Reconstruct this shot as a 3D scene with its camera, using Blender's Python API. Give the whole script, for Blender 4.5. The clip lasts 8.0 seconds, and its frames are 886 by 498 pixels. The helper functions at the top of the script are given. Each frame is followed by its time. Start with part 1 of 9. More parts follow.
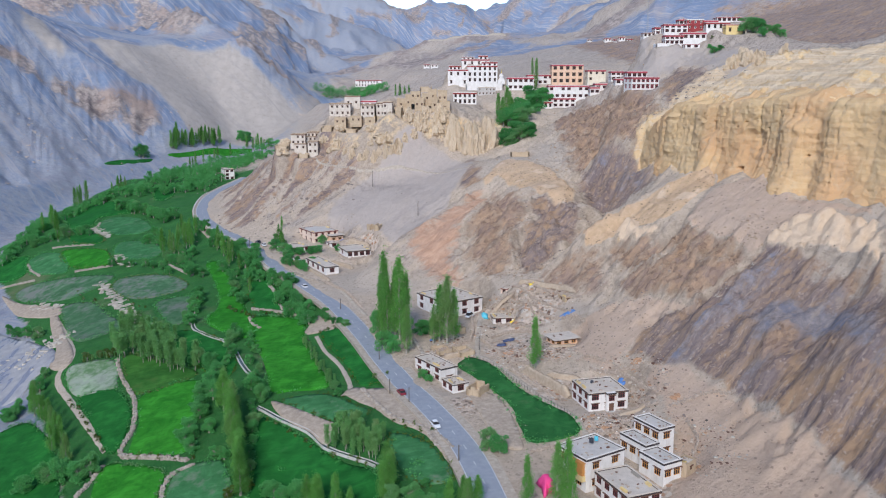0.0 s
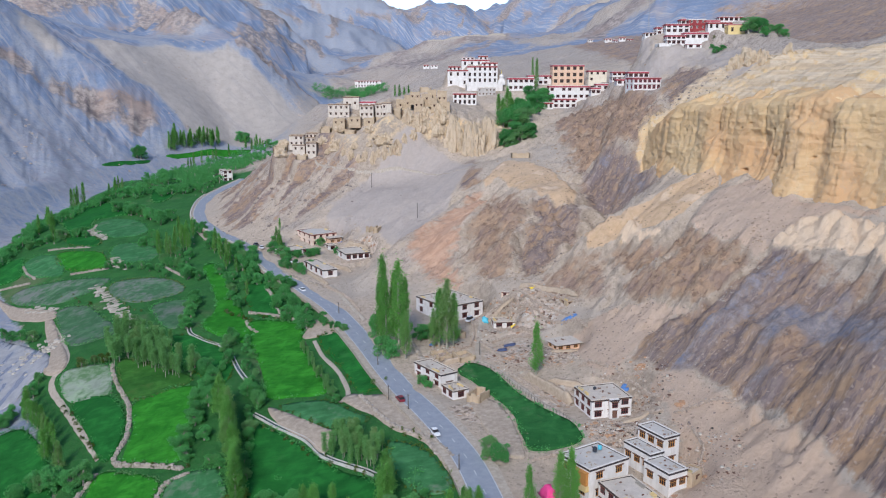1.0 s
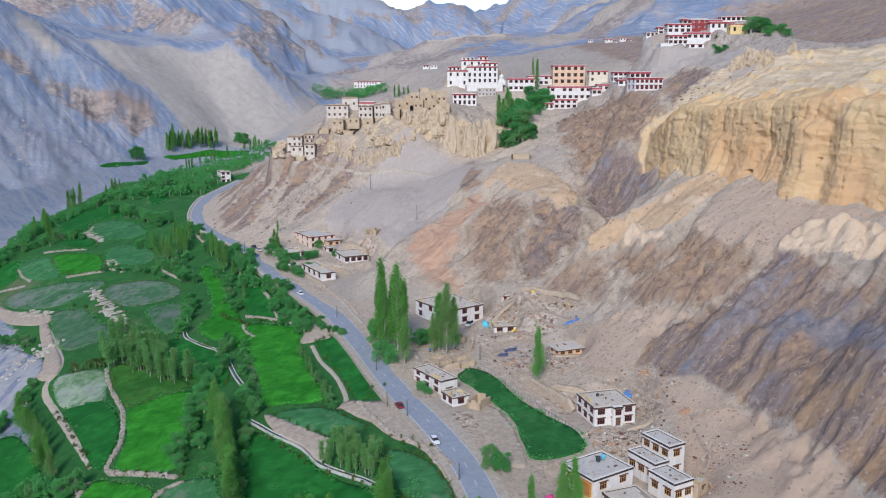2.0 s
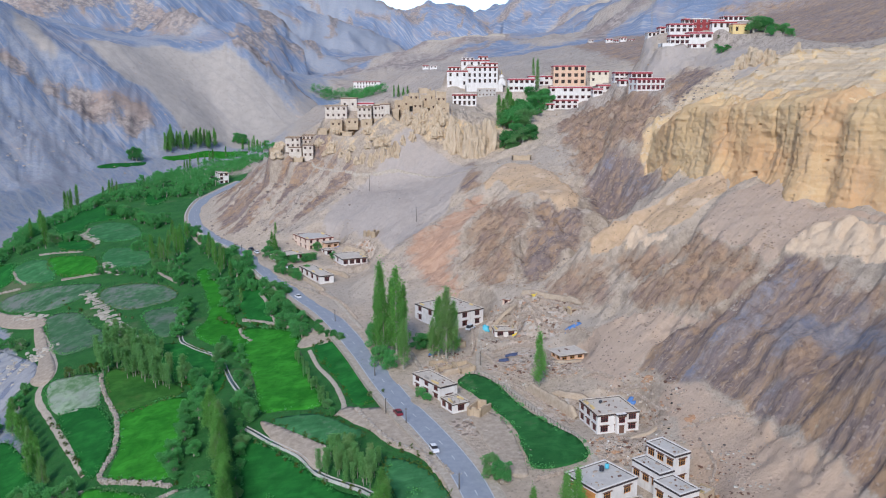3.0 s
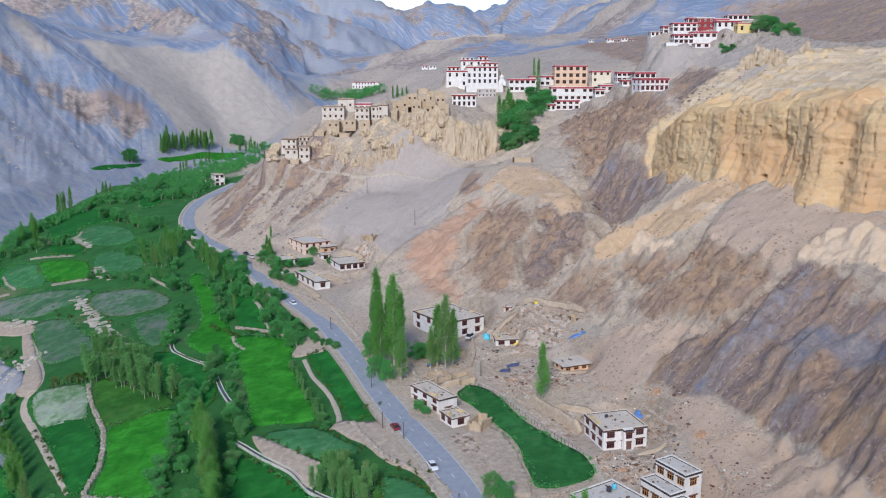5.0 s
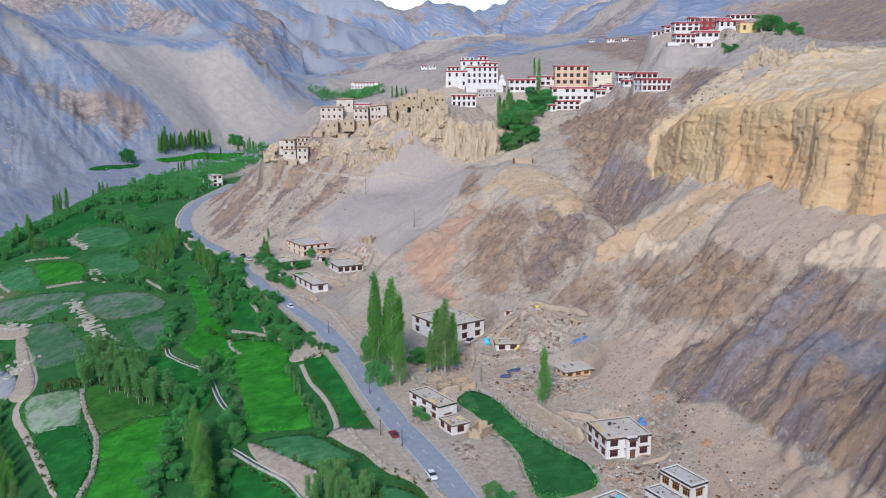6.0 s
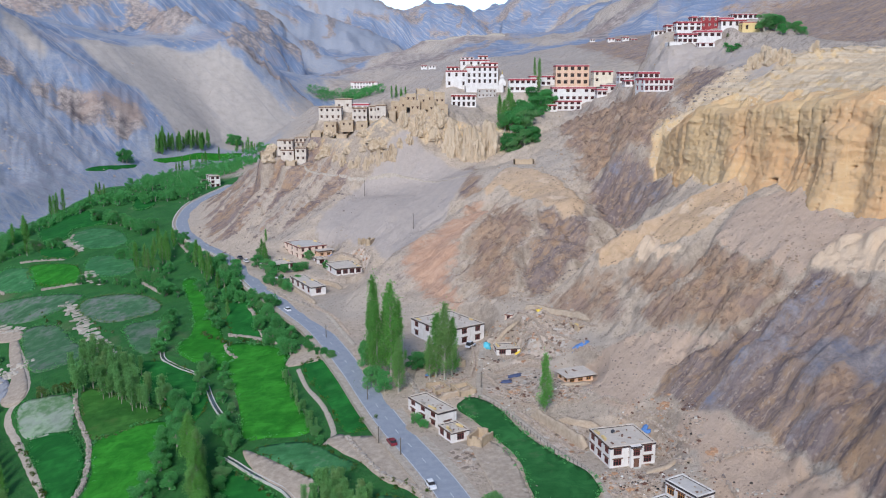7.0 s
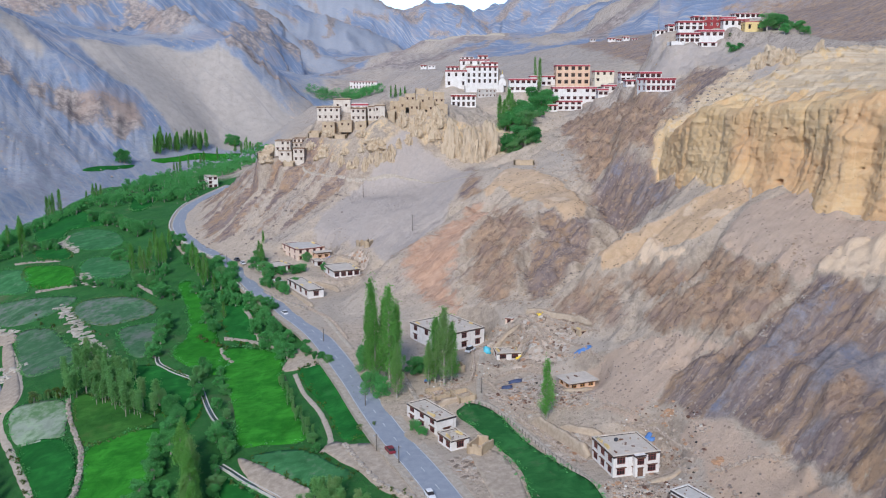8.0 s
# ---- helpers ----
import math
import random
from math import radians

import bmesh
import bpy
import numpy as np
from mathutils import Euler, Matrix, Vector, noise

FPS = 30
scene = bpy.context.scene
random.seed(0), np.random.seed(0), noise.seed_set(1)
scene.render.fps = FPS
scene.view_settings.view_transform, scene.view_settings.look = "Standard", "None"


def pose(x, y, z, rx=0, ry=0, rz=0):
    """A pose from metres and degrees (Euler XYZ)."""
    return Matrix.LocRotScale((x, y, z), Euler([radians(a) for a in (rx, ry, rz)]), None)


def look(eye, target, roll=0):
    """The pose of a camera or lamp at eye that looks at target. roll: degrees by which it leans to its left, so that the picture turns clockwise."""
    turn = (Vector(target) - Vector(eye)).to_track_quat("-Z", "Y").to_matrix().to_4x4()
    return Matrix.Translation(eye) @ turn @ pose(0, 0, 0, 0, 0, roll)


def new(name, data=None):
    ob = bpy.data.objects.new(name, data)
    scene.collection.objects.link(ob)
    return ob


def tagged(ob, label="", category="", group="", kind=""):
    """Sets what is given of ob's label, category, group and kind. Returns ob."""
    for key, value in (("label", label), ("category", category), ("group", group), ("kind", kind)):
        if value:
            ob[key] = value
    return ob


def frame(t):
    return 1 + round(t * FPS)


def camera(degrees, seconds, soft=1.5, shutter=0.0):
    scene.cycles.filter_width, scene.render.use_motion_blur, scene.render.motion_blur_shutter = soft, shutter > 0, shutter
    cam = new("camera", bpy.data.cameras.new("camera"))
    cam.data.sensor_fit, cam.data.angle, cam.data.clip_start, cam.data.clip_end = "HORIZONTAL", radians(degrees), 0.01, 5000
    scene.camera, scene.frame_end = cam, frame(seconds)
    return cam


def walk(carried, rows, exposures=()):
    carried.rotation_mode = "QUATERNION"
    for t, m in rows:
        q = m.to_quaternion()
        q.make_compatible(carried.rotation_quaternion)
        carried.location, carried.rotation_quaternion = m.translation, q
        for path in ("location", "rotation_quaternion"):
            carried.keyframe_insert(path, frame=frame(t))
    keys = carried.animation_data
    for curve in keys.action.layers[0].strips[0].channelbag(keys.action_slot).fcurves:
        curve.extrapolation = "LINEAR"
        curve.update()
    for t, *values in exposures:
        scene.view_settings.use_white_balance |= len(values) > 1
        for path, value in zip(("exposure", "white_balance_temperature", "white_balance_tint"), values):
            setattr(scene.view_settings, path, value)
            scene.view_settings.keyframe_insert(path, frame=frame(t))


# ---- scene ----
# The camera: a drone in level flight up the valley, looking a little down.
EYE, AHEAD, DRIFT, TILT = 91.0, 38.74, 0.6, -11.23
cam = camera(55.0, 8.0, 1.15)
ROWS = []
for step in range(17):
    s = step / 16
    ROWS.append((8.0 * s, pose(DRIFT * s, AHEAD * s, EYE, 90 + TILT + 0.273 * s - 0.191 * s * s,
                               0.382 * s - 0.317 * s * s, -0.100 * s - 0.031 * s * s)))
walk(cam, ROWS)

# Light: a soft evening sky, high thin cloud, a wide weak sun from behind.
world = bpy.data.worlds.new("sky")
scene.world = world
world.use_nodes = True
wn = world.node_tree
SUN_UP, SUN_ROUND = radians(35), radians(192)
sky = wn.nodes.new("ShaderNodeTexSky")
sky.sky_type, sky.sun_disc = "NISHITA", False
sky.sun_elevation, sky.sun_rotation = SUN_UP, SUN_ROUND
sky.altitude, sky.air_density, sky.dust_density = 3400, 1.0, 2.5
wn.links.new(sky.outputs[0], wn.nodes["Background"].inputs[0])
wn.nodes["Background"].inputs[1].default_value = 0.15
sun = new("sun", bpy.data.lights.new("sun", "SUN"))
sun.data.energy, sun.data.angle, sun.data.color = 1.9, radians(20), (1.0, 0.975, 0.95)
toward = Vector((math.sin(SUN_ROUND) * math.cos(SUN_UP), math.cos(SUN_ROUND) * math.cos(SUN_UP), math.sin(SUN_UP)))
sun.matrix_world = look((0, 0, 300), Vector((0, 0, 300)) - toward)
scene.view_settings.exposure = 0.65

# ---------------------------------------------------------------- materials
class Mat:
    """A node material in few words."""

    def __init__(self, name, rough=0.9, metal=0.0, spec=0.3):
        self.m = bpy.data.materials.new(name)
        self.m.use_nodes = True
        self.t = self.m.node_tree
        self.bsdf = self.t.nodes["Principled BSDF"]
        self.bsdf.inputs["Roughness"].default_value = rough
        self.bsdf.inputs["Metallic"].default_value = metal
        self.bsdf.inputs["Specular IOR Level"].default_value = spec

    def link(self, a, b):
        self.t.links.new(a, b)

    def put(self, sock, v):
        if isinstance(v, bpy.types.NodeSocket):
            self.link(v, sock)
        elif isinstance(v, tuple) and len(v) == 3 and sock.type == "RGBA":
            sock.default_value = (*v, 1)
        else:
            sock.default_value = v

    def coord(self, scale=(1, 1, 1), turn=(0, 0, 0), kind="Object"):
        tc, mp = self.t.nodes.new("ShaderNodeTexCoord"), self.t.nodes.new("ShaderNodeMapping")
        self.link(tc.outputs[kind], mp.inputs[0])
        mp.inputs["Scale"].default_value, mp.inputs["Rotation"].default_value = scale, [radians(a) for a in turn]
        return mp.outputs[0]

    def world_coord(self, scale=(1, 1, 1), turn=(0, 0, 0)):
        g, mp = self.t.nodes.new("ShaderNodeNewGeometry"), self.t.nodes.new("ShaderNodeMapping")
        self.link(g.outputs["Position"], mp.inputs[0])
        mp.inputs["Scale"].default_value, mp.inputs["Rotation"].default_value = scale, [radians(a) for a in turn]
        return mp.outputs[0]

    def grain_coord(self, turn, scale):
        """World places turned about z first, then scaled: noise drawn out along a direction."""
        a, b = self.world_coord((1, 1, 1), (0, 0, -turn)), self.t.nodes.new("ShaderNodeMapping")
        self.link(a, b.inputs[0])
        b.inputs["Scale"].default_value = scale
        return b.outputs[0]

    def noise(self, scale, vec, detail=6, rough=0.6, warp=0.0):
        n = self.t.nodes.new("ShaderNodeTexNoise")
        n.inputs["Scale"].default_value, n.inputs["Detail"].default_value = scale, detail
        n.inputs["Roughness"].default_value, n.inputs["Distortion"].default_value = rough, warp
        self.link(vec, n.inputs["Vector"])
        return n.outputs["Fac"]

    def cells(self, scale, vec, out="Distance"):
        n = self.t.nodes.new("ShaderNodeTexVoronoi")
        n.inputs["Scale"].default_value = scale
        self.link(vec, n.inputs["Vector"])
        return n.outputs[out]

    def attr(self, name):
        n = self.t.nodes.new("ShaderNodeAttribute")
        n.attribute_name = name
        return n.outputs["Fac"]

    def rand(self):
        return self.t.nodes.new("ShaderNodeObjectInfo").outputs["Random"]

    def island(self):
        return self.t.nodes.new("ShaderNodeNewGeometry").outputs["Random Per Island"]

    def ramp(self, v, lo, hi, a=0.0, b=1.0):
        n = self.t.nodes.new("ShaderNodeMapRange")
        n.inputs[1].default_value, n.inputs[2].default_value, n.inputs[3].default_value, n.inputs[4].default_value = lo, hi, a, b
        n.clamp = True
        self.link(v, n.inputs[0])
        return n.outputs[0]

    def math(self, op, a, b=0.0):
        n = self.t.nodes.new("ShaderNodeMath")
        n.operation = op
        self.put(n.inputs[0], a), self.put(n.inputs[1], b)
        return n.outputs[0]

    def mix(self, f, a, b, kind="MIX"):
        n = self.t.nodes.new("ShaderNodeMix")
        n.data_type, n.blend_type = "RGBA", kind
        self.put(n.inputs[0], f), self.put(n.inputs[6], a), self.put(n.inputs[7], b)
        return n.outputs[2]

    def color(self, c):
        self.put(self.bsdf.inputs["Base Color"], c)
        return self

    def bump(self, v, depth=0.05, strength=1.0):
        n = self.t.nodes.new("ShaderNodeBump")
        n.inputs["Distance"].default_value, n.inputs["Strength"].default_value = depth, strength
        self.link(v, n.inputs["Height"])
        self.link(n.outputs[0], self.bsdf.inputs["Normal"])
        return self


def plain(name, a, b, scale=2.0, rough=0.85, depth=0.02, metal=0.0, per_thing=0.0, spec=0.3):
    """A surface that wanders between two colours at two scales, with fine relief."""
    k = Mat(name, rough, metal, spec)
    v = k.world_coord()
    n1, n2 = k.noise(scale, v, 5), k.noise(scale * 7, v, 3)
    c = k.mix(k.ramp(k.math("ADD", k.math("MULTIPLY", n1, 0.65), k.math("MULTIPLY", n2, 0.35)), 0.36, 0.64), a, b)
    if per_thing:
        dark = tuple(x * (1 - per_thing) for x in a)
        c = k.mix(k.ramp(k.rand(), 0, 1, 0, 0.7), c, dark)
    k.color(c)
    if depth:
        k.bump(n2, depth)
    return k.m


def ground_material():
    k = Mat("bare_ground", 0.95, 0, 0.15)
    v = k.world_coord()
    big, mid, fine = k.noise(0.02, v, 8, 0.6), k.noise(0.12, v, 8, 0.65), k.noise(0.9, v, 6, 0.7)
    # streaks that run down the slopes
    streak = k.noise(1.0, k.grain_coord(29, (0.05, 0.26, 0.03)), 10, 0.74, 0.0)
    streak2 = k.noise(1.0, k.grain_coord(31, (0.12, 0.75, 0.06)), 9, 0.74, 0.0)
    west_run = k.noise(1.0, k.grain_coord(50, (0.05, 0.30, 0.03)), 10, 0.74, 0.0)
    rill = k.noise(1.0, k.world_coord((0.40, 0.40, 0.035)), 8, 0.66, 0.4)
    bed = k.noise(1.0, k.world_coord((0.03, 0.03, 0.9)), 6, 0.65, 0.5)
    fall = k.noise(1.0, k.grain_coord(-37, (0.012, 0.16, 0.012)), 9, 0.72, 0.4)
    speck, grit = k.noise(2.4, v, 4, 0.75), k.noise(0.45, v, 9, 0.78)
    shard, pebble = k.t.nodes.new("ShaderNodeSeparateColor"), k.t.nodes.new("ShaderNodeSeparateColor")
    k.link(k.cells(1.0, k.grain_coord(30, (0.42, 1.25, 0.5)), "Color"), shard.inputs[0])
    k.link(k.cells(1.7, v, "Color"), pebble.inputs[0])
    seam = k.noise(1.0, k.grain_coord(30, (0.018, 0.16, 0.012)), 6, 0.62, 0.0)
    seam2 = k.noise(1.0, k.grain_coord(52, (0.018, 0.16, 0.012)), 6, 0.62, 0.0)
    line = k.math("MULTIPLY", k.ramp(k.math("ABSOLUTE", k.math("SUBTRACT", seam, 0.52)), 0.0, 0.012, 1, 0), k.ramp(grit, 0.44, 0.54))
    line2 = k.math("MULTIPLY", k.ramp(k.math("ABSOLUTE", k.math("SUBTRACT", seam2, 0.54)), 0.0, 0.028, 1, 0), k.ramp(grit, 0.44, 0.54))
    sand = k.mix(k.ramp(grit, 0.40, 0.60), (0.495, 0.395, 0.305), (0.64, 0.52, 0.41))
    sand = k.mix(k.ramp(big, 0.48, 0.62, 0, 0.6), sand, (0.485, 0.42, 0.36))
    sand = k.mix(k.ramp(speck, 0.59, 0.68, 0, 0.6), sand, (0.25, 0.20, 0.165))
    sand = k.mix(k.ramp(fine, 0.34, 0.42, 0.5, 0), sand, (0.64, 0.555, 0.46))
    scree = k.mix(k.ramp(west_run, 0.40, 0.60), (0.41, 0.34, 0.285), (0.565, 0.475, 0.40))
    scree = k.mix(k.ramp(west_run, 0.56, 0.62, 0, 0.8), scree, (0.22, 0.18, 0.16))
    scree = k.mix(k.ramp(west_run, 0.36, 0.42, 0.6, 0), scree, (0.58, 0.49, 0.40))
    scree = k.mix(k.ramp(grit, 0.54, 0.66, 0, 0.6), scree, (0.27, 0.225, 0.20))
    slate = k.mix(k.ramp(streak, 0.40, 0.60), (0.25, 0.205, 0.20), (0.44, 0.37, 0.325))
    slate = k.mix(k.ramp(streak2, 0.53, 0.68, 0, 0.6), slate, (0.50, 0.385, 0.275))
    # Darker where streak2 is low, matching the troughs of the bump.
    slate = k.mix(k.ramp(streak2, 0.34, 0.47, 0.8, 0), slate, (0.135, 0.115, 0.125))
    tint = k.math("ADD", k.math("MULTIPLY", mid, 0.45), k.math("MULTIPLY", streak, 0.55))
    slate = k.mix(k.ramp(tint, 0.505, 0.57, 0, 0.85), slate, (0.50, 0.365, 0.24))
    slate = k.mix(k.ramp(tint, 0.42, 0.48, 0.7, 0), slate, (0.315, 0.285, 0.30))
    slate = k.mix(k.ramp(grit, 0.54, 0.66, 0, 0.6), slate, (0.16, 0.13, 0.125))
    slate = k.mix(k.ramp(speck, 0.60, 0.70, 0, 0.45), slate, (0.52, 0.45, 0.37))
    slate = k.mix(k.ramp(shard.outputs[0], 0.70, 1.0, 0, 0.35), slate, (0.14, 0.115, 0.12))
    slate = k.mix(k.ramp(shard.outputs[1], 0.72, 1.0, 0, 0.5), slate, (0.55, 0.42, 0.29))
    slate = k.mix(k.ramp(pebble.outputs[0], 0.95, 0.97, 0, 0.6), slate, (0.56, 0.50, 0.44))
    slate = k.mix(k.ramp(line, 0, 1, 0, 0.75), slate, (0.62, 0.54, 0.46))
    scree = k.mix(k.ramp(pebble.outputs[1], 0.88, 0.9, 0, 0.55), scree, (0.21, 0.17, 0.15))
    scree = k.mix(k.ramp(line2, 0, 1, 0, 0.8), scree, (0.20, 0.16, 0.145))
    sand = k.mix(k.ramp(pebble.outputs[2], 0.92, 0.94, 0, 0.5), sand, (0.27, 0.215, 0.175))
    pink = k.mix(k.ramp(streak2, 0.40, 0.60), (0.54, 0.36, 0.26), (0.65, 0.47, 0.355))
    pink = k.mix(k.ramp(grit, 0.54, 0.66, 0, 0.5), pink, (0.30, 0.21, 0.17))
    ochre = k.mix(k.ramp(rill, 0.40, 0.60), (0.77, 0.53, 0.28), (0.82, 0.62, 0.37))
    ochre = k.mix(k.ramp(bed, 0.52, 0.62, 0, 0.45), ochre, (0.70, 0.55, 0.36))
    ochre = k.mix(k.ramp(big, 0.5, 0.64, 0, 0.5), ochre, (0.68, 0.47, 0.29))
    # Darkest at the lowest rill values, which also lower the bump.
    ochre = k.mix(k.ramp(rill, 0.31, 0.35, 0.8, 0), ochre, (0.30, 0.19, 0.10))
    dust = k.mix(k.ramp(bed, 0.42, 0.58), (0.71, 0.53, 0.345), (0.78, 0.625, 0.45))
    dust = k.mix(k.ramp(grit, 0.54, 0.64, 0, 0.45), dust, (0.53, 0.385, 0.235))
    ochre = k.mix(k.ramp(k.math("ADD", k.attr("steep"), k.math("MULTIPLY", k.math("SUBTRACT", grit, 0.5), 0.8)), 0.25, 0.6), dust, ochre)
    ochre = k.mix(k.ramp(speck, 0.6, 0.70, 0, 0.55), ochre, (0.33, 0.225, 0.13))
    rust = k.mix(k.ramp(streak, 0.38, 0.62), (0.36, 0.265, 0.195), (0.56, 0.425, 0.305))
    rust = k.mix(k.ramp(grit, 0.50, 0.62, 0, 0.8), rust, (0.24, 0.19, 0.165))
    rust = k.mix(k.ramp(mid, 0.50, 0.60, 0, 0.7), rust, (0.36, 0.295, 0.27))
    rust = k.mix(k.ramp(streak2, 0.54, 0.66, 0, 0.6), rust, (0.61, 0.455, 0.315))
    rust = k.mix(k.ramp(shard.outputs[1], 0.62, 1.0, 0, 0.6), rust, (0.19, 0.14, 0.115))
    rust = k.mix(k.ramp(shard.outputs[2], 0.70, 1.0, 0, 0.5), rust, (0.61, 0.465, 0.33))
    rust = k.mix(k.ramp(line, 0, 1, 0, 0.6), rust, (0.20, 0.15, 0.125))
    # Blue and grey: cool rock tones with the haze of distance painted in.
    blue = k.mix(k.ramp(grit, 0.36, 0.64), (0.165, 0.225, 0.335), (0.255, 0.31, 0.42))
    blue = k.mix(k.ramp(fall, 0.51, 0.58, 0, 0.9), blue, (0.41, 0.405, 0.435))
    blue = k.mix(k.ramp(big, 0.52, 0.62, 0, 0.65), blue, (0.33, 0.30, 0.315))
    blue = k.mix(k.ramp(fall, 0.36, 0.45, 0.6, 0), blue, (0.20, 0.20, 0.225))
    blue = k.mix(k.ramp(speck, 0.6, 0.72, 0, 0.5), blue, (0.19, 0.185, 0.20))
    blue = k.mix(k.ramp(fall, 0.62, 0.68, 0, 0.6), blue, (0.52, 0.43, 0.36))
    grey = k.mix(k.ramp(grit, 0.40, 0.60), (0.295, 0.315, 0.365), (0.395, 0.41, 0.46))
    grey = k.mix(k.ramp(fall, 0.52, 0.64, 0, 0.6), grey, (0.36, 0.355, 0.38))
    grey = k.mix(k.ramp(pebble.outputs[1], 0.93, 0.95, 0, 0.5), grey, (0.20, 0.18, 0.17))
    red = k.mix(k.ramp(k.math("ADD", k.math("MULTIPLY", mid, 0.75), k.math("MULTIPLY", grit, 0.25)), 0.42, 0.58), (0.20, 0.165, 0.16), (0.46, 0.385, 0.34))
    red = k.mix(k.ramp(big, 0.54, 0.64, 0, 0.6), red, (0.36, 0.26, 0.215))
    chalk = k.mix(k.ramp(grit, 0.35, 0.65), (0.72, 0.595, 0.445), (0.82, 0.705, 0.55))
    chalk = k.mix(k.ramp(streak2, 0.54, 0.66, 0, 0.6), chalk, (0.56, 0.45, 0.34))
    dun = k.mix(k.ramp(mid, 0.38, 0.62), (0.42, 0.37, 0.33), (0.485, 0.43, 0.385))
    dun = k.mix(k.ramp(fall, 0.54, 0.62, 0, 0.5), dun, (0.34, 0.31, 0.30))
    dun = k.mix(k.ramp(pebble.outputs[2], 0.97, 0.98, 0, 0.5), dun, (0.20, 0.18, 0.17))
    tan = k.mix(k.ramp(grit, 0.40, 0.60), (0.61, 0.465, 0.305), (0.72, 0.565, 0.395))
    tan = k.mix(k.ramp(big, 0.46, 0.60, 0, 0.55), tan, (0.56, 0.475, 0.385))
    tan = k.mix(k.ramp(streak2, 0.56, 0.70, 0, 0.5), tan, (0.42, 0.315, 0.21))
    tan = k.mix(k.ramp(pebble.outputs[2], 0.96, 0.97, 0, 0.7), tan, (0.22, 0.165, 0.12))
    ash = k.mix(k.ramp(grit, 0.36, 0.64), (0.55, 0.455, 0.37), (0.645, 0.54, 0.445))
    ash = k.mix(k.ramp(streak2, 0.50, 0.68, 0, 0.6), ash, (0.45, 0.37, 0.305))
    ash = k.mix(k.ramp(seam, 0.53, 0.66, 0, 0.6), ash, (0.64, 0.53, 0.425))
    ash = k.mix(k.ramp(big, 0.50, 0.66, 0, 0.5), ash, (0.60, 0.475, 0.36))
    ash = k.mix(k.ramp(pebble.outputs[0], 0.97, 0.98, 0, 0.6), ash, (0.24, 0.19, 0.16))
    pearl = k.mix(k.ramp(grit, 0.36, 0.64), (0.46, 0.39, 0.345), (0.535, 0.46, 0.41))
    pearl = k.mix(k.ramp(west_run, 0.52, 0.64, 0, 0.5), pearl, (0.40, 0.355, 0.335))
    pearl = k.mix(k.ramp(big, 0.50, 0.64, 0, 0.5), pearl, (0.53, 0.455, 0.40))
    indigo = k.mix(k.ramp(grit, 0.38, 0.62), (0.215, 0.20, 0.22), (0.39, 0.345, 0.345))
    indigo = k.mix(k.ramp(streak2, 0.52, 0.64, 0, 0.8), indigo, (0.46, 0.375, 0.315))
    indigo = k.mix(k.ramp(mid, 0.54, 0.66, 0, 0.7), indigo, (0.24, 0.255, 0.335))
    grass = k.mix(k.ramp(mid, 0.35, 0.65), (0.026, 0.135, 0.034), (0.050, 0.20, 0.048))
    grass = k.mix(k.ramp(fine, 0.5, 0.66, 0, 0.6), grass, (0.075, 0.17, 0.06))
    grass = k.mix(k.ramp(speck, 0.3, 0.42, 0.6, 0), grass, (0.022, 0.09, 0.022))
    grass = k.mix(k.ramp(big, 0.58, 0.68, 0, 0.6), grass, (0.20, 0.20, 0.12))
    litter = k.cells(0.9, v, "Color")
    bits = k.t.nodes.new("ShaderNodeSeparateColor")
    k.link(litter, bits.inputs[0])
    yard = k.mix(k.ramp(grit, 0.42, 0.58), (0.45, 0.35, 0.265), (0.68, 0.56, 0.46))
    yard = k.mix(k.ramp(bits.outputs[0], 0.80, 0.84, 0, 0.75), yard, (0.19, 0.14, 0.11))
    yard = k.mix(k.ramp(bits.outputs[1], 0.86, 0.90, 0, 0.8), yard, (0.66, 0.60, 0.53))
    yard = k.mix(k.ramp(bits.outputs[2], 0.90, 0.93, 0, 0.7), yard, (0.48, 0.24, 0.13))
    # bare broken rock shows where the ground is steep
    crag = k.mix(k.ramp(grit, 0.36, 0.62), (0.22, 0.175, 0.145), (0.52, 0.42, 0.325))
    c = k.mix(k.ramp(k.math("ADD", k.attr("steep"), k.math("MULTIPLY", k.math("SUBTRACT", grit, 0.5), 1.4)), 0.3, 0.8, 0, 0.6), sand, crag)
    iron = (0.995, 0.90, 0.845)
    pink, tan, ash, chalk = (k.mix(1.0, q, iron, "MULTIPLY") for q in (pink, tan, ash, chalk))
    slate, rust = (k.mix(1.0, q, (0.92, 0.825, 0.775), "MULTIPLY") for q in (slate, rust))
    blotch = k.math("ADD", k.math("MULTIPLY", k.math("SUBTRACT", mid, 0.5), 1.0), k.math("MULTIPLY", k.math("SUBTRACT", grit, 0.5), k.ramp(k.attr("even"), 0, 1, 0.9, 0.22)))
    blotch = k.math("ADD", blotch, k.math("MULTIPLY", k.math("SUBTRACT", streak, 0.5), k.ramp(k.attr("even"), 0, 1, 1.3, 0.0)))
    blotch = k.math("ADD", blotch, k.math("MULTIPLY", k.math("SUBTRACT", fall, 0.5), k.ramp(k.attr("even"), 0, 1, 0.0, 0.9)))
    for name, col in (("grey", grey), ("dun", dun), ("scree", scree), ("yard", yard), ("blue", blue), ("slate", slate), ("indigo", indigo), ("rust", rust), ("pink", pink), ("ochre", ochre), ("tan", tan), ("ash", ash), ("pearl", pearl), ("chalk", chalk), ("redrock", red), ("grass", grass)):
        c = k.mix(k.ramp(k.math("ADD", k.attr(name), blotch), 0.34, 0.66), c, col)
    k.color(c)
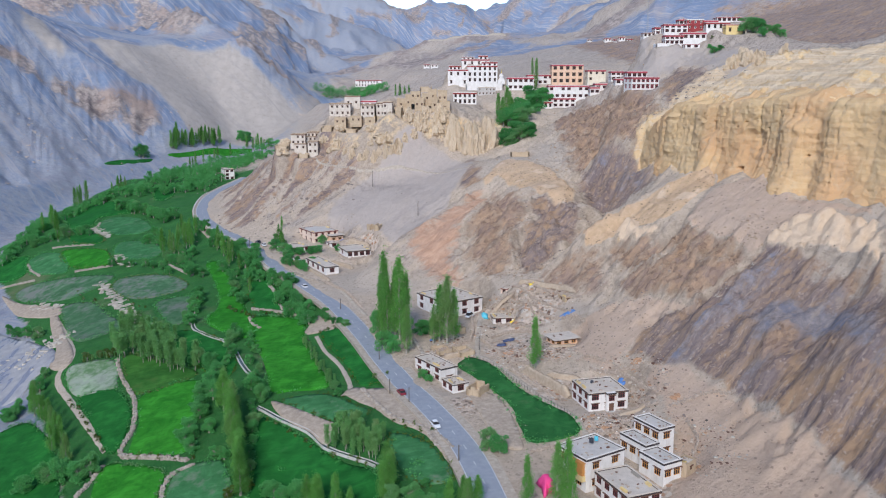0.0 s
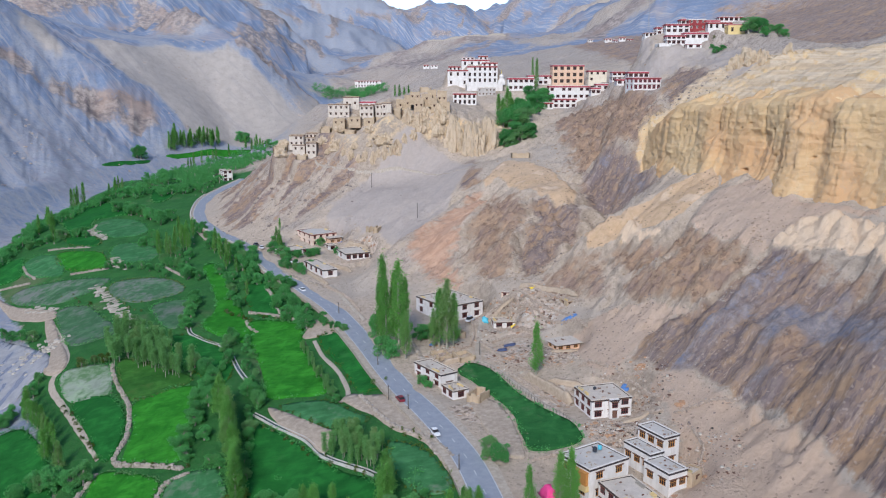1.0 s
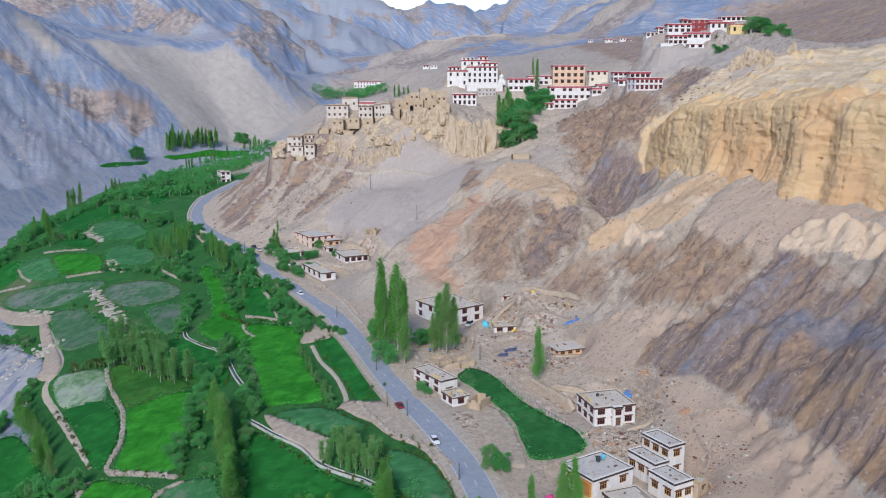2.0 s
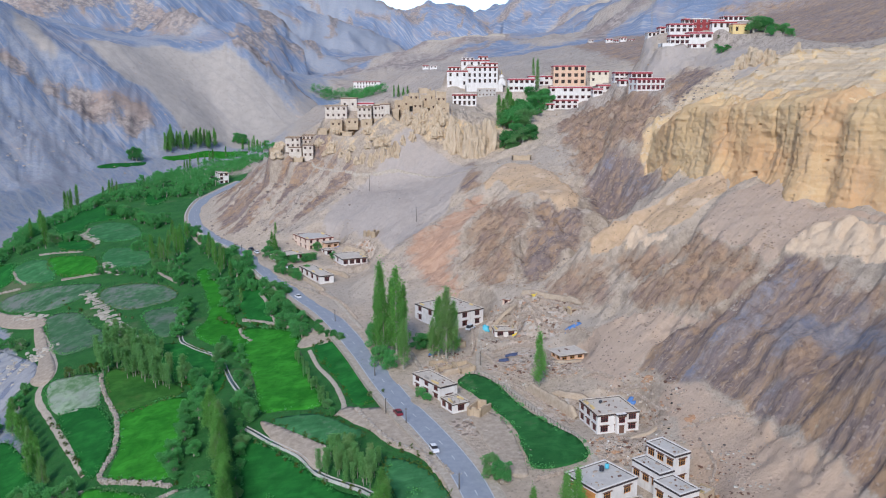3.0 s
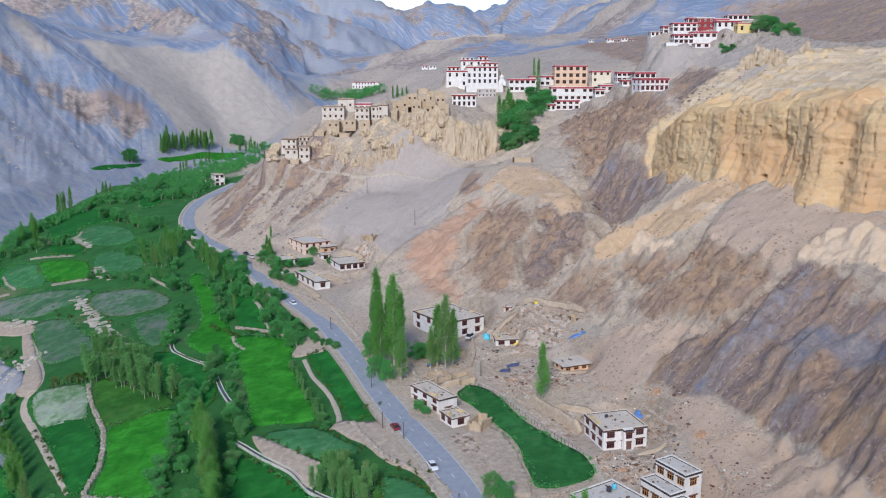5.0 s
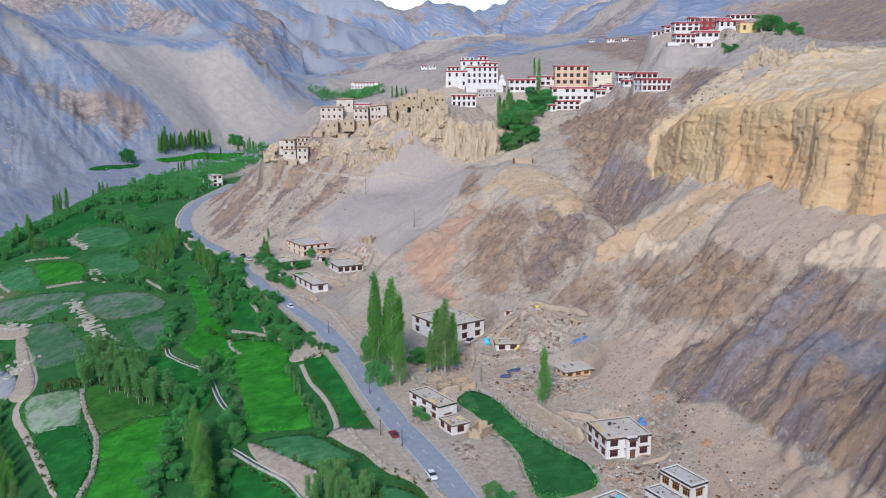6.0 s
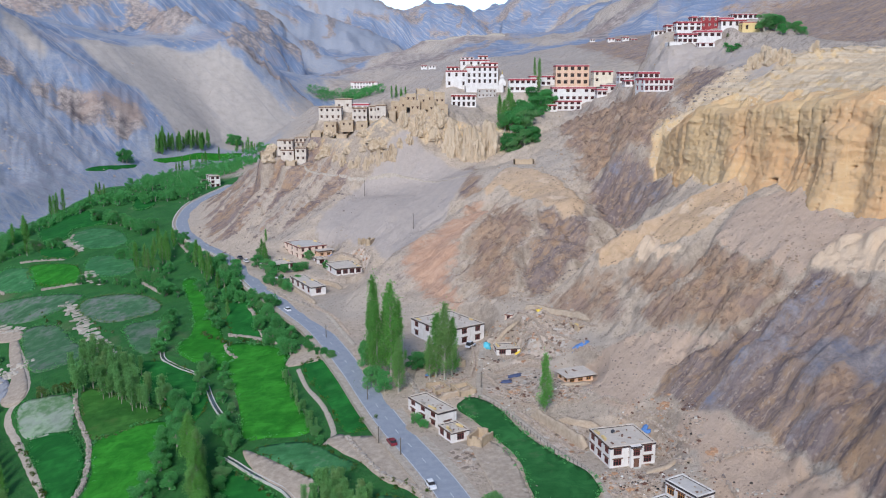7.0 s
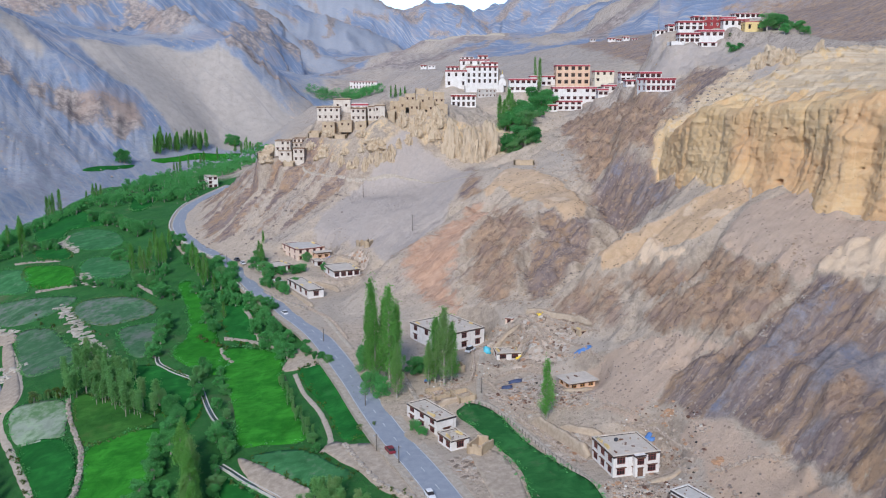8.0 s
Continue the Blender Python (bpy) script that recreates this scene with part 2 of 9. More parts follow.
    h = k.math("ADD", k.math("MULTIPLY", grit, 2.4), k.math("ADD", k.math("MULTIPLY", fine, 0.9), k.math("MULTIPLY", speck, 0.5)))
    h = k.math("ADD", h, k.math("MULTIPLY", k.math("MULTIPLY", shard.outputs[0], k.math("MAXIMUM", k.attr("slate"), k.attr("rust"))), 0.4))
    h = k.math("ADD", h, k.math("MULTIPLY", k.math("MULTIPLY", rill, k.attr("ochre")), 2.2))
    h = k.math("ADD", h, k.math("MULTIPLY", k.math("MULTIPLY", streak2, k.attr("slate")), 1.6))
    k.bump(h, 0.34, 1.0)
    return k.m


M = {
    "ground": ground_material(),
    "asphalt": plain("asphalt", (0.25, 0.275, 0.32), (0.32, 0.345, 0.39), 0.6, 0.85, 0.004),
    "line_paint": plain("line_paint", (0.55, 0.57, 0.6), (0.7, 0.7, 0.7), 3),
    "limewash": plain("limewash", (0.70, 0.67, 0.62), (0.80, 0.78, 0.74), 0.6, 0.9, 0.02),
}


def crop_material(name, a, b, worn, amount, rows=0.9):
    """Growing crop: two greens, drill rows, worn and bare patches."""
    k = Mat(name, 0.95, 0, 0.1)
    v = k.world_coord()
    big, mid, fine = k.noise(0.05, v, 4), k.noise(0.35, v, 6, 0.65), k.noise(2.2, v, 4, 0.7)
    drill = k.noise(1.0, k.world_coord((0.12, rows, 0.1), (0, 0, 28)), 3)
    c = k.mix(k.ramp(k.math("ADD", k.math("MULTIPLY", big, 0.5), k.math("MULTIPLY", mid, 0.5)), 0.38, 0.62), a, b)
    sward = k.noise(0.16, v, 6, 0.62, 0.6)
    c = k.mix(k.ramp(sward, 0.50, 0.64, 0, 0.65), c, tuple(x * 1.45 for x in b))
    c = k.mix(k.ramp(sward, 0.34, 0.46, 0.6, 0), c, tuple(x * 0.62 for x in a))
    c = k.mix(k.ramp(drill, 0.45, 0.7, 0, 0.35), c, tuple(x * 0.72 for x in a))
    c = k.mix(k.ramp(fine, 0.55, 0.75, 0, 0.4), c, tuple(x * 1.35 for x in b))
    patch = k.math("ADD", k.math("MULTIPLY", big, 0.55), k.math("MULTIPLY", mid, 0.45))
    c = k.mix(k.ramp(patch, 0.62 - amount, 0.74 - amount), c, worn)
    c = k.mix(k.ramp(k.rand(), 0, 1, 0, 0.3), c, tuple(x * 0.75 for x in a))
    k.color(c)
    k.bump(k.math("ADD", fine, drill), 0.12)
    return k.m


def leaf_material(name, a, b):
    """Thin leaves that also let light through."""
    k = Mat(name, 0.7, 0, 0.25)
    c = k.mix(k.island(), a, b)
    c = k.mix(k.ramp(k.rand(), 0, 0.5, 0.5, 0), c, tuple(x * 0.58 for x in a))
    c = k.mix(k.ramp(k.rand(), 0.72, 1, 0, 0.55), c, (0.17 + a[0], 0.38, 0.17))
    k.color(c)
    thin, both = k.t.nodes.new("ShaderNodeBsdfTranslucent"), k.t.nodes.new("ShaderNodeMixShader")
    k.link(c, thin.inputs["Color"])
    both.inputs[0].default_value = 0.45
    k.link(k.bsdf.outputs[0], both.inputs[1])
    k.link(thin.outputs[0], both.inputs[2])
    k.link(both.outputs[0], k.t.nodes["Material Output"].inputs["Surface"])
    return k.m


def stones_material(name, a, b, dark):
    k = Mat(name, 0.95, 0, 0.15)
    v = k.world_coord()
    c = k.mix(k.ramp(k.noise(0.8, v, 6, 0.7), 0.35, 0.65), a, b)
    c = k.mix(k.ramp(k.island(), 0, 1, 0, 0.5), c, dark)
    k.color(c)
    k.bump(k.noise(4, v, 4), 0.05)
    return k.m


def shingle_material():
    k = Mat("river_shingle", 0.7, 0, 0.4)
    v = k.world_coord()
    mid, fine = k.noise(0.25, v, 8, 0.7), k.noise(1.6, v, 5, 0.7)
    braid = k.noise(1.0, k.world_coord((0.18, 0.03, 0.1), (0, 0, -38)), 6, 0.6, 0.8)
    c = k.mix(k.ramp(mid, 0.35, 0.65), (0.30, 0.30, 0.32), (0.46, 0.45, 0.45))
    c = k.mix(k.ramp(fine, 0.5, 0.72, 0, 0.5), c, (0.20, 0.20, 0.22))
    wet = k.ramp(braid, 0.52, 0.6)
    c = k.mix(wet, c, (0.24, 0.26, 0.33))
    k.color(c)
    k.link(k.ramp(wet, 0, 1, 0.85, 0.15), k.bsdf.inputs["Roughness"])
    k.bump(fine, 0.25)
    return k.m


def wall_paint(name, a, b, stain):
    """Plastered wall with rain stains that run down."""
    k = Mat(name, 0.92, 0, 0.2)
    v = k.world_coord()
    n1 = k.noise(0.5, v, 6, 0.65)
    drip = k.noise(1.0, k.world_coord((1.6, 1.6, 0.18)), 5, 0.65)
    c = k.mix(k.ramp(n1, 0.35, 0.65), a, b)
    c = k.mix(k.ramp(drip, 0.54, 0.72, 0, 0.6), c, stain)
    k.color(c)
    k.bump(k.noise(5, v, 4), 0.02)
    return k.m


def rock_material():
    k = Mat("ochre_rock", 0.95, 0, 0.15)
    v = k.world_coord()
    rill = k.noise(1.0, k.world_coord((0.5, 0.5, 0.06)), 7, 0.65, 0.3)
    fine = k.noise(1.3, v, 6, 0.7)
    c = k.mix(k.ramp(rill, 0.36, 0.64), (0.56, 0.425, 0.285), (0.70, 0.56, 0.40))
    # Dark tone follows the low parts of the rill relief.
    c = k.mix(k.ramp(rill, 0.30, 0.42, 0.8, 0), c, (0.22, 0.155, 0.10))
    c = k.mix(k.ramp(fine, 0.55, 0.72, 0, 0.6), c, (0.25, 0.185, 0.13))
    c = k.mix(k.ramp(k.rand(), 0, 1, 0, 0.35), c, (0.58, 0.48, 0.37))
    k.color(c)
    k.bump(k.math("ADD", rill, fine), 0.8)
    return k.m


def cliff_material():
    """Soft ochre lake clay: pale and orange beds, rain stains, dark pits."""
    k = Mat("ochre_cliff", 0.95, 0, 0.12)
    v = k.world_coord()
    beds = k.noise(1.0, k.world_coord((0.035, 0.035, 0.75)), 6, 0.62, 0.5)
    stain = k.noise(1.0, k.world_coord((0.30, 0.30, 0.035)), 7, 0.66, 0.4)
    big, fine, grit = k.noise(0.035, v, 5, 0.55), k.noise(1.5, v, 6, 0.7), k.noise(0.35, v, 8, 0.68)
    c = k.mix(k.ramp(beds, 0.36, 0.64), (0.64, 0.43, 0.225), (0.68, 0.485, 0.275))
    c = k.mix(k.ramp(big, 0.42, 0.60), c, (0.65, 0.395, 0.205))
    c = k.mix(k.ramp(stain, 0.52, 0.68, 0, 0.6), c, (0.56, 0.385, 0.24))
    c = k.mix(k.ramp(stain, 0.32, 0.46, 0.6, 0), c, (0.70, 0.54, 0.335))
    c = k.mix(k.ramp(grit, 0.54, 0.68, 0, 0.55), c, (0.50, 0.38, 0.265))
    c = k.mix(k.ramp(grit, 0.34, 0.44, 0.4, 0), c, (0.70, 0.50, 0.31))
    c = k.mix(k.ramp(fine, 0.62, 0.70, 0, 0.7), c, (0.34, 0.225, 0.125))
    k.color(c)
    k.bump(k.math("ADD", k.math("MULTIPLY", beds, 0.5), k.math("ADD", fine, k.math("MULTIPLY", grit, 1.2))), 0.4)
    return k.m


def glass(name):
    k = Mat(name, 0.12, 0, 0.5)
    k.color(k.mix(k.ramp(k.rand(), 0, 1), (0.012, 0.012, 0.016), (0.05, 0.045, 0.045)))
    return k.m


M.update({
    "crop": crop_material("crop", (0.012, 0.115, 0.022), (0.022, 0.165, 0.030), (0.045, 0.17, 0.050), 0.03),
    "lush": crop_material("lush_crop", (0.020, 0.175, 0.016), (0.040, 0.24, 0.024), (0.014, 0.115, 0.018), 0.04),
    "worn": crop_material("worn_crop", (0.020, 0.115, 0.030), (0.034, 0.15, 0.042), (0.13, 0.17, 0.095), 0.06),
    "stubble": crop_material("young_crop", (0.036, 0.160, 0.055), (0.064, 0.200, 0.078), (0.18, 0.225, 0.16), 0.06),
    "fallow": crop_material("half_bare_field", (0.055, 0.150, 0.068), (0.095, 0.185, 0.098), (0.185, 0.205, 0.18), 0.15),
    "scrub": crop_material("rough_meadow", (0.028, 0.125, 0.022), (0.052, 0.165, 0.030), (0.085, 0.14, 0.04), 0.06),
    "pale": crop_material("tufted_soil", (0.32, 0.37, 0.30), (0.24, 0.33, 0.20), (0.06, 0.18, 0.045), 0.17),
    "soil": plain("pale_soil", (0.31, 0.25, 0.195), (0.50, 0.41, 0.325), 0.7, 0.95, 0.08),
    "earth": stones_material("bank_earth", (0.40, 0.31, 0.225), (0.58, 0.47, 0.36), (0.34, 0.26, 0.19)),
    "yard": plain("trodden_yard", (0.34, 0.25, 0.18), (0.52, 0.42, 0.33), 0.5, 0.95, 0.06),
    "path": plain("trodden_path", (0.34, 0.285, 0.23), (0.52, 0.445, 0.365), 0.9, 0.95, 0.05),
    "shingle": shingle_material(),
    "stones": stones_material("dry_stone", (0.36, 0.31, 0.26), (0.52, 0.46, 0.40), (0.22, 0.18, 0.15)),
    "pale_stones": stones_material("pale_stone", (0.44, 0.40, 0.34), (0.60, 0.55, 0.48), (0.30, 0.26, 0.22)),
    "dark_rock": stones_material("dark_slate_rock", (0.22, 0.18, 0.165), (0.36, 0.29, 0.25), (0.13, 0.11, 0.11)),
    "brown_rock": stones_material("brown_rock", (0.33, 0.235, 0.165), (0.54, 0.40, 0.27), (0.20, 0.15, 0.12)),
    "rubble": stones_material("rubble", (0.42, 0.345, 0.285), (0.56, 0.47, 0.395), (0.24, 0.18, 0.145)),
    "concrete": plain("channel_concrete", (0.48, 0.46, 0.42), (0.66, 0.64, 0.60), 0.8, 0.85, 0.02),
    "water": plain("channel_water", (0.05, 0.07, 0.06), (0.08, 0.10, 0.09), 0.8, 0.1, 0.0),
    "bark": plain("bark", (0.32, 0.29, 0.25), (0.44, 0.40, 0.35), 2.5, 0.9, 0.03),
    "leaf_poplar": leaf_material("poplar_leaves", (0.105, 0.340, 0.066), (0.250, 0.560, 0.140)),
    "leaf_willow": leaf_material("willow_leaves", (0.080, 0.345, 0.100), (0.185, 0.560, 0.180)),
    "leaf_sapling": leaf_material("sapling_leaves", (0.14, 0.36, 0.11), (0.26, 0.54, 0.19)),
    "leaf_bush": leaf_material("bush_leaves", (0.08, 0.15, 0.03), (0.17, 0.24, 0.045)),
    "white_wall": wall_paint("limewashed_wall", (0.68, 0.64, 0.60), (0.80, 0.77, 0.74), (0.50, 0.43, 0.37)),
    "cream_wall": wall_paint("cream_wall", (0.70, 0.60, 0.46), (0.80, 0.72, 0.58), (0.50, 0.40, 0.29)),
    "peach_wall": wall_paint("peach_wall", (0.72, 0.55, 0.44), (0.80, 0.66, 0.55), (0.56, 0.42, 0.33)),
    "old_wall": wall_paint("old_limewash", (0.56, 0.48, 0.40), (0.70, 0.63, 0.55), (0.38, 0.29, 0.21)),
    "mud_wall": wall_paint("mud_brick_wall", (0.45, 0.34, 0.23), (0.56, 0.44, 0.31), (0.33, 0.24, 0.16)),
    "orange_wall": wall_paint("orange_wall", (0.70, 0.46, 0.31), (0.78, 0.56, 0.41), (0.55, 0.34, 0.22)),
    "yellow_wall": wall_paint("yellow_wall", (0.72, 0.54, 0.24), (0.78, 0.62, 0.32), (0.55, 0.42, 0.22)),
    "red_wall": wall_paint("red_wall", (0.27, 0.045, 0.05), (0.36, 0.07, 0.07), (0.19, 0.04, 0.04)),
    "stone_wall": wall_paint("grey_stone_wall", (0.42, 0.39, 0.36), (0.56, 0.52, 0.48), (0.30, 0.27, 0.24)),
    "mud_roof": plain("mud_roof", (0.50, 0.435, 0.37), (0.65, 0.575, 0.50), 0.5, 0.95, 0.05),
    "grey_roof": plain("grey_roof", (0.47, 0.435, 0.40), (0.60, 0.56, 0.515), 0.5, 0.9, 0.03),
    "black_band": plain("black_band", (0.035, 0.03, 0.035), (0.07, 0.055, 0.055), 1.5, 0.85, 0.02),
    "maroon": plain("maroon_paint", (0.16, 0.035, 0.035), (0.23, 0.06, 0.055), 1.5, 0.75, 0.01),
    "red": plain("red_paint", (0.36, 0.06, 0.08), (0.46, 0.09, 0.11), 1.5, 0.75, 0.01),
    "orange_wood": plain("orange_wood", (0.46, 0.20, 0.05), (0.60, 0.29, 0.09), 2.5, 0.65, 0.01),
    "brown_wood": plain("brown_wood", (0.12, 0.06, 0.04), (0.19, 0.10, 0.07), 2.5, 0.7, 0.01),
    "glass": glass("window_glass"),
    "rock": rock_material(),
    "cliff": cliff_material(),
    "car_white": plain("white_car_paint", (0.72, 0.73, 0.75), (0.80, 0.80, 0.82), 1, 0.3, 0, spec=0.5),
    "car_red": plain("red_car_paint", (0.20, 0.02, 0.035), (0.27, 0.035, 0.05), 1, 0.3, 0, spec=0.5),
    "car_dark": plain("dark_car_paint", (0.05, 0.055, 0.065), (0.08, 0.085, 0.10), 1, 0.3, 0, spec=0.5),
    "rubber": plain("rubber", (0.02, 0.02, 0.02), (0.035, 0.035, 0.035), 4, 0.8),
    "steel": plain("grey_steel", (0.30, 0.30, 0.31), (0.42, 0.42, 0.43), 3, 0.5, 0, 0.6),
    "pole_wood": plain("pole_wood", (0.10, 0.085, 0.07), (0.17, 0.145, 0.12), 3, 0.9),
    "pink_cloth": plain("pink_cloth", (0.78, 0.055, 0.23), (0.86, 0.09, 0.29), 1.5, 0.8),
    "blue_cloth": plain("blue_tarpaulin", (0.07, 0.17, 0.42), (0.12, 0.26, 0.55), 1.5, 0.6),
    "navy_cloth": plain("navy_tarpaulin", (0.05, 0.07, 0.14), (0.09, 0.11, 0.20), 1.5, 0.7),
    "yellow_cloth": plain("yellow_cloth", (0.80, 0.58, 0.05), (0.88, 0.68, 0.10), 1.5, 0.8),
    "cyan_tank": plain("cyan_plastic", (0.08, 0.45, 0.60), (0.12, 0.55, 0.68), 2, 0.5),
    "black_tank": plain("black_plastic", (0.03, 0.035, 0.045), (0.05, 0.055, 0.07), 2, 0.5),
    "orange_earth": stones_material("orange_earth", (0.46, 0.27, 0.16), (0.56, 0.35, 0.22), (0.34, 0.21, 0.14)),
    "gold": plain("gilded_metal", (0.60, 0.42, 0.10), (0.70, 0.52, 0.16), 2, 0.35, 0, 0.8),
})

# ---------------------------------------------------------------- the lie of the land
def lattice(ix, iy, seed):
    h = (ix.astype(np.int64) * 374761393 + iy.astype(np.int64) * 668265263 + seed * 974711) & 0x7FFFFFFF
    h = ((h ^ (h >> 13)) * 1274126177) & 0x7FFFFFFF
    return ((h ^ (h >> 16)) & 0xFFFF) / 32767.5 - 1.0


def grain(x, y, seed=0):
    """Smooth value noise, -1 to 1, one cell a unit."""
    ix, iy = np.floor(x), np.floor(y)
    fx, fy = x - ix, y - iy
    fx, fy = fx * fx * fx * (fx * (6 * fx - 15) + 10), fy * fy * fy * (fy * (6 * fy - 15) + 10)
    a, b = lattice(ix, iy, seed), lattice(ix + 1, iy, seed)
    c, d = lattice(ix, iy + 1, seed), lattice(ix + 1, iy + 1, seed)
    return (a + (b - a) * fx) * (1 - fy) + (c + (d - c) * fx) * fy


def fbm(x, y, octaves=4, seed=0, ridged=False):
    total, size = 0.0, 1.0
    for n in range(octaves):
        g = grain(x * 1.02 ** n, y, seed + 17 * n)
        total = total + size * ((1 - 2 * np.abs(g)) if ridged else g)
        x, y, size = 2.03 * x * 0.8 - 2.03 * y * 0.6, 2.03 * x * 0.6 + 2.03 * y * 0.8, size * 0.5
    return total / 1.9


def step01(a, b, v):
    u = np.clip((v - a) / (b - a), 0, 1)
    return u * u * (3 - 2 * u)


def along(line, n):
    """n evenly spaced points on a polyline."""
    line = np.array(line, float)
    far = np.r_[0, np.cumsum(np.linalg.norm(np.diff(line[:, :2], axis=0), axis=1))]
    return np.stack([np.interp(np.linspace(0, far[-1], n), far, line[:, k]) for k in range(line.shape[1])], 1)


def nearest(line, x, y):
    """Distance to a polyline in plan, side (left is +), and the line's other values there."""
    line = np.array(line, float)
    best, side, rest = np.full(x.shape, 1e9), np.zeros(x.shape), [np.zeros(x.shape) for _ in range(line.shape[1] - 2)]
    for a, b in zip(line[:-1], line[1:]):
        d = b[:2] - a[:2]
        u = np.clip(((x - a[0]) * d[0] + (y - a[1]) * d[1]) / (d @ d), 0, 1)
        px, py = x - a[0] - u * d[0], y - a[1] - u * d[1]
        r = np.hypot(px, py)
        m = r < best
        best = np.where(m, r, best)
        side = np.where(m, np.sign(d[0] * py - d[1] * px), side)
        for k in range(len(rest)):
            rest[k] = np.where(m, a[2 + k] + u * (b[2 + k] - a[2 + k]), rest[k])
    return best, side, rest


# Break lines of the valley and its slopes: x, y, height.
ROAD = [(17, 130, -5), (14, 155, -4), (12, 173, -3.0), (7.2, 197, -1.5), (2.4, 212, -0.7), (-4.3, 228, 0.2), (-11.8, 244, 1.0),
        (-18.9, 262, 2.0), (-27.4, 285, 3.3), (-42.2, 320, 5.2), (-57.6, 346, 6.7), (-74.3, 374, 8.2), (-87.3, 400, 9.6),
        (-100, 424, 10.9), (-116, 445, 12.1), (-133, 473, 13.6), (-143, 501, 15.2), (-149, 540, 17.3), (-147, 572, 19.1), (-140, 610, 22)]
VALLEY = {
    "upper_fields": [(-14, 200, -3), (-24, 239, -1), (-35, 252, -3), (-45, 280, -1), (-64, 327, 0), (-85, 365, 4), (-105, 400, 6), (-135, 450, 9),
                     (-160, 500, 12), (-175, 560, 15), (-185, 640, 20)],
    "middle_fields": [(-18, 190, -7), (-20, 205, -7), (-36, 222, -7), (-55, 245, -5), (-66, 270, -5), (-82, 305, -4), (-98, 322, -3), (-130, 370, -2),
                      (-165, 430, 2), (-189, 486, 6), (-215, 560, 11), (-240, 640, 17)],
    "lower_fields": [(-50, 190, -15), (-82, 223, -15), (-112, 255, -14), (-116, 280, -13), (-145, 304, -12), (-150, 350, -10),
                     (-185, 410, -6), (-220, 460, -2), (-240, 520, 2)],
    "river": [(-70, 60, -32), (-100, 180, -26), (-150, 270, -24), (-182, 335, -22), (-215, 390, -19), (-250, 440, -14), (-275, 500, -9), (-285, 570, -2),
              (-270, 660, 8), (-255, 740, 15), (-225, 830, 24), (-195, 950, 34), (-150, 1060, 50)],
    "far_bank": [(-200, 200, -10), (-270, 330, 2), (-320, 440, 10), (-330, 500, 13), (-306, 572, 17), (-290, 649, 21), (-277, 709, 22), (-255, 772, 26), (-230, 860, 33)],
    "village": [(30, 150, -5), (26, 185, -2), (45, 195, 0), (40, 222, 3), (28, 240, 2.5), (14, 262, 3.5), (4, 290, 5), (-20, 320, 6)],
    "lane": [(45, 235, 6), (38, 255, 7), (26, 275, 6), (22, 290, 7), (14, 308, 8)],
}
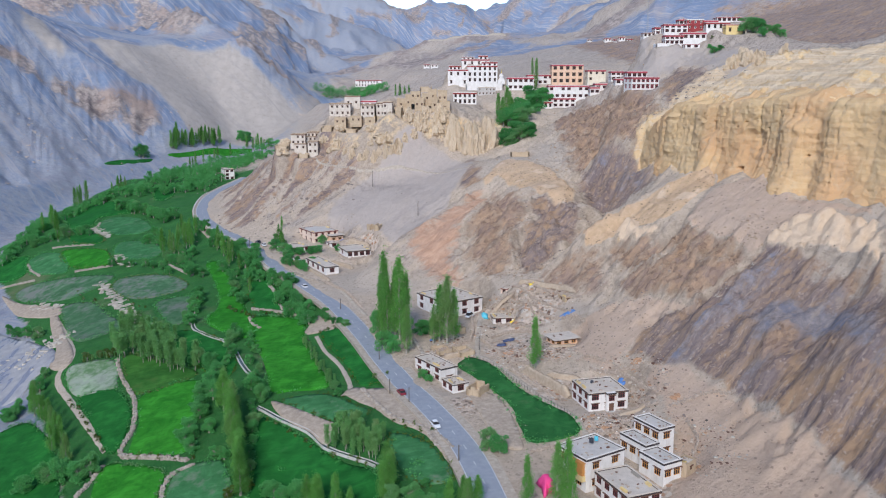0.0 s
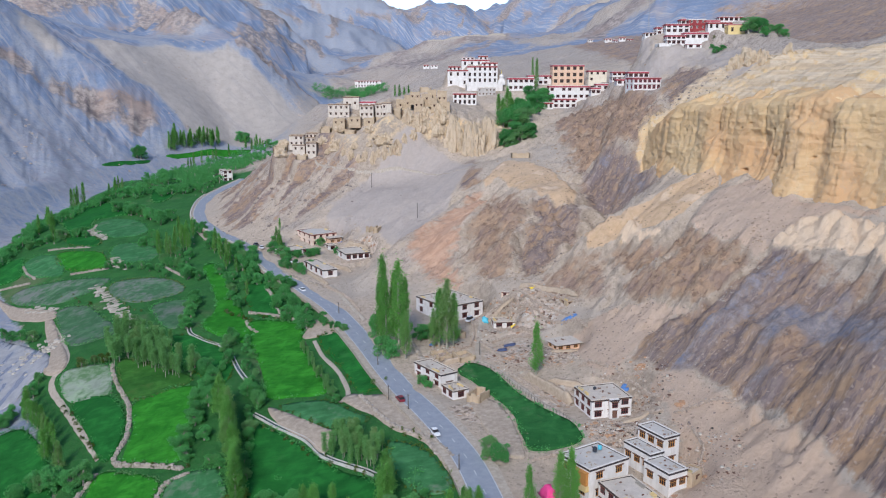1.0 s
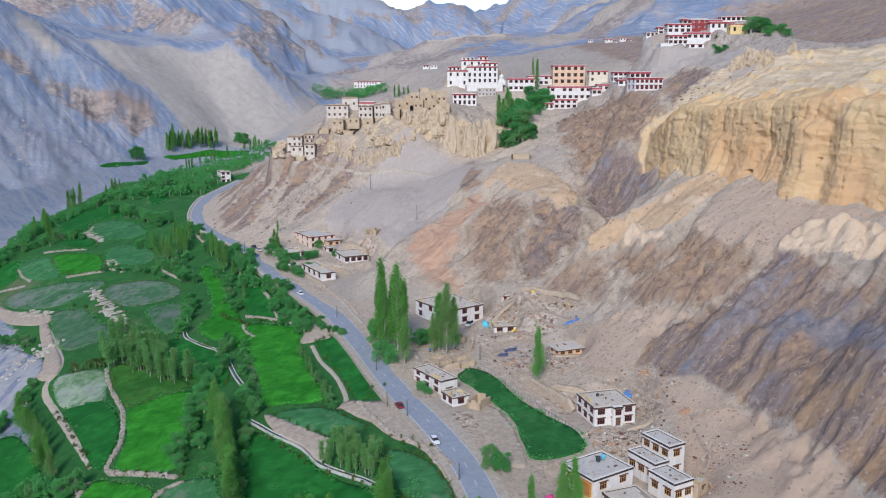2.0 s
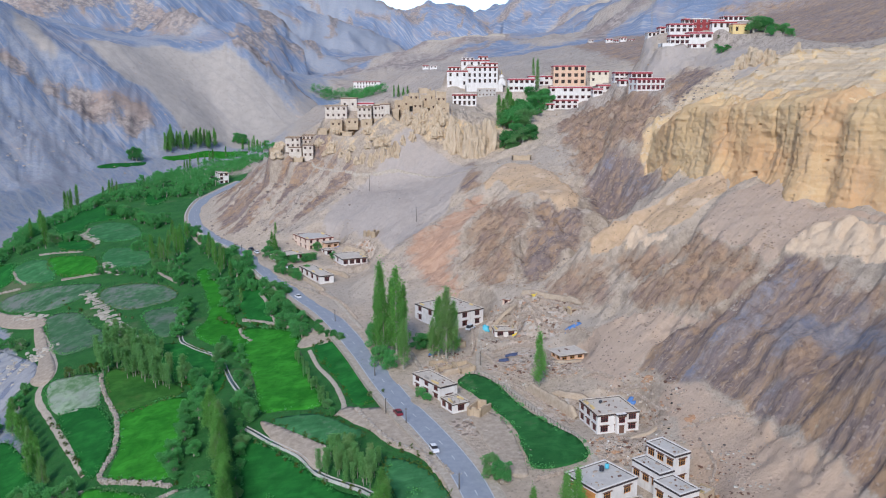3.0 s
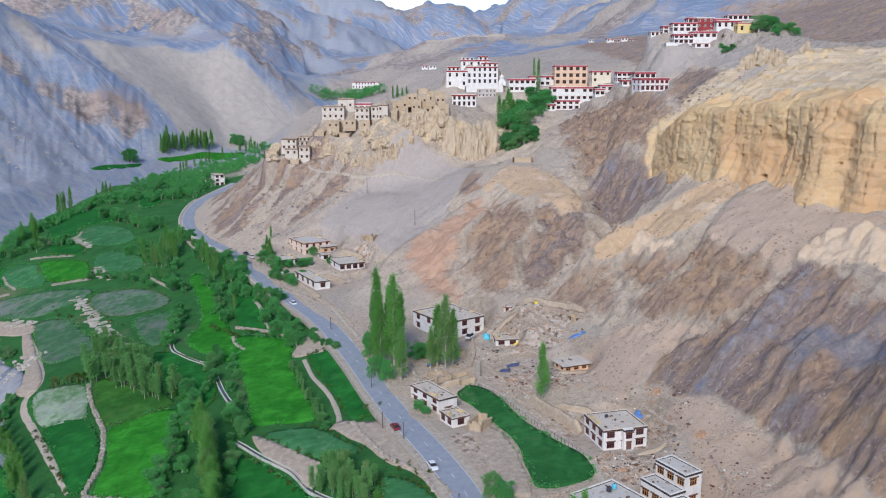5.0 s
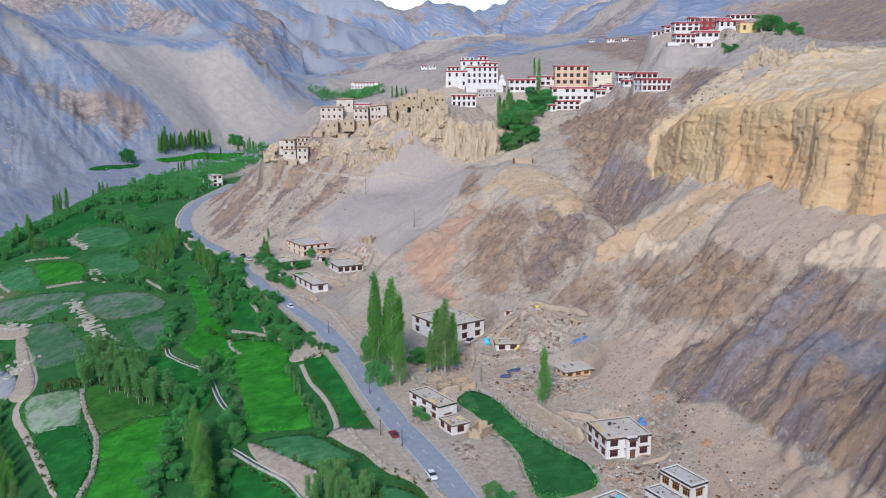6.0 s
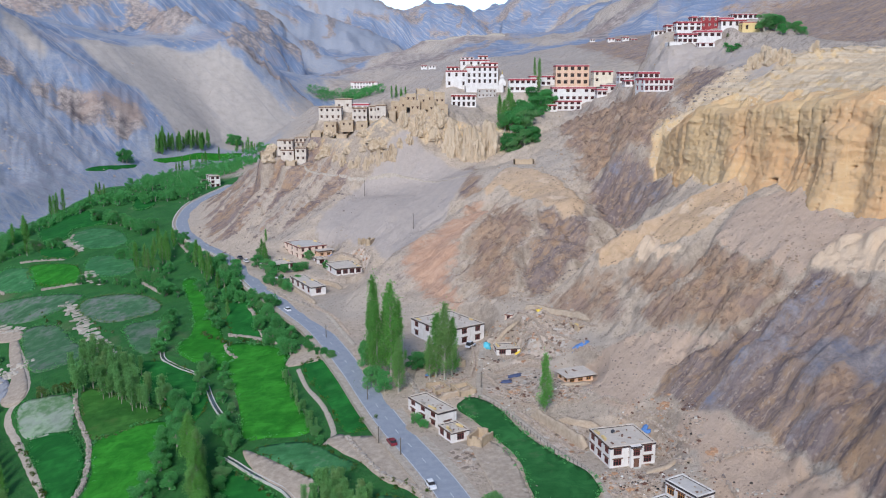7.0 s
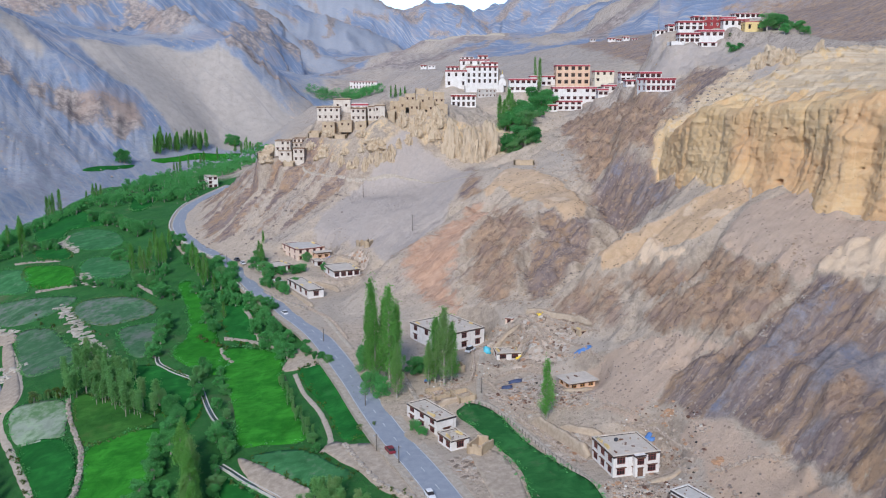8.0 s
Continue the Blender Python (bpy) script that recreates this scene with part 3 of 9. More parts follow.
HILLS = {
    "toe": [(90, 100, 5), (72, 150, 1), (66, 172, 3), (64, 200, 5), (58, 222, 8), (52, 240, 10), (49, 258, 13), (42, 281, 14), (30, 302, 17), (18, 314, 15),
            (-4, 328, 12), (-24, 345, 10), (-46, 368, 9), (-66, 410, 14), (-90, 428, 14), (-110, 452, 15), (-126, 478, 16), (-136, 510, 18), (-138, 560, 22), (-128, 610, 26)],
    "east_flank": [(74, 201, 11), (84, 182, 16), (88, 202, 23), (99, 190, 32), (105, 222, 31)],
    "east_face": [(67, 232, 18), (81, 229, 26), (80, 253, 34), (100, 255, 44), (114, 259, 51)],
    "cliff_foot": [(90, 361, 61), (98, 325, 58), (108, 302, 60), (113, 276, 56), (125, 262, 58), (133, 246, 59), (150, 215, 62), (175, 180, 66)],
    "east_spur": [(103, 306, 61), (85, 314, 51), (72, 310, 45), (63, 305, 38), (49, 304, 29)],
    "ravine": [(68, 400, 53), (68, 384, 46), (70, 362, 39), (63, 343, 33), (48, 323, 26), (35, 308, 20)],
    "red_spur": [(10, 450, 47), (27, 425, 49), (45, 405, 49), (55, 370, 45), (57, 350, 38)],
    "red_face": [(32, 349, 36), (22, 333, 25), (6, 338, 17), (4, 361, 29), (-10, 385, 25)],
    "west_gully": [(-5, 430, 34), (-16, 410, 26), (-28, 385, 16), (-38, 368, 9)],
    "grey_scree": [(-24, 426, 32), (-39, 468, 38), (-14, 467, 42), (2, 480, 55), (27, 466, 49)],
    "west_slope": [(-55, 440, 27), (-80, 462, 32), (-100, 480, 34), (-118, 510, 33)],
    "rock_ridge": [(-125, 526, 33), (-104, 508, 42), (-90, 503, 48), (-78, 492, 48), (-68, 506, 66), (-45, 492, 69), (-30, 485, 73), (-1, 499, 79), (23, 515, 72), (36, 503, 60)],
    "saddle": [(49, 478, 61), (56, 500, 65), (60, 530, 70), (63, 440, 62), (85, 409, 70), (101, 371, 75)],
    "north_of_ridge": [(-120, 590, 38), (-80, 570, 62), (-30, 560, 76), (20, 575, 77), (42, 545, 70)],
    "convent": [(-50, 660, 62), (-4, 640, 86), (26, 632, 89), (28, 606, 81), (14, 556, 76), (52, 598, 84), (70, 618, 87), (88, 614, 88), (106, 600, 90), (86, 588, 78), (78, 574, 73), (112, 552, 90), (108, 520, 88), (125, 610, 90), (150, 590, 88)],
    "ochre_slope": [(72, 396, 61), (92, 381, 64), (104, 450, 85), (118, 500, 90), (98, 548, 80)],
    "east_top": [(127, 428, 94), (135, 402, 90), (160, 380, 99), (165, 355, 100), (195, 375, 108), (230, 330, 112), (260, 260, 112)],
    "hilltop": [(128, 543, 116), (142, 538, 118), (155, 546, 121), (178, 550, 126), (190, 528, 119), (200, 512, 114)],
    "hill_front": [(128, 520, 109), (148, 518, 108), (172, 524, 116), (186, 505, 114)],
    "hill_sides": [(110, 545, 97), (140, 460, 100), (164, 455, 105), (186, 453, 105), (120, 585, 88), (200, 580, 104), (250, 500, 108)],
    "behind": [(220, 650, 105), (330, 640, 128), (400, 500, 150), (160, 760, 110), (60, 800, 98)],
    "plain": [(-60, 800, 65), (-100, 900, 67), (-60, 905, 69), (-135, 925, 66), (-42, 1005, 100), (-108, 1155, 79), (-200, 1400, 92), (-271, 1639, 94), (72, 1309, 150), (205, 1009, 135)],
    "west_slopes": [(-318, 626, 27), (-354, 746, 72), (-296, 815, 70), (-353, 817, 103), (-393, 841, 135), (-480, 800, 185), (-560, 650, 180), (-470, 480, 90), (-420, 330, 60)],
    "shoulder": [(-470, 880, 190), (-393, 848, 137), (-340, 836, 113), (-300, 824, 86)],
    "shoulder_gully": [(-391, 957, 138), (-331, 886, 108), (-283, 844, 70), (-246, 831, 43)],
    "sand_slope": [(-240, 870, 50), (-275, 880, 77), (-310, 900, 103), (-345, 925, 131), (-235, 940, 62), (-265, 955, 87), (-290, 970, 110), (-309, 988, 131), (-391, 1000, 139)],
    "red_ridge": [(-233, 1020, 137), (-190, 1031, 99), (-153, 1046, 69), (-134, 1052, 52)],
    "back": [(-500, 1300, 150), (-350, 1500, 110), (-700, 1000, 220), (400, 1100, 170), (500, 700, 200), (0, 1700, 140), (700, 300, 200)],
    "south": [(0, 0, -14), (-50, 60, -28), (100, 20, 20), (180, 100, 60), (260, 0, 90), (-150, 0, -5), (-300, 100, 60), (0, -300, -40), (300, -300, 120), (-300, -300, 80)],
}
# The ochre cliff stands on its foot line: x, y, height of the wall.
CLIFF = [(92, 398, 0), (90, 384, 8), (89, 371, 16), (93, 348, 21), (98, 329, 22), (104, 314, 24), (109, 302, 26), (115, 283, 27), (126, 264, 26), (134, 245, 25), (151, 214, 22), (176, 180, 18), (210, 140, 8), (240, 110, 0)]
# Rock towers at the lip of the village ridge.
TOWERS = [(-20, 478, 0), (-8, 483, 4), (2, 487, 7), (10, 492, 5), (17, 488, 12), (27, 489, 14), (33, 496, 7), (38, 510, 0)]


# Patches of rock on the slopes, and one of painted sunlight, in plan.
PATCHES = {
    "spur_top": [(30, 431), (43, 424), (52, 404), (58, 375), (53, 361), (47, 365), (41, 372), (35, 388), (30, 404), (26, 412), (20, 406), (18, 412)],
    "spur_dark": [(39, 374), (47, 365), (53, 361), (58, 368), (59, 353), (54, 342), (44, 331), (37, 320), (31, 315), (30, 331), (33, 346), (40, 354)],
    "spur_pink": [(17, 409), (4, 390), (-7, 377), (-21, 390), (-11, 354), (-3, 329), (10, 324), (4, 348), (8, 363), (15, 381), (22, 395)],
    "spur_rust": [(22, 400), (34, 380), (38, 359), (32, 346), (30, 328), (24, 315), (12, 323), (7, 347), (10, 364), (17, 384)],
    "ravine_dark": [(64, 402), (70, 399), (81, 391), (88, 378), (88, 347), (79, 348), (71, 360), (66, 368), (62, 381)],
    "broken_slope": [(65, 507), (90, 548), (103, 512), (106, 425), (106, 404), (97, 389), (91, 374), (81, 390), (70, 398), (63, 400), (60, 410), (61, 443)],
    "purple_scree": [(129, 503), (142, 493), (134, 421), (120, 408), (108, 405), (104, 417)],
    "tan_spur": [(104, 318), (89, 316), (72, 313), (61, 310), (51, 309), (47, 330), (52, 303), (58, 302), (63, 301), (68, 302), (71, 296), (77, 294), (83, 292), (89, 297), (95, 301), (100, 313)],
    "lobes": [(62, 302), (66, 305), (69, 304), (70, 297), (73, 297), (76, 294), (78, 289), (74, 291), (68, 291), (66, 297)],
    "lobe_foot": [(62, 300), (78, 288), (82, 285), (83, 278), (74, 277), (67, 277), (61, 281), (56, 291), (59, 299)],
    "grey_fan": [(94, 298), (98, 296), (105, 295), (111, 285), (112, 270), (118, 262), (127, 248), (125, 244), (118, 255), (109, 259), (99, 256), (95, 256), (93, 265), (87, 275), (82, 286), (89, 296)],
    "chalk_lip": [(99, 256), (106, 259), (112, 258), (118, 254), (126, 240), (118, 224), (110, 240), (106, 245), (103, 250)],
    "brown_band": [(82, 285), (87, 274), (93, 264), (95, 255), (90, 252), (82, 249), (75, 248), (66, 252), (58, 266), (57, 279), (62, 280), (74, 277)],
    "slate_slope": [(99, 255), (103, 249), (106, 244), (118, 223), (107, 174), (94, 144), (86, 153), (82, 183), (79, 199), (67, 222), (55, 242), (60, 250), (65, 252), (75, 248), (90, 252), (95, 255)],
    "slate_blue": [(96, 232), (101, 228), (111, 215), (99, 186), (96, 214), (87, 213), (77, 220), (85, 226), (85, 235)],
    "slate_tan": [(106, 241), (117, 226), (111, 214), (105, 231), (103, 236)],
    "lower_ground": [(59, 228), (68, 223), (79, 199), (82, 183), (86, 153), (72, 134), (44, 128), (48, 170), (58, 197), (58, 215)],
    "tan_seam": [(83, 217), (92, 220), (96, 217), (90, 211), (83, 210), (77, 214)],
    "sand_apron": [(67, 258), (75, 248), (65, 252), (60, 250), (55, 244), (48, 240), (41, 256), (41, 276), (47, 271), (56, 268)],
    "hill_front": [(152, 737), (131, 529), (155, 524), (171, 487), (166, 446), (128, 368), (132, 418), (137, 486), (125, 493), (112, 462), (97, 449)],
    "spur_foot": [(44, 305), (54, 302), (62, 298), (57, 290), (59, 278), (50, 277), (41, 289), (31, 298), (36, 305)],
    "grey_scree": [(-43, 468), (-15, 484), (1, 478), (17, 451), (5, 424), (-7, 376), (-23, 391), (-50, 421), (-62, 430), (-59, 441), (-50, 458)],
    "scree_rock": [(5, 461), (19, 468), (18, 421), (6, 421)],
    "rock_band": [(-416, 784), (-396, 801), (-368, 796), (-340, 816), (-315, 817), (-285, 849), (-263, 821), (-281, 770), (-294, 792), (-322, 775), (-342, 780), (-371, 778), (-389, 785), (-406, 762)],
    # Outline of a streak of sunlight, painted as paler ground.
    "sunlit_streak": [(-435, 905), (-410, 900), (-358, 837), (-366, 828), (-404, 855)],
    "sand_plane": [(-367, 913), (-314, 984), (-247, 1013), (-140, 950), (-170, 880), (-226, 862), (-246, 833), (-293, 877), (-310, 858)],
    "river_apron": [(-389, 727), (-371, 744), (-281, 754), (-288, 715), (-293, 625), (-308, 564)],
    "dark_strata": [(-155, 590), (-108, 521), (-62, 492), (-42, 470), (-62, 442), (-90, 432), (-115, 447)],
}


def in_patch(name, x, y, soft, wobble=0.0):
    """1 within a patch, 0 outside, over a soft edge."""
    ring = np.array(PATCHES[name], float)
    lo, hi = ring.min(0) - 3 * soft - 12, ring.max(0) + 3 * soft + 12
    out = np.zeros(x.shape)
    m = (x > lo[0]) & (x < hi[0]) & (y > lo[1]) & (y < hi[1])
    u, v = x[m], y[m]
    within, gap = np.zeros(u.shape, bool), np.full(u.shape, 1e9)
    for (ax, ay), (bx, by) in zip(ring, np.roll(ring, -1, axis=0)):
        within ^= ((ay > v) != (by > v)) & (u < (bx - ax) * (v - ay) / (by - ay if by != ay else 1e-9) + ax)
        k = np.clip(((u - ax) * (bx - ax) + (v - ay) * (by - ay)) / ((bx - ax) ** 2 + (by - ay) ** 2 + 1e-9), 0, 1)
        gap = np.minimum(gap, np.hypot(u - ax - k * (bx - ax), v - ay - k * (by - ay)))
    w = wobble if np.isscalar(wobble) else wobble[m]
    out[m] = step01(-soft, soft, np.where(within, gap, -gap) + w)
    return out


def steps(x, y):
    """Height added by the rock walls: the ochre cliff's plateau with its benches, and the towers of the village ridge."""
    d, side, (h,) = nearest(CLIFF, x, y)
    s = d * side
    ledge = 3.4 * fbm(x / 12, y / 12, 4, 13)
    z = h * (0.86 * step01(0.8, 3.2, s) + 0.05 * step01(6, 7, s + ledge) + 0.05 * step01(13, 14.2, s + 1.8 * ledge) + 0.04 * step01(22, 23, s + 2 * ledge))
    bench = np.mod(s / 11 + 0.9 * fbm(x / 17, y / 17, 4, 14), 1)
    z = z + 1.5 * (step01(0.0, 0.10, bench) - bench) * step01(9, 18, s) * (1 - step01(70, 110, s)) * step01(4, 12, h) * step01(-0.3, 0.25, fbm(x / 31, y / 31, 2, 15))
    pillar = 2.6 * fbm(x / 26, y / 26, 2, 5) + 0.9 * np.abs(fbm(x / 9, y / 9, 2, 6)) + 0.35 * fbm(x / 3.2, y / 3.2, 2, 16)
    crack = 6.0 * step01(0.86, 0.97, 1 - 2.2 * np.abs(grain(x / 17 + 0.3 * grain(x / 6, y / 6, 3), y / 17, 27)))
    d, side, (h,) = nearest(TOWERS, x, y)
    s = d * side + 0.8 * pillar - 0.7 * crack
    return z + h * step01(-1, 2.4, s) * (1 - step01(9, 24, d)) * (0.75 + 0.5 * fbm(x / 6, y / 6, 2, 23))


# Sharp spur crests: the line with its heights, and the fall of its left and right sides.
CRESTS = [
    ([(107, 320, 62), (98, 318, 61.5), (89, 317, 57.5), (82, 316, 54.3), (72, 314, 48.2), (61, 311, 43), (55, 310, 40), (49, 308, 35.5), (44, 307, 31), (36, 305, 23)], 0.62, 1.05),
    ([(31, 430, 51), (18, 410, 43.8), (5, 391, 37), (-7, 377, 31), (-18, 364, 25), (-27, 352, 16)], 0.50, 0.75),
    ([(43, 425, 52), (51, 405, 49.5), (56, 385, 47), (58, 368, 43.5), (58, 354, 36), (52, 342, 29)], 1.05, 0.45),
]
# Creases of the slopes: a line, its rise (or depth) and how far it reaches to the left and to the right.
FOLDS = [
    ([(68, 400), (69, 384), (69, 362), (64, 346), (54, 331), (42, 317), (33, 309)], -4.5, 5, 6),
    ([(105, 314), (98, 305), (87, 293), (80, 287), (73, 285), (64, 284)], -3.2, 2.2, 4),
    ([(99, 257), (89, 251), (75, 247), (65, 250), (60, 247), (55, 241), (49, 236)], -1.4, 3, 6),
    ([(99, 255), (89, 248.5), (75, 244.5), (66, 246), (61, 243), (57, 236)], 2.2, 9, 2),
    ([(118, 245), (104, 238), (92, 226), (84, 214), (76, 203)], 2.4, 10, 3),
    ([(128, 236), (116, 222), (104, 208), (94, 196), (84, 186)], 2.6, 9, 3),
    ([(103, 246), (92, 237), (80, 228), (70, 219)], -1.6, 4, 6),
    ([(113, 229), (102, 218), (91, 205), (82, 196)], -2.0, 4, 7),
    ([(72, 300), (66, 293), (60, 284), (55, 275), (50, 268)], -2.0, 3, 5),
    ([(80, 296), (74, 288), (68, 277), (61, 268)], -1.8, 3, 5),
    ([(68, 296), (62, 287), (57, 277)], 1.8, 3, 4),
    ([(90, 283), (84, 275), (74, 266), (66, 258)], 1.7, 5, 3),
    ([(26, 382), (24, 362), (22, 345), (18, 330)], -2.6, 5, 4),
    ([(40, 372), (36, 352), (31, 335), (27, 320)], -2.2, 4, 5),
    ([(12, 372), (10, 352), (4, 338)], -1.8, 4, 4),
    ([(33, 378), (30, 356), (26, 338), (22, 322)], 2.2, 4, 4),
    ([(80, 440), (74, 415), (71, 395)], -3.0, 7, 5),
    ([(96, 470), (88, 440), (80, 410), (76, 388)], 3.0, 8, 5),
    ([(86, 500), (78, 470), (70, 440)], -2.6, 7, 6),
]


def creases(x, y, z):
    """The slopes with their crests and creases worked in."""
    box = (x > -70) & (x < 180) & (y > 150) & (y < 560)
    u, v, w = x[box], y[box], z[box]
    bx, by = u + 2.2 * fbm(u / 13, v / 13, 3, 501) + 0.7 * fbm(u / 3.4, v / 3.4, 2, 503), v + 2.2 * fbm(u / 13, v / 13, 3, 502) + 0.7 * fbm(u / 3.4, v / 3.4, 2, 504)
    for line, left, right in CRESTS:
        d, side, (h,) = nearest(line, u + 0.4 * (bx - u), v + 0.4 * (by - v))
        r = h + 0.5 - np.where(side > 0, left, right) * np.sqrt(d * d + 0.8)
        k = 1.5
        w = np.where(d < 45, np.maximum(w, r) + k * np.exp(-np.abs(w - r) / k) * 0.3, w)
    for line, rise, left, right in FOLDS:
        p = np.array(line, float)
        far = np.r_[0, np.cumsum(np.linalg.norm(np.diff(p, axis=0), axis=1))] / 10
        d, side, (q,) = nearest(np.c_[p, far], bx, by)
        w = w + rise * np.exp(-np.sqrt(d * d + 0.5) / np.where(side > 0, left, right)) * step01(0, 1.2, q) * (1 - step01(far[-1] - 1.2, far[-1], q))
    z = z.copy()
    z[box] = w
    return z


def landform():
    pts, smooth = [], []
    for line, gap in [(ROAD, 9)] + [(v, 16) for v in VALLEY.values()]:
        length = np.linalg.norm(np.diff(np.array(line)[:, :2], axis=0), axis=1).sum()
        pts.append(along(line, int(length / gap) + 2))
    for line in HILLS.values():
        pts.append(np.array(line, float))
        mids = (np.array(line[1:], float) + np.array(line[:-1], float)) / 2
        near = np.linalg.norm(np.diff(np.array(line, float)[:, :2], axis=0), axis=1) < 60
        pts.append(mids[near])
    p = np.concatenate(pts)
    p[:, 2] -= steps(p[:, 0], p[:, 1])
    soft = 8.0
    r = np.sqrt(((p[:, None, :2] - p[None, :, :2]) ** 2).sum(-1) + soft ** 2) / 100
    n = len(p)
    big = np.zeros((n + 3, n + 3))
    big[:n, :n] = -r + np.eye(n) * 0.015
    poly = np.c_[np.ones(n), p[:, :2] / 500]
    big[:n, n:], big[n:, :n] = poly, poly.T
    w = np.linalg.solve(big, np.r_[p[:, 2], 0, 0, 0])
    return p, w, soft


FORM = landform()
# Far ranges: crest lines with the fall of their sides.
RANGES = [
    ([(-470, 1160, 150), (-420, 1130, 156), (-370, 1115, 160), (-318, 1096, 182), (-270, 1060, 158), (-233, 1025, 140)], 0.80, 8),
    ([(-1500, 1500, 520), (-1000, 1500, 420), (-760, 1500, 330), (-560, 1560, 300), (-440, 1700, 285), (-300, 1800, 216), (-225, 1780, 150)], 0.62, 22),
    ([(-2600, 2600, 900), (-1400, 2500, 520), (-900, 2500, 430), (-560, 2550, 345), (-380, 2700, 300), (-230, 2900, 260)], 0.55, 30),
    ([(-700, 3300, 470), (-480, 3400, 430), (-330, 3450, 425), (-190, 3500, 375), (-60, 3550, 418), (170, 3600, 385), (270, 3600, 430), (520, 3500, 430), (900, 3400, 560)], 0.5, 34),
    ([(-160, 1420, 108), (-20, 1480, 160), (150, 1500, 172), (300, 1500, 190)], 0.22, 6),
    ([(240, 1560, 210), (330, 1500, 270), (450, 1400, 330), (800, 1250, 420), (1300, 900, 520), (1700, 300, 560)], 0.52, 22),
    ([(-700, 1050, 260), (-620, 850, 250), (-640, 600, 230), (-700, 300, 240)], 0.7, 14),
    ([(-800, -900, 300), (0, -1500, 350), (900, -900, 380)], 0.4, 20),
]


# Levelled house plots: x, y, height, radius.
PADS = [(44, 226, 2.3, 9), (50, 194, -0.6, 9), (35, 189, -2.0, 8), (41, 177, -2.8, 8), (-2, 251, 1.5, 7), (3.6, 240, 0.9, 5), (2.5, 310, 5.6, 10),
        (19, 292, 6.0, 5), (37, 266, 7.2, 6), (-54, 370, 8.4, 9), (-61, 413, 13.3, 10), (-42, 390, 10.8, 8), (-72, 399, 10.5, 8)]



# Levelled plots of the ridge and hilltop houses.
RIDGE_PLOTS = [(29, 637, 89.0, 10.8), (11, 635, 86.7, 9.0), (24, 646, 100.5, 10.2), (34, 641, 100.4, 6.0), (30, 647, 105.2, 4.0), (19, 649, 105.2, 4.5), (9, 641, 97.8, 5.0), (30, 620, 83.8, 13.2), (31, 606, 80.4, 6.1), (14, 556, 75.7, 7.4), (53, 596, 84.1, 8.9), (69, 617, 87.9, 9.0), (87, 613, 88.3, 11.0), (105, 597, 89.8, 6.2), (85, 590, 78.2, 13.8), (79, 578, 72.9, 9.7), (66, 567, 72.5, 5.7), (96, 549, 81.4, 4.0), (103, 555, 84.2, 5.9), (111, 551, 90.2, 4.5), (106, 519, 88.0, 4.0), (109, 489, 91.7, 5.7), (105, 455, 86.0, 7.6), (-99, 1158, 81.9, 17.3), (129, 548, 117.1, 4.0)]
RIDGE_PLOTS += [(135, 546, 118.6, 4.0), (142, 538, 119.1, 7.2), (150, 549, 124.2, 4.0), (155, 542, 121.2, 5.2), (164, 543, 122.5, 4.8), (178, 549, 126.4, 7.5), (167, 536, 120.8, 7.2), (175, 529, 117.7, 5.0), (139, 528, 111.8, 5.7), (151, 529, 114.3, 7.1), (148, 522, 109.4, 4.4), (131, 522, 110.6, 4.0), (-61, 508, 70.2, 6.1), (-54, 519, 74.6, 4.7), (-46, 521, 73.6, 5.5), (-44, 504, 70.0, 4.0), (-36, 504, 70.0, 4.0), (-32, 501, 69.8, 4.0), (-34, 497, 66.2, 4.8), (-26, 498, 70.9, 4.0), (-83, 494, 54.4, 4.0), (-76, 499, 55.9, 5.0), (-74, 487, 49.4, 4.0), (-82, 491, 51.2, 4.0), (-76, 505, 57.8, 4.0)]
RIDGE_PLOTS += [(-9, 499, 78.5, 4.0), (-6, 502, 78.4, 4.0), (-0, 499, 77.3, 4.0), (-25, 508, 74.0, 4.0), (-20, 506, 74.1, 4.0), (-14, 496, 73.9, 4.0), (-5, 493, 73.4, 4.0), (1, 492, 72.9, 4.0), (-50, 495, 66.9, 4.0), (-59, 495, 65.7, 4.0), (-42, 493, 65.8, 4.0), (-67, 496, 61.8, 4.0), (-53, 492, 61.4, 4.0), (-23, 493, 66.4, 4.0), (-92, 490, 51.3, 4.0), (-79, 484, 47.6, 4.0), (-11, 549, 83.7, 4.0), (39, 435, 52.7, 4.6), (190, 1010, 134.8, 4.0), (208, 1020, 135.9, 4.0), (216, 1015, 134.4, 4.0), (-19, 1024, 105.8, 4.0), (-10, 1024, 105.8, 4.0), (173, 1030, 135.1, 4.0), (-237, 1530, 84.0, 6.0)]


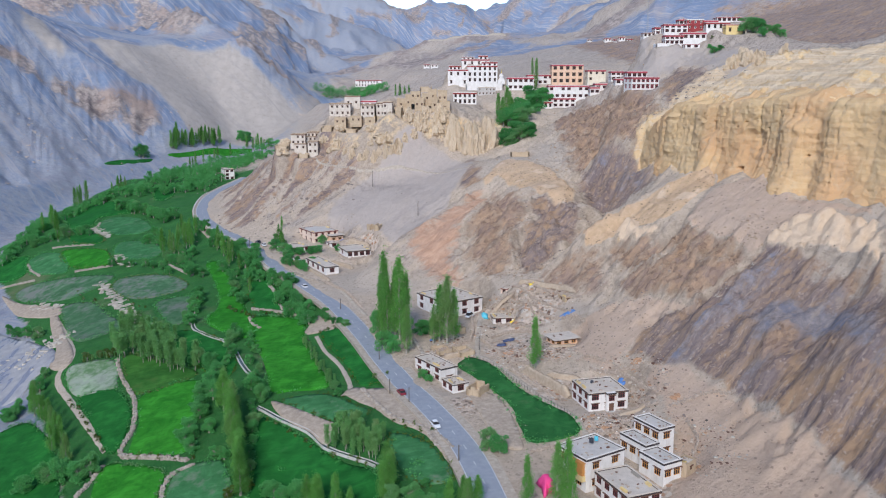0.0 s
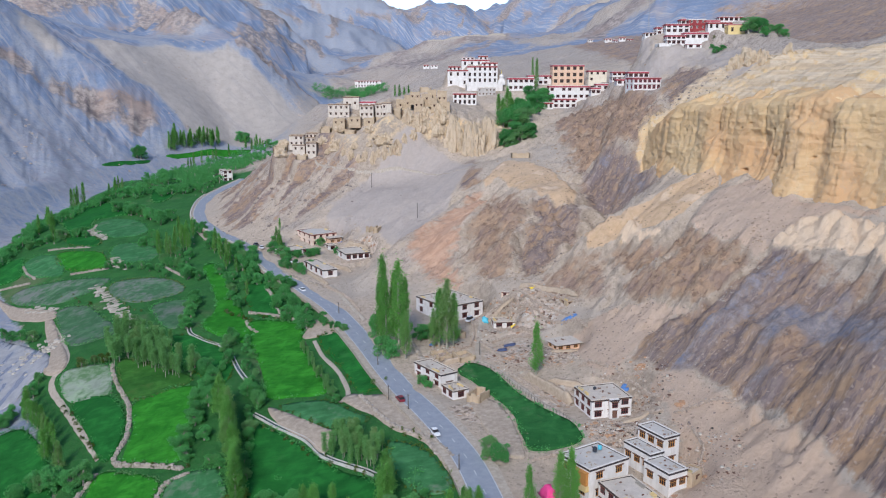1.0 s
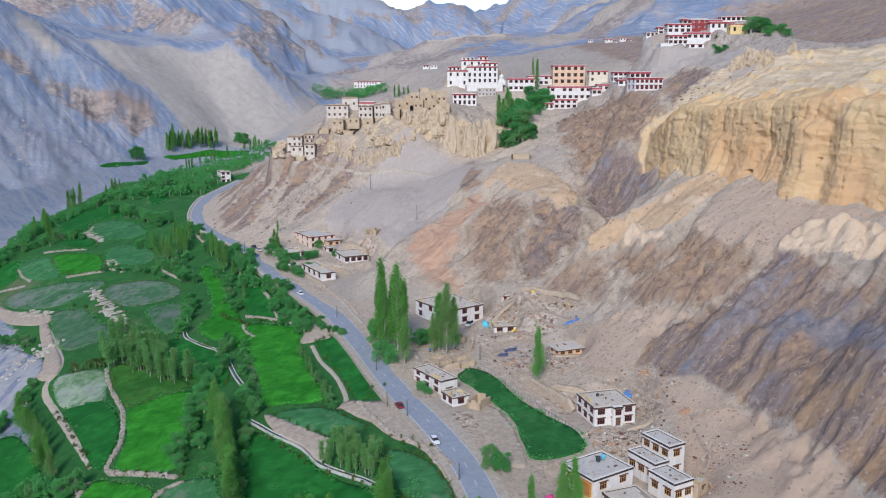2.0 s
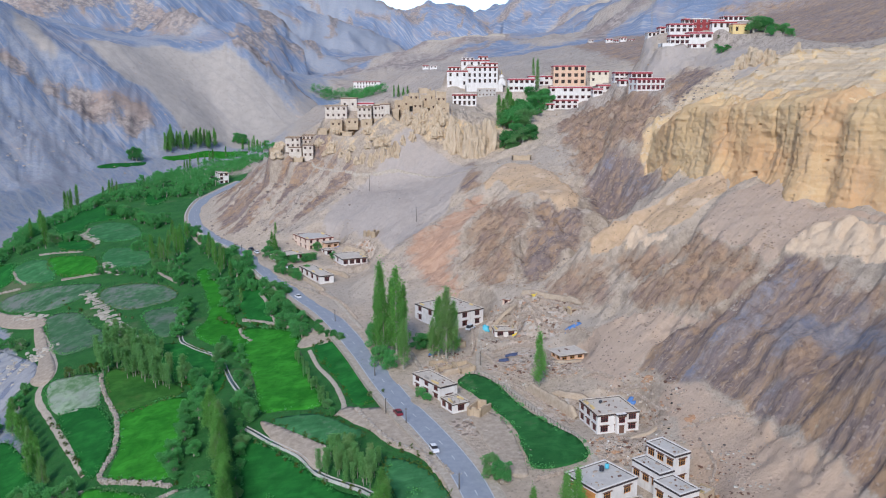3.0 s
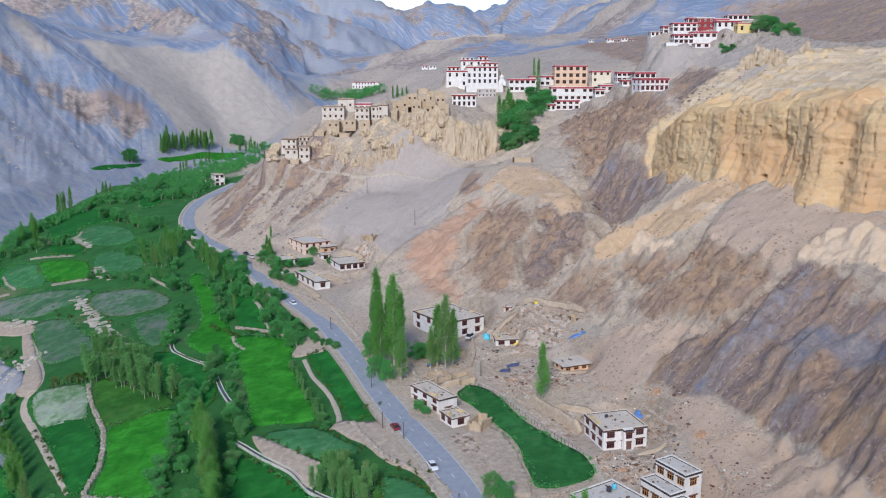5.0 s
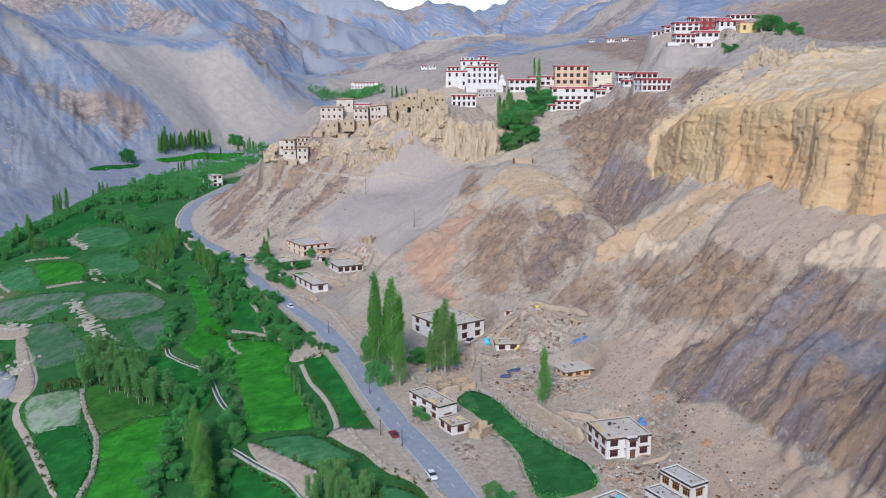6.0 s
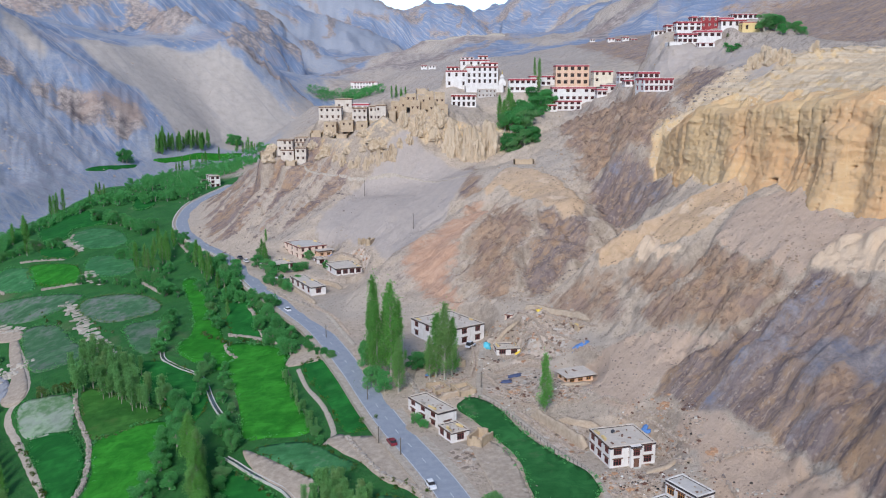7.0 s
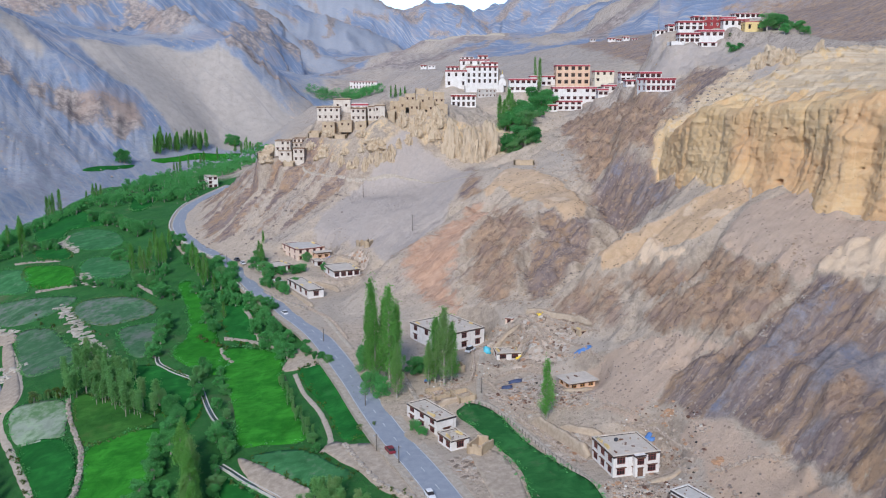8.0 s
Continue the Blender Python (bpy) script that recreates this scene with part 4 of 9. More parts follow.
def height(x, y, detail=True):
    """Height of the ground at plan positions (arrays)."""
    x, y = np.asarray(x, float), np.asarray(y, float)
    shape, x, y = x.shape, x.ravel(), y.ravel()
    p, w, soft = FORM
    z = np.empty(len(x))
    for a in range(0, len(x), 20000):
        b = slice(a, a + 20000)
        r = np.sqrt((x[b, None] - p[None, :, 0]) ** 2 + (y[b, None] - p[None, :, 1]) ** 2 + soft ** 2) / 100
        z[b] = -r @ w[:-3] + w[-3] + w[-2] * x[b] / 500 + w[-1] * y[b] / 500
    z = creases(x, y, z + steps(x, y))
    for crest, fall, rough in RANGES:
        wob = rough * 2.2
        d, _, (h,) = nearest(crest, x + wob * fbm(x / 160, y / 160, 4, 31), y + wob * fbm(x / 160, y / 160, 4, 47))
        r = h - fall * d * (1 - 0.00006 * d) + rough * (fbm(x / 190, y / 190, 5, 63, True) - 0.45) * step01(0, 160, d)
        k = 6.0
        z = np.maximum(z, r) + k * np.exp(-np.abs(z - r) / k) * 0.3
    if detail:
        z = z + rough_ground(x, y)
    for px, py, pz, r in PADS + RIDGE_PLOTS:
        d = np.hypot(x - px, y - py)
        z = z + (pz - z) * (1 - step01(r, r * 1.5 + 3, d))
    return z.reshape(shape)


def hillness(x, y):
    """0 on the valley floor, 1 on the slopes."""
    d, side, _ = nearest(HILLS["toe"], x, y)
    east = step01(-2, 14, -d * side)
    d, side, _ = nearest(VALLEY["far_bank"], x, y)
    west = step01(-4, 10, d * side)
    far = step01(610, 700, y)
    return np.maximum(np.maximum(east, west), far), east, west


def down_slope(x, y, across, down, seed, octaves=4, ridged=False):
    """Noise drawn out down the eastern slopes."""
    total = 0.0
    for ux, uy, w in ((0.80, -0.60, 1 - step01(-30, 10, x)), (0.47, -0.88, step01(-30, 10, x))):
        total = total + w * fbm((x * ux + y * uy) / across, (-x * uy + y * ux) / down, octaves, seed, ridged)
    return total


def rough_ground(x, y):
    hill, east, west = hillness(x, y)
    near = 1 - step01(560, 900, np.hypot(x, y))
    d_scree, _, _ = nearest([(-60, 430), (-25, 440), (5, 450)], x, y)
    d_apron, _, _ = nearest([(50, 250), (56, 235), (62, 215)], x, y)
    d_fan, _, _ = nearest([(112, 252), (98, 282), (84, 306)], x, y)
    calm = (1 - 0.75 * (1 - step01(14, 34, d_scree))) * (1 - 0.8 * (1 - step01(6, 16, d_apron))) * (1 - 0.6 * (1 - step01(4, 12, d_fan)))
    gully = down_slope(x, y, 14, 120, 101, 4, True)
    rib = down_slope(x, y, 4.5, 32, 131, 3, True)
    lumps = fbm(x / 30, y / 30, 5, 77)
    crag = fbm(x / 8, y / 8, 5, 94, True)
    fine = fbm(x / 3.5, y / 3.5, 3, 88)
    far = 1 - near
    broken = sum(amount * in_patch(name, x, y, 9) for name, amount in (("spur_dark", 1.0), ("spur_rust", 0.8), ("spur_pink", 0.45), ("ravine_dark", 1.0), ("broken_slope", 1.0), ("purple_scree", 0.5), ("brown_band", 0.8), ("slate_slope", 0.35), ("lobe_foot", 0.8), ("dark_strata", 0.5)))
    fluted = down_slope(x, y, 6, 26, 401, 4, True)
    smooth = np.maximum(np.maximum(in_patch("spur_top", x, y, 5), in_patch("grey_fan", x, y, 4)), 0.5 * in_patch("tan_spur", x, y, 4))
    calm = calm * (1 - 0.7 * smooth)
    z = east * np.minimum(broken, 1) * (3.4 * (fbm(x / 11, y / 11, 5, 411, True) - 0.5) + 4.2 * (fluted - 0.5) + 1.2 * (fbm(x / 3.6, y / 3.6, 3, 415, True) - 0.5))
    z = z + (3.0 * in_patch("lobes", x, y, 2.2) + 3.6 * in_patch("chalk_lip", x, y, 2.5)) * (0.15 + np.abs(fbm(x / 5.5, y / 5.5, 2, 421)) * 2.0)
    z = z + east * near * calm * (2.8 * (gully - 0.45) + 1.7 * (rib - 0.45) * step01(-0.35, 0.35, fbm(x / 22, y / 22, 3, 109)) + 2.2 * (crag - 0.45) * step01(-0.3, 0.4, fbm(x / 27, y / 27, 3, 119)))
    sandy = step01(-330, -280, x + 0.6 * (y - 860)) * (1 - step01(-215, -150, x)) * (1 - step01(1000, 1060, y)) * step01(830, 850, y)
    z = z + hill * (1.3 * lumps * (1 + 1.8 * far * (1 - sandy)) + 0.45 * fine)
    u, v = x * 0.6 + y * 0.8, x * 0.8 - y * 0.6
    z = z + west * (1 - sandy) * (1 - step01(960, 1050, y)) * (4.0 * (fbm(u / 16, v / 90, 5, 151, True) - 0.45) + 7.0 * (fbm(u / 60, v / 260, 4, 153, True) - 0.45) + 2.2 * step01(0.0, 0.5, fbm(x / 60, y / 60, 3, 161)) * (fbm(x / 11, y / 11, 4, 171, True) - 0.3))
    d_crest, _, _ = nearest(HILLS["red_ridge"], x, y)
    z = z + 7.0 * (1 - step01(8, 34, d_crest)) * (fbm(x / 16, y / 16, 4, 191, True) - 0.2)
    z = z + 5.5 * in_patch("rock_band", x, y, 10, 6 * fbm(x / 30, y / 30, 3, 197)) * (fbm(x / 14, y / 14, 4, 196, True) - 0.3)
    z = z + step01(1050, 1250, y) * 9.0 * (fbm(x / 95, y / 95, 5, 181, True) - 0.45)
    return z + (1 - hill) * 0.25 * fbm(x / 9, y / 9, 3, 55)


def mesh_of(name, verts, faces, material=None, smooth=False):
    me = bpy.data.meshes.new(name)
    me.from_pydata(verts, [], faces)
    me.update()
    if material:
        me.materials.append(material)
    if smooth:
        me.polygons.foreach_set("use_smooth", [True] * len(me.polygons))
    return me


SHEET = {}


def ground_at(x, y):
    """Height of the finished ground sheet at plan positions (arrays)."""
    x, y = np.asarray(x, float), np.asarray(y, float)
    a, r = np.arctan2(x, y), np.hypot(x, y)
    turn, reach, z = SHEET["turn"], SHEET["reach"], SHEET["z"]
    i, j = np.clip(np.searchsorted(turn, a) - 1, 0, len(turn) - 2), np.clip(np.searchsorted(reach, r) - 1, 0, len(reach) - 2)
    u, v = (a - turn[i]) / (turn[i + 1] - turn[i]), np.clip((r - reach[j]) / (reach[j + 1] - reach[j]), 0, 1)
    return (z[i, j] * (1 - u) + z[i + 1, j] * u) * (1 - v) + (z[i, j + 1] * (1 - u) + z[i + 1, j + 1] * u) * v


def make_ground():
    """One sheet from the valley floor to the horizon, finer where the valley is open to view."""
    turn = np.radians(np.r_[np.arange(-180, -40, 5.0), np.arange(-40, -33, 0.5), np.arange(-33, 33, 0.1), np.arange(33, 40, 0.5), np.arange(40, 180, 5.0)])
    reach = np.r_[0.5, 15.0, 40.0, 70.0, 95.0, 112.0, np.geomspace(125, 250, 120), np.geomspace(251, 420, 190), np.geomspace(422, 700, 100), np.geomspace(707, 4600, 150)[1:]]
    a, r = np.meshgrid(turn, reach, indexing="ij")
    x, y = r * np.sin(a), r * np.cos(a)
    z = height(x, y)
    SHEET.update(turn=np.r_[turn, np.pi], reach=reach, z=np.r_[z, z[:1]])
    na, nr = a.shape
    me = bpy.data.meshes.new("ground")
    verts = np.stack([x, y, z], -1).reshape(-1, 3)
    i, j = np.meshgrid(np.arange(na), np.arange(nr - 1), indexing="ij")
    k = (i + 1) % na
    quads = np.stack([i * nr + j, i * nr + j + 1, k * nr + j + 1, k * nr + j], -1).reshape(-1, 4)
    me.vertices.add(len(verts))
    me.vertices.foreach_set("co", verts.ravel())
    me.loops.add(quads.size)
    me.loops.foreach_set("vertex_index", quads.ravel())
    me.polygons.add(len(quads))
    me.polygons.foreach_set("loop_start", np.arange(0, quads.size, 4))
    me.update(calc_edges=True)
    me.polygons.foreach_set("use_smooth", np.ones(len(quads), bool))
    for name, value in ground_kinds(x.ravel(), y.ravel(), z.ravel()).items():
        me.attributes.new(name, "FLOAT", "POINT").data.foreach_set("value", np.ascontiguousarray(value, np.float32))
    slope = np.hypot(np.gradient(z, axis=1) / np.gradient(r, axis=1), np.gradient(z, axis=0) / (r * np.gradient(a, axis=0)))
    me.attributes.new("steep", "FLOAT", "POINT").data.foreach_set("value", np.ascontiguousarray(step01(0.55, 1.6, slope).ravel(), np.float32))
    me.materials.append(M["ground"])
    return tagged(new("ground", me), "bare stony valley slopes with ochre cliffs and green floor", "ground", kind="structure")


def ground_kinds(x, y, z):
    """Which rock or soil lies where, 0 to 1, from plan and height; blue and grey also paint distance haze."""
    hill, east, west = hillness(x, y)
    wob = 9 * fbm(x / 38, y / 38, 5, 201)
    run = 10 * down_slope(x, y, 9, 60, 211, 4)
    d_road, side_road, _ = nearest(ROAD, x, y)
    left_of_road = step01(2, 7, d_road * side_road + 0.2 * wob)
    d_river, side_river, _ = nearest(VALLEY["river"], x, y)
    green = left_of_road * (1 - hill) * step01(8, 16, d_river + 0.4 * wob) * (1 - step01(0, 1, side_river)) * (1 - step01(860, 960, y))
    d_cliff, side_cliff, _ = nearest(CLIFF, x, y)
    s = d_cliff * side_cliff
    in_cliff = step01(88, 94, x + 0.12 * (y - 330)) * (1 - step01(382, 412, y - 0.75 * (x - 90) + wob))
    ochre = step01(-6, -1, s + 0.25 * run) * (1 - step01(60, 95, s + 2 * wob)) * in_cliff
    d_spur, _, _ = nearest([(85, 314), (72, 310), (60, 304)], x, y)
    ochre = np.maximum(ochre, (1 - step01(5, 13, d_spur + 0.8 * run)) * 0.3)
    d_tow, side_tow, _ = nearest(TOWERS, x, y)
    ochre = np.maximum(ochre, 0.5 * (1 - step01(4, 13, d_tow + wob)))
    d_vil, _, _ = nearest([(-62, 497), (-40, 488), (-22, 484), (-10, 490)], x, y)
    ochre = np.maximum(ochre, 0.36 * (1 - step01(4, 20, d_vil + 1.5 * wob)))
    bend = 0.35 * run

    def patch(name, soft=3.0, amount=1.0):
        return amount * in_patch(name, x, y, soft, amount * bend)
    slate = np.maximum(0.9 * patch("slate_slope", 2.5), 0.75 * step01(560, 610, y + wob) * step01(135, 165, x + 0.5 * wob) * (1 - step01(1000, 1200, y)))
    slate = np.maximum(slate, np.maximum(0.95 * patch("spur_dark", 5), patch("ravine_dark", 6)))
    slate = np.maximum(slate, np.maximum(0.9 * patch("purple_scree", 7), patch("broken_slope", 8) * step01(-0.1, 0.5, fbm(x / 24, y / 24, 4, 433))))
    slate = np.maximum(slate, 0.95 * in_patch("dark_strata", x, y, 6, bend) * step01(-0.35, 0.1, down_slope(x, y, 6, 70, 431, 3)))
    slate = np.maximum(slate, 0.85 * patch("scree_rock", 5))
    rust = np.maximum(0.66 * patch("spur_rust", 8), np.maximum(0.70 * patch("broken_slope", 10), np.maximum(0.68 * patch("brown_band", 5), 0.62 * patch("spur_foot", 5))))
    rust = np.maximum(rust * (1 - 0.8 * slate * (1 - patch("broken_slope"))), 0.75 * patch("lobe_foot", 4))
    rust = np.maximum(rust, np.maximum(0.7 * patch("slate_tan", 5), 0.75 * patch("tan_seam", 4)))
    slate = slate * (1 - 0.6 * patch("slate_tan", 5)) * (1 - 0.5 * patch("tan_seam", 4))
    pink = 0.85 * patch("spur_pink", 9) * (1 - 0.5 * patch("spur_rust", 6))
    tan = np.maximum(np.maximum(patch("spur_top", 3), patch("tan_spur", 1.6)), 0.0)
    ash = np.maximum(patch("grey_fan", 2), np.maximum(patch("sand_apron", 3), 0.85 * patch("lower_ground", 3)))
    pearl = np.maximum(patch("grey_scree", 5), 0.62 * patch("hill_front", 8))
    slate, rust = slate * (1 - tan) * (1 - ash), rust * (1 - tan) * (1 - ash)
    slate = slate * (1 - pearl)
    chalk = np.maximum(np.maximum(0.9 * patch("chalk_lip", 1.8), patch("lobes", 1.2)), 0.6 * tan * step01(0.25, 0.5, fbm(x / 9, y / 9, 4, 437)))
    ochre = ochre * (1 - patch("grey_fan", 2)) * (1 - tan)
    indigo = np.maximum(0.75 * patch("slate_blue", 6), 0.55 * patch("slate_slope", 4) * step01(0.0, 0.45, down_slope(x, y, 7, 60, 443, 4)))
    indigo = np.maximum(indigo, 0.5 * patch("ravine_dark", 5) * step01(-0.1, 0.3, fbm(x / 12, y / 12, 4, 447)))
    scree = east * step01(-18, 2, -x + wob) * (0.45 + 0.35 * down_slope(x, y, 7, 70, 244, 4)) * (1 - step01(56, 66, z + wob))
    scree = np.maximum(scree, 0.7 * east * step01(95, 110, x) * step01(400, 440, y) * (1 - step01(540, 600, y)) * step01(-0.1, 0.4, fbm(x / 40, y / 40, 4, 271)))
    far = step01(700, 900, np.hypot(x, y))
    scree = np.maximum(scree, 0.72 * east * step01(60, 84, x) * step01(410, 450, y) * (1 - step01(600, 680, y)))
    scree = np.maximum(scree, 0.62 * step01(620, 760, y) * step01(-190, -120, x)) * (1 - ash) * (1 - tan) * (1 - pearl)
    yard = 0 * x
    for ax, ay, ar in ((20, 268, 13), (38, 262, 11), (30, 290, 14), (46, 212, 9), (0, 268, 10), (-40, 396, 10), (33, 236, 10), (50, 225, 8), (48, 183, 10), (12, 300, 8), (8, 228, 7)):
        yard = np.maximum(yard, 1.0 * (1 - step01(0.3 * ar, 1.15 * ar, np.hypot(x - ax, y - ay) + 0.7 * wob)))
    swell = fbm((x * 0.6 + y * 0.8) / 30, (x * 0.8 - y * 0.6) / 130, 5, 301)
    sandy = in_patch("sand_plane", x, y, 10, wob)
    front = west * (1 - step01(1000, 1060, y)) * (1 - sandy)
    # Blue cover on the western slopes, widened to imitate the air's haze.
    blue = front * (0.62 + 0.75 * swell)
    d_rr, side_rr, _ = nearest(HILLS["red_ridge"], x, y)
    # The ridge's right flank is coloured blue to paint in its shade.
    shaded_flank = (1 - step01(40, 75, d_rr)) * step01(0, 6, d_rr * side_rr + 0.3 * wob)
    blue = np.maximum(blue, shaded_flank)
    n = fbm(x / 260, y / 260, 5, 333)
    # Far ranges get the same haze tint, put into their rock colour.
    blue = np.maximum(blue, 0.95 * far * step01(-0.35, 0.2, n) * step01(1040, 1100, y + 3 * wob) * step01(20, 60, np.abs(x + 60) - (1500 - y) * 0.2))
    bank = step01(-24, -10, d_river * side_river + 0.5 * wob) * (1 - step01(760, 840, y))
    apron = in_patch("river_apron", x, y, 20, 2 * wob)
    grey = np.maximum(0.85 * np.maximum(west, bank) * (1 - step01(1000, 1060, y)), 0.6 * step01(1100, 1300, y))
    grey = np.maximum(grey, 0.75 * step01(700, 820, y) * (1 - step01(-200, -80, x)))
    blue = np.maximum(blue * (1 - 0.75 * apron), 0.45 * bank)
    # Sunlight on the west slope, put in as dun colour without blue.
    pale = in_patch("sunlit_streak", x, y, 9, wob)
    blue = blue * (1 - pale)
    band = in_patch("rock_band", x, y, 9, 1.3 * wob)
    d_peak = np.hypot(x + 318, y - 1090)
    red = np.maximum((1 - step01(4, 12, d_rr + 0.6 * wob)) * 0.95, 0.8 * band * step01(-0.9, -0.2, fbm(x / 20, y / 20, 4, 351)))
    red = np.maximum(red, 0.7 * (1 - step01(30, 60, d_peak + 2 * wob)))
    red = np.maximum(red, 0.7 * far * step01(1060, 1200, y) * step01(0.25, 0.6, fbm(x / 130, y / 130, 5, 361, True)))
    ochre = np.maximum(ochre, 0.85 * step01(3, 8, s) * (1 - step01(110, 165, s + 2 * wob)) * in_cliff)
    even = np.maximum(np.maximum(west, far) * (1 - 0.6 * band), np.maximum(np.maximum(ash, pearl), tan))
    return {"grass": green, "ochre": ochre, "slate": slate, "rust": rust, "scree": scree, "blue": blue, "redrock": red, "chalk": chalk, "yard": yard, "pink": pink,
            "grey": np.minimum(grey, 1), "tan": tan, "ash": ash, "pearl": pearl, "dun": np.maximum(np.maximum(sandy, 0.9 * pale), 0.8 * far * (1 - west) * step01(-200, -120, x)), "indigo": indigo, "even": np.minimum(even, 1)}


ground = make_ground()


def cells_along(u, seed, least, most):
    """Uneven cells along a length: place in the cell (-1 to 1), its width, and a random number for it."""
    rng = np.random.default_rng(seed)
    cuts = np.cumsum(rng.uniform(least, most, 400)) - 20
    luck = rng.random(401)
    i = np.clip(np.searchsorted(cuts, u), 1, 399)
    wide = cuts[i] - cuts[i - 1]
    return 2 * (u - cuts[i - 1]) / wide - 1, wide, luck[i]


def make_cliff():
    """The weathered ochre wall: pillars, clefts, beds and small caves, standing before the plateau's step."""
    line = along(CLIFF[1:], 720)[:640]
    soft = np.exp(-0.5 * (np.arange(-24, 25) / 9.0) ** 2)
    soft /= soft.sum()
    p = np.stack([np.convolve(np.pad(line[:, k], 24, mode="edge"), soft, "valid") for k in range(2)], 1)
    d = np.gradient(p, axis=0)
    gap = np.linalg.norm(d, axis=1)
    out = np.stack([d[:, 1], -d[:, 0]], 1) / gap[:, None]
    run = np.cumsum(gap)
    foot, top = height(*(p + 3.0 * out).T, False), height(*(p - 7.0 * out).T, False)
    tall = np.maximum(top - foot, 0.3)
    v = np.r_[-0.9, -0.5, np.linspace(-0.25, 1.0, 110)]
    u, w = np.meshgrid(run, v, indexing="ij")
    t = tall[:, None]
    z = foot[:, None] + w * t
    bent = u + 0.8 * fbm(u / 9, z / 7, 3, 601) + 0.5 * fbm(u / 2.5, z / 2.0, 2, 602)
    c, wide, luck = cells_along(bent, 61, 6, 24)
    reach = step01(0.25 * luck, 0.45 * luck + 0.15, w)
    off = 1.7 * (1 - np.abs(c) ** 2.6) * (0.35 + 0.9 * luck) * reach
    off = off - 2.8 * (luck > 0.45) * luck * np.exp(-(((1 - np.abs(c)) * wide / 1.1) ** 2)) * reach
    c, wide, luck = cells_along(bent + 3 * luck, 67, 2.2, 5.5)
    off = off + 0.35 * (1 - np.abs(c) ** 3) * luck - 0.9 * (luck > 0.72) * np.exp(-(((1 - np.abs(c)) * wide / 0.5) ** 2)) * step01(0.1, 0.4, fbm(u / 8, z / 9, 2, 605) + 0.3)
    # hard and soft beds, hollows, crumbling
    off = off + 0.22 * fbm(u / 14, z / 1.3, 4, 611) + 1.3 * fbm(u / 11, z / 9, 4, 613) + 0.45 * fbm(u / 1.9, z / 1.6, 3, 617) + 0.9 * np.maximum(0, fbm(u / 5, z / 4, 3, 618)) * step01(0.3, 0.6, fbm(u / 16, z / 10, 2, 620) + 0.4)
    # the wall leans back, its foot spreads in talus, its lip rounds off
    flare = 4.5 * step01(26, 60, u)
    off = off - 2.8 * w + flare * np.clip(0.42 + 0.4 * fbm(u / 22, u * 0, 2, 619) - w, 0, 1) ** 1.4 * 2.0
    off = off - 1.6 * np.clip((w - 0.90) / 0.10, 0, 1) ** 2
    # a rounded buttress and the hollow beside it
    for bx, by, far, r, low in ((117, 281, 4.2, 6.0, 0.78), (101, 322, 2.4, 4.0, 0.55), (108.5, 300, -1.8, 5.0, 0.6), (123, 268, 2.4, 5.0, 0.9), (92, 352, 1.8, 7, 0.9)):
        at = run[np.argmin(np.hypot(p[:, 0] - bx, p[:, 1] - by))]
        off = off + far * np.exp(-np.abs((u - at) / r) ** 3) * (1 - step01(low - 0.12, low, w))
    # caves: plan place, height, half width, half height
    for bx, by, bz, rw, rh in ((111.5, 296.5, 68.6, 0.9, 0.9), (110, 299, 72.5, 0.6, 0.5), (110.3, 298.4, 71.2, 0.5, 0.45), (108, 303.2, 60.3, 1.3, 0.6), (106, 308, 74.5, 0.5, 0.4), (107.5, 305, 76.5, 0.6, 0.3),
                               (112, 294, 74.8, 0.6, 0.35), (103.5, 315.5, 79, 0.45, 0.4), (97, 333, 77, 0.4, 0.4), (113.5, 288, 79, 0.8, 0.35), (119, 276, 67, 0.5, 0.4), (113, 291, 66, 0.4, 0.4), (95, 340, 72, 0.35, 0.4)):
        at = run[np.argmin(np.hypot(p[:, 0] - bx, p[:, 1] - by))]
        off = off - 2.8 * (1 - step01(0.6, 1.15, np.hypot((u - at) / rw, (z - bz) / rh)))
    off = off * np.minimum(1, t / 9)
    x, y = p[:, :1] + out[:, :1] * (off + 0.6), p[:, 1:] + out[:, 1:] * (off + 0.6)
    for back, lift in ((6.6, 0.5), (9.0, 0.45), (12.5, 0.3), (17.0, -1.6)):
        q = p - out * (back + 1.2 * fbm(run / 6, run * 0, 2, 623))[:, None]
        x, y = np.c_[x, q[:, 0]], np.c_[y, q[:, 1]]
        z = np.c_[z, height(q[:, 0], q[:, 1]) + lift]
    nu, nv = x.shape
    i, j = np.meshgrid(np.arange(nu - 1), np.arange(nv - 1), indexing="ij")
    quads = np.stack([i * nv + j, i * nv + j + 1, (i + 1) * nv + j + 1, (i + 1) * nv + j], -1).reshape(-1, 4)
    me = mesh_of("cliff", np.stack([x, y, z], -1).reshape(-1, 3).tolist(), quads.tolist(), M["cliff"], True)
    return tagged(new("cliff", me), "tall weathered ochre cliff of cracked pillars with small caves", "cliff", kind="structure")


cliff = make_cliff()


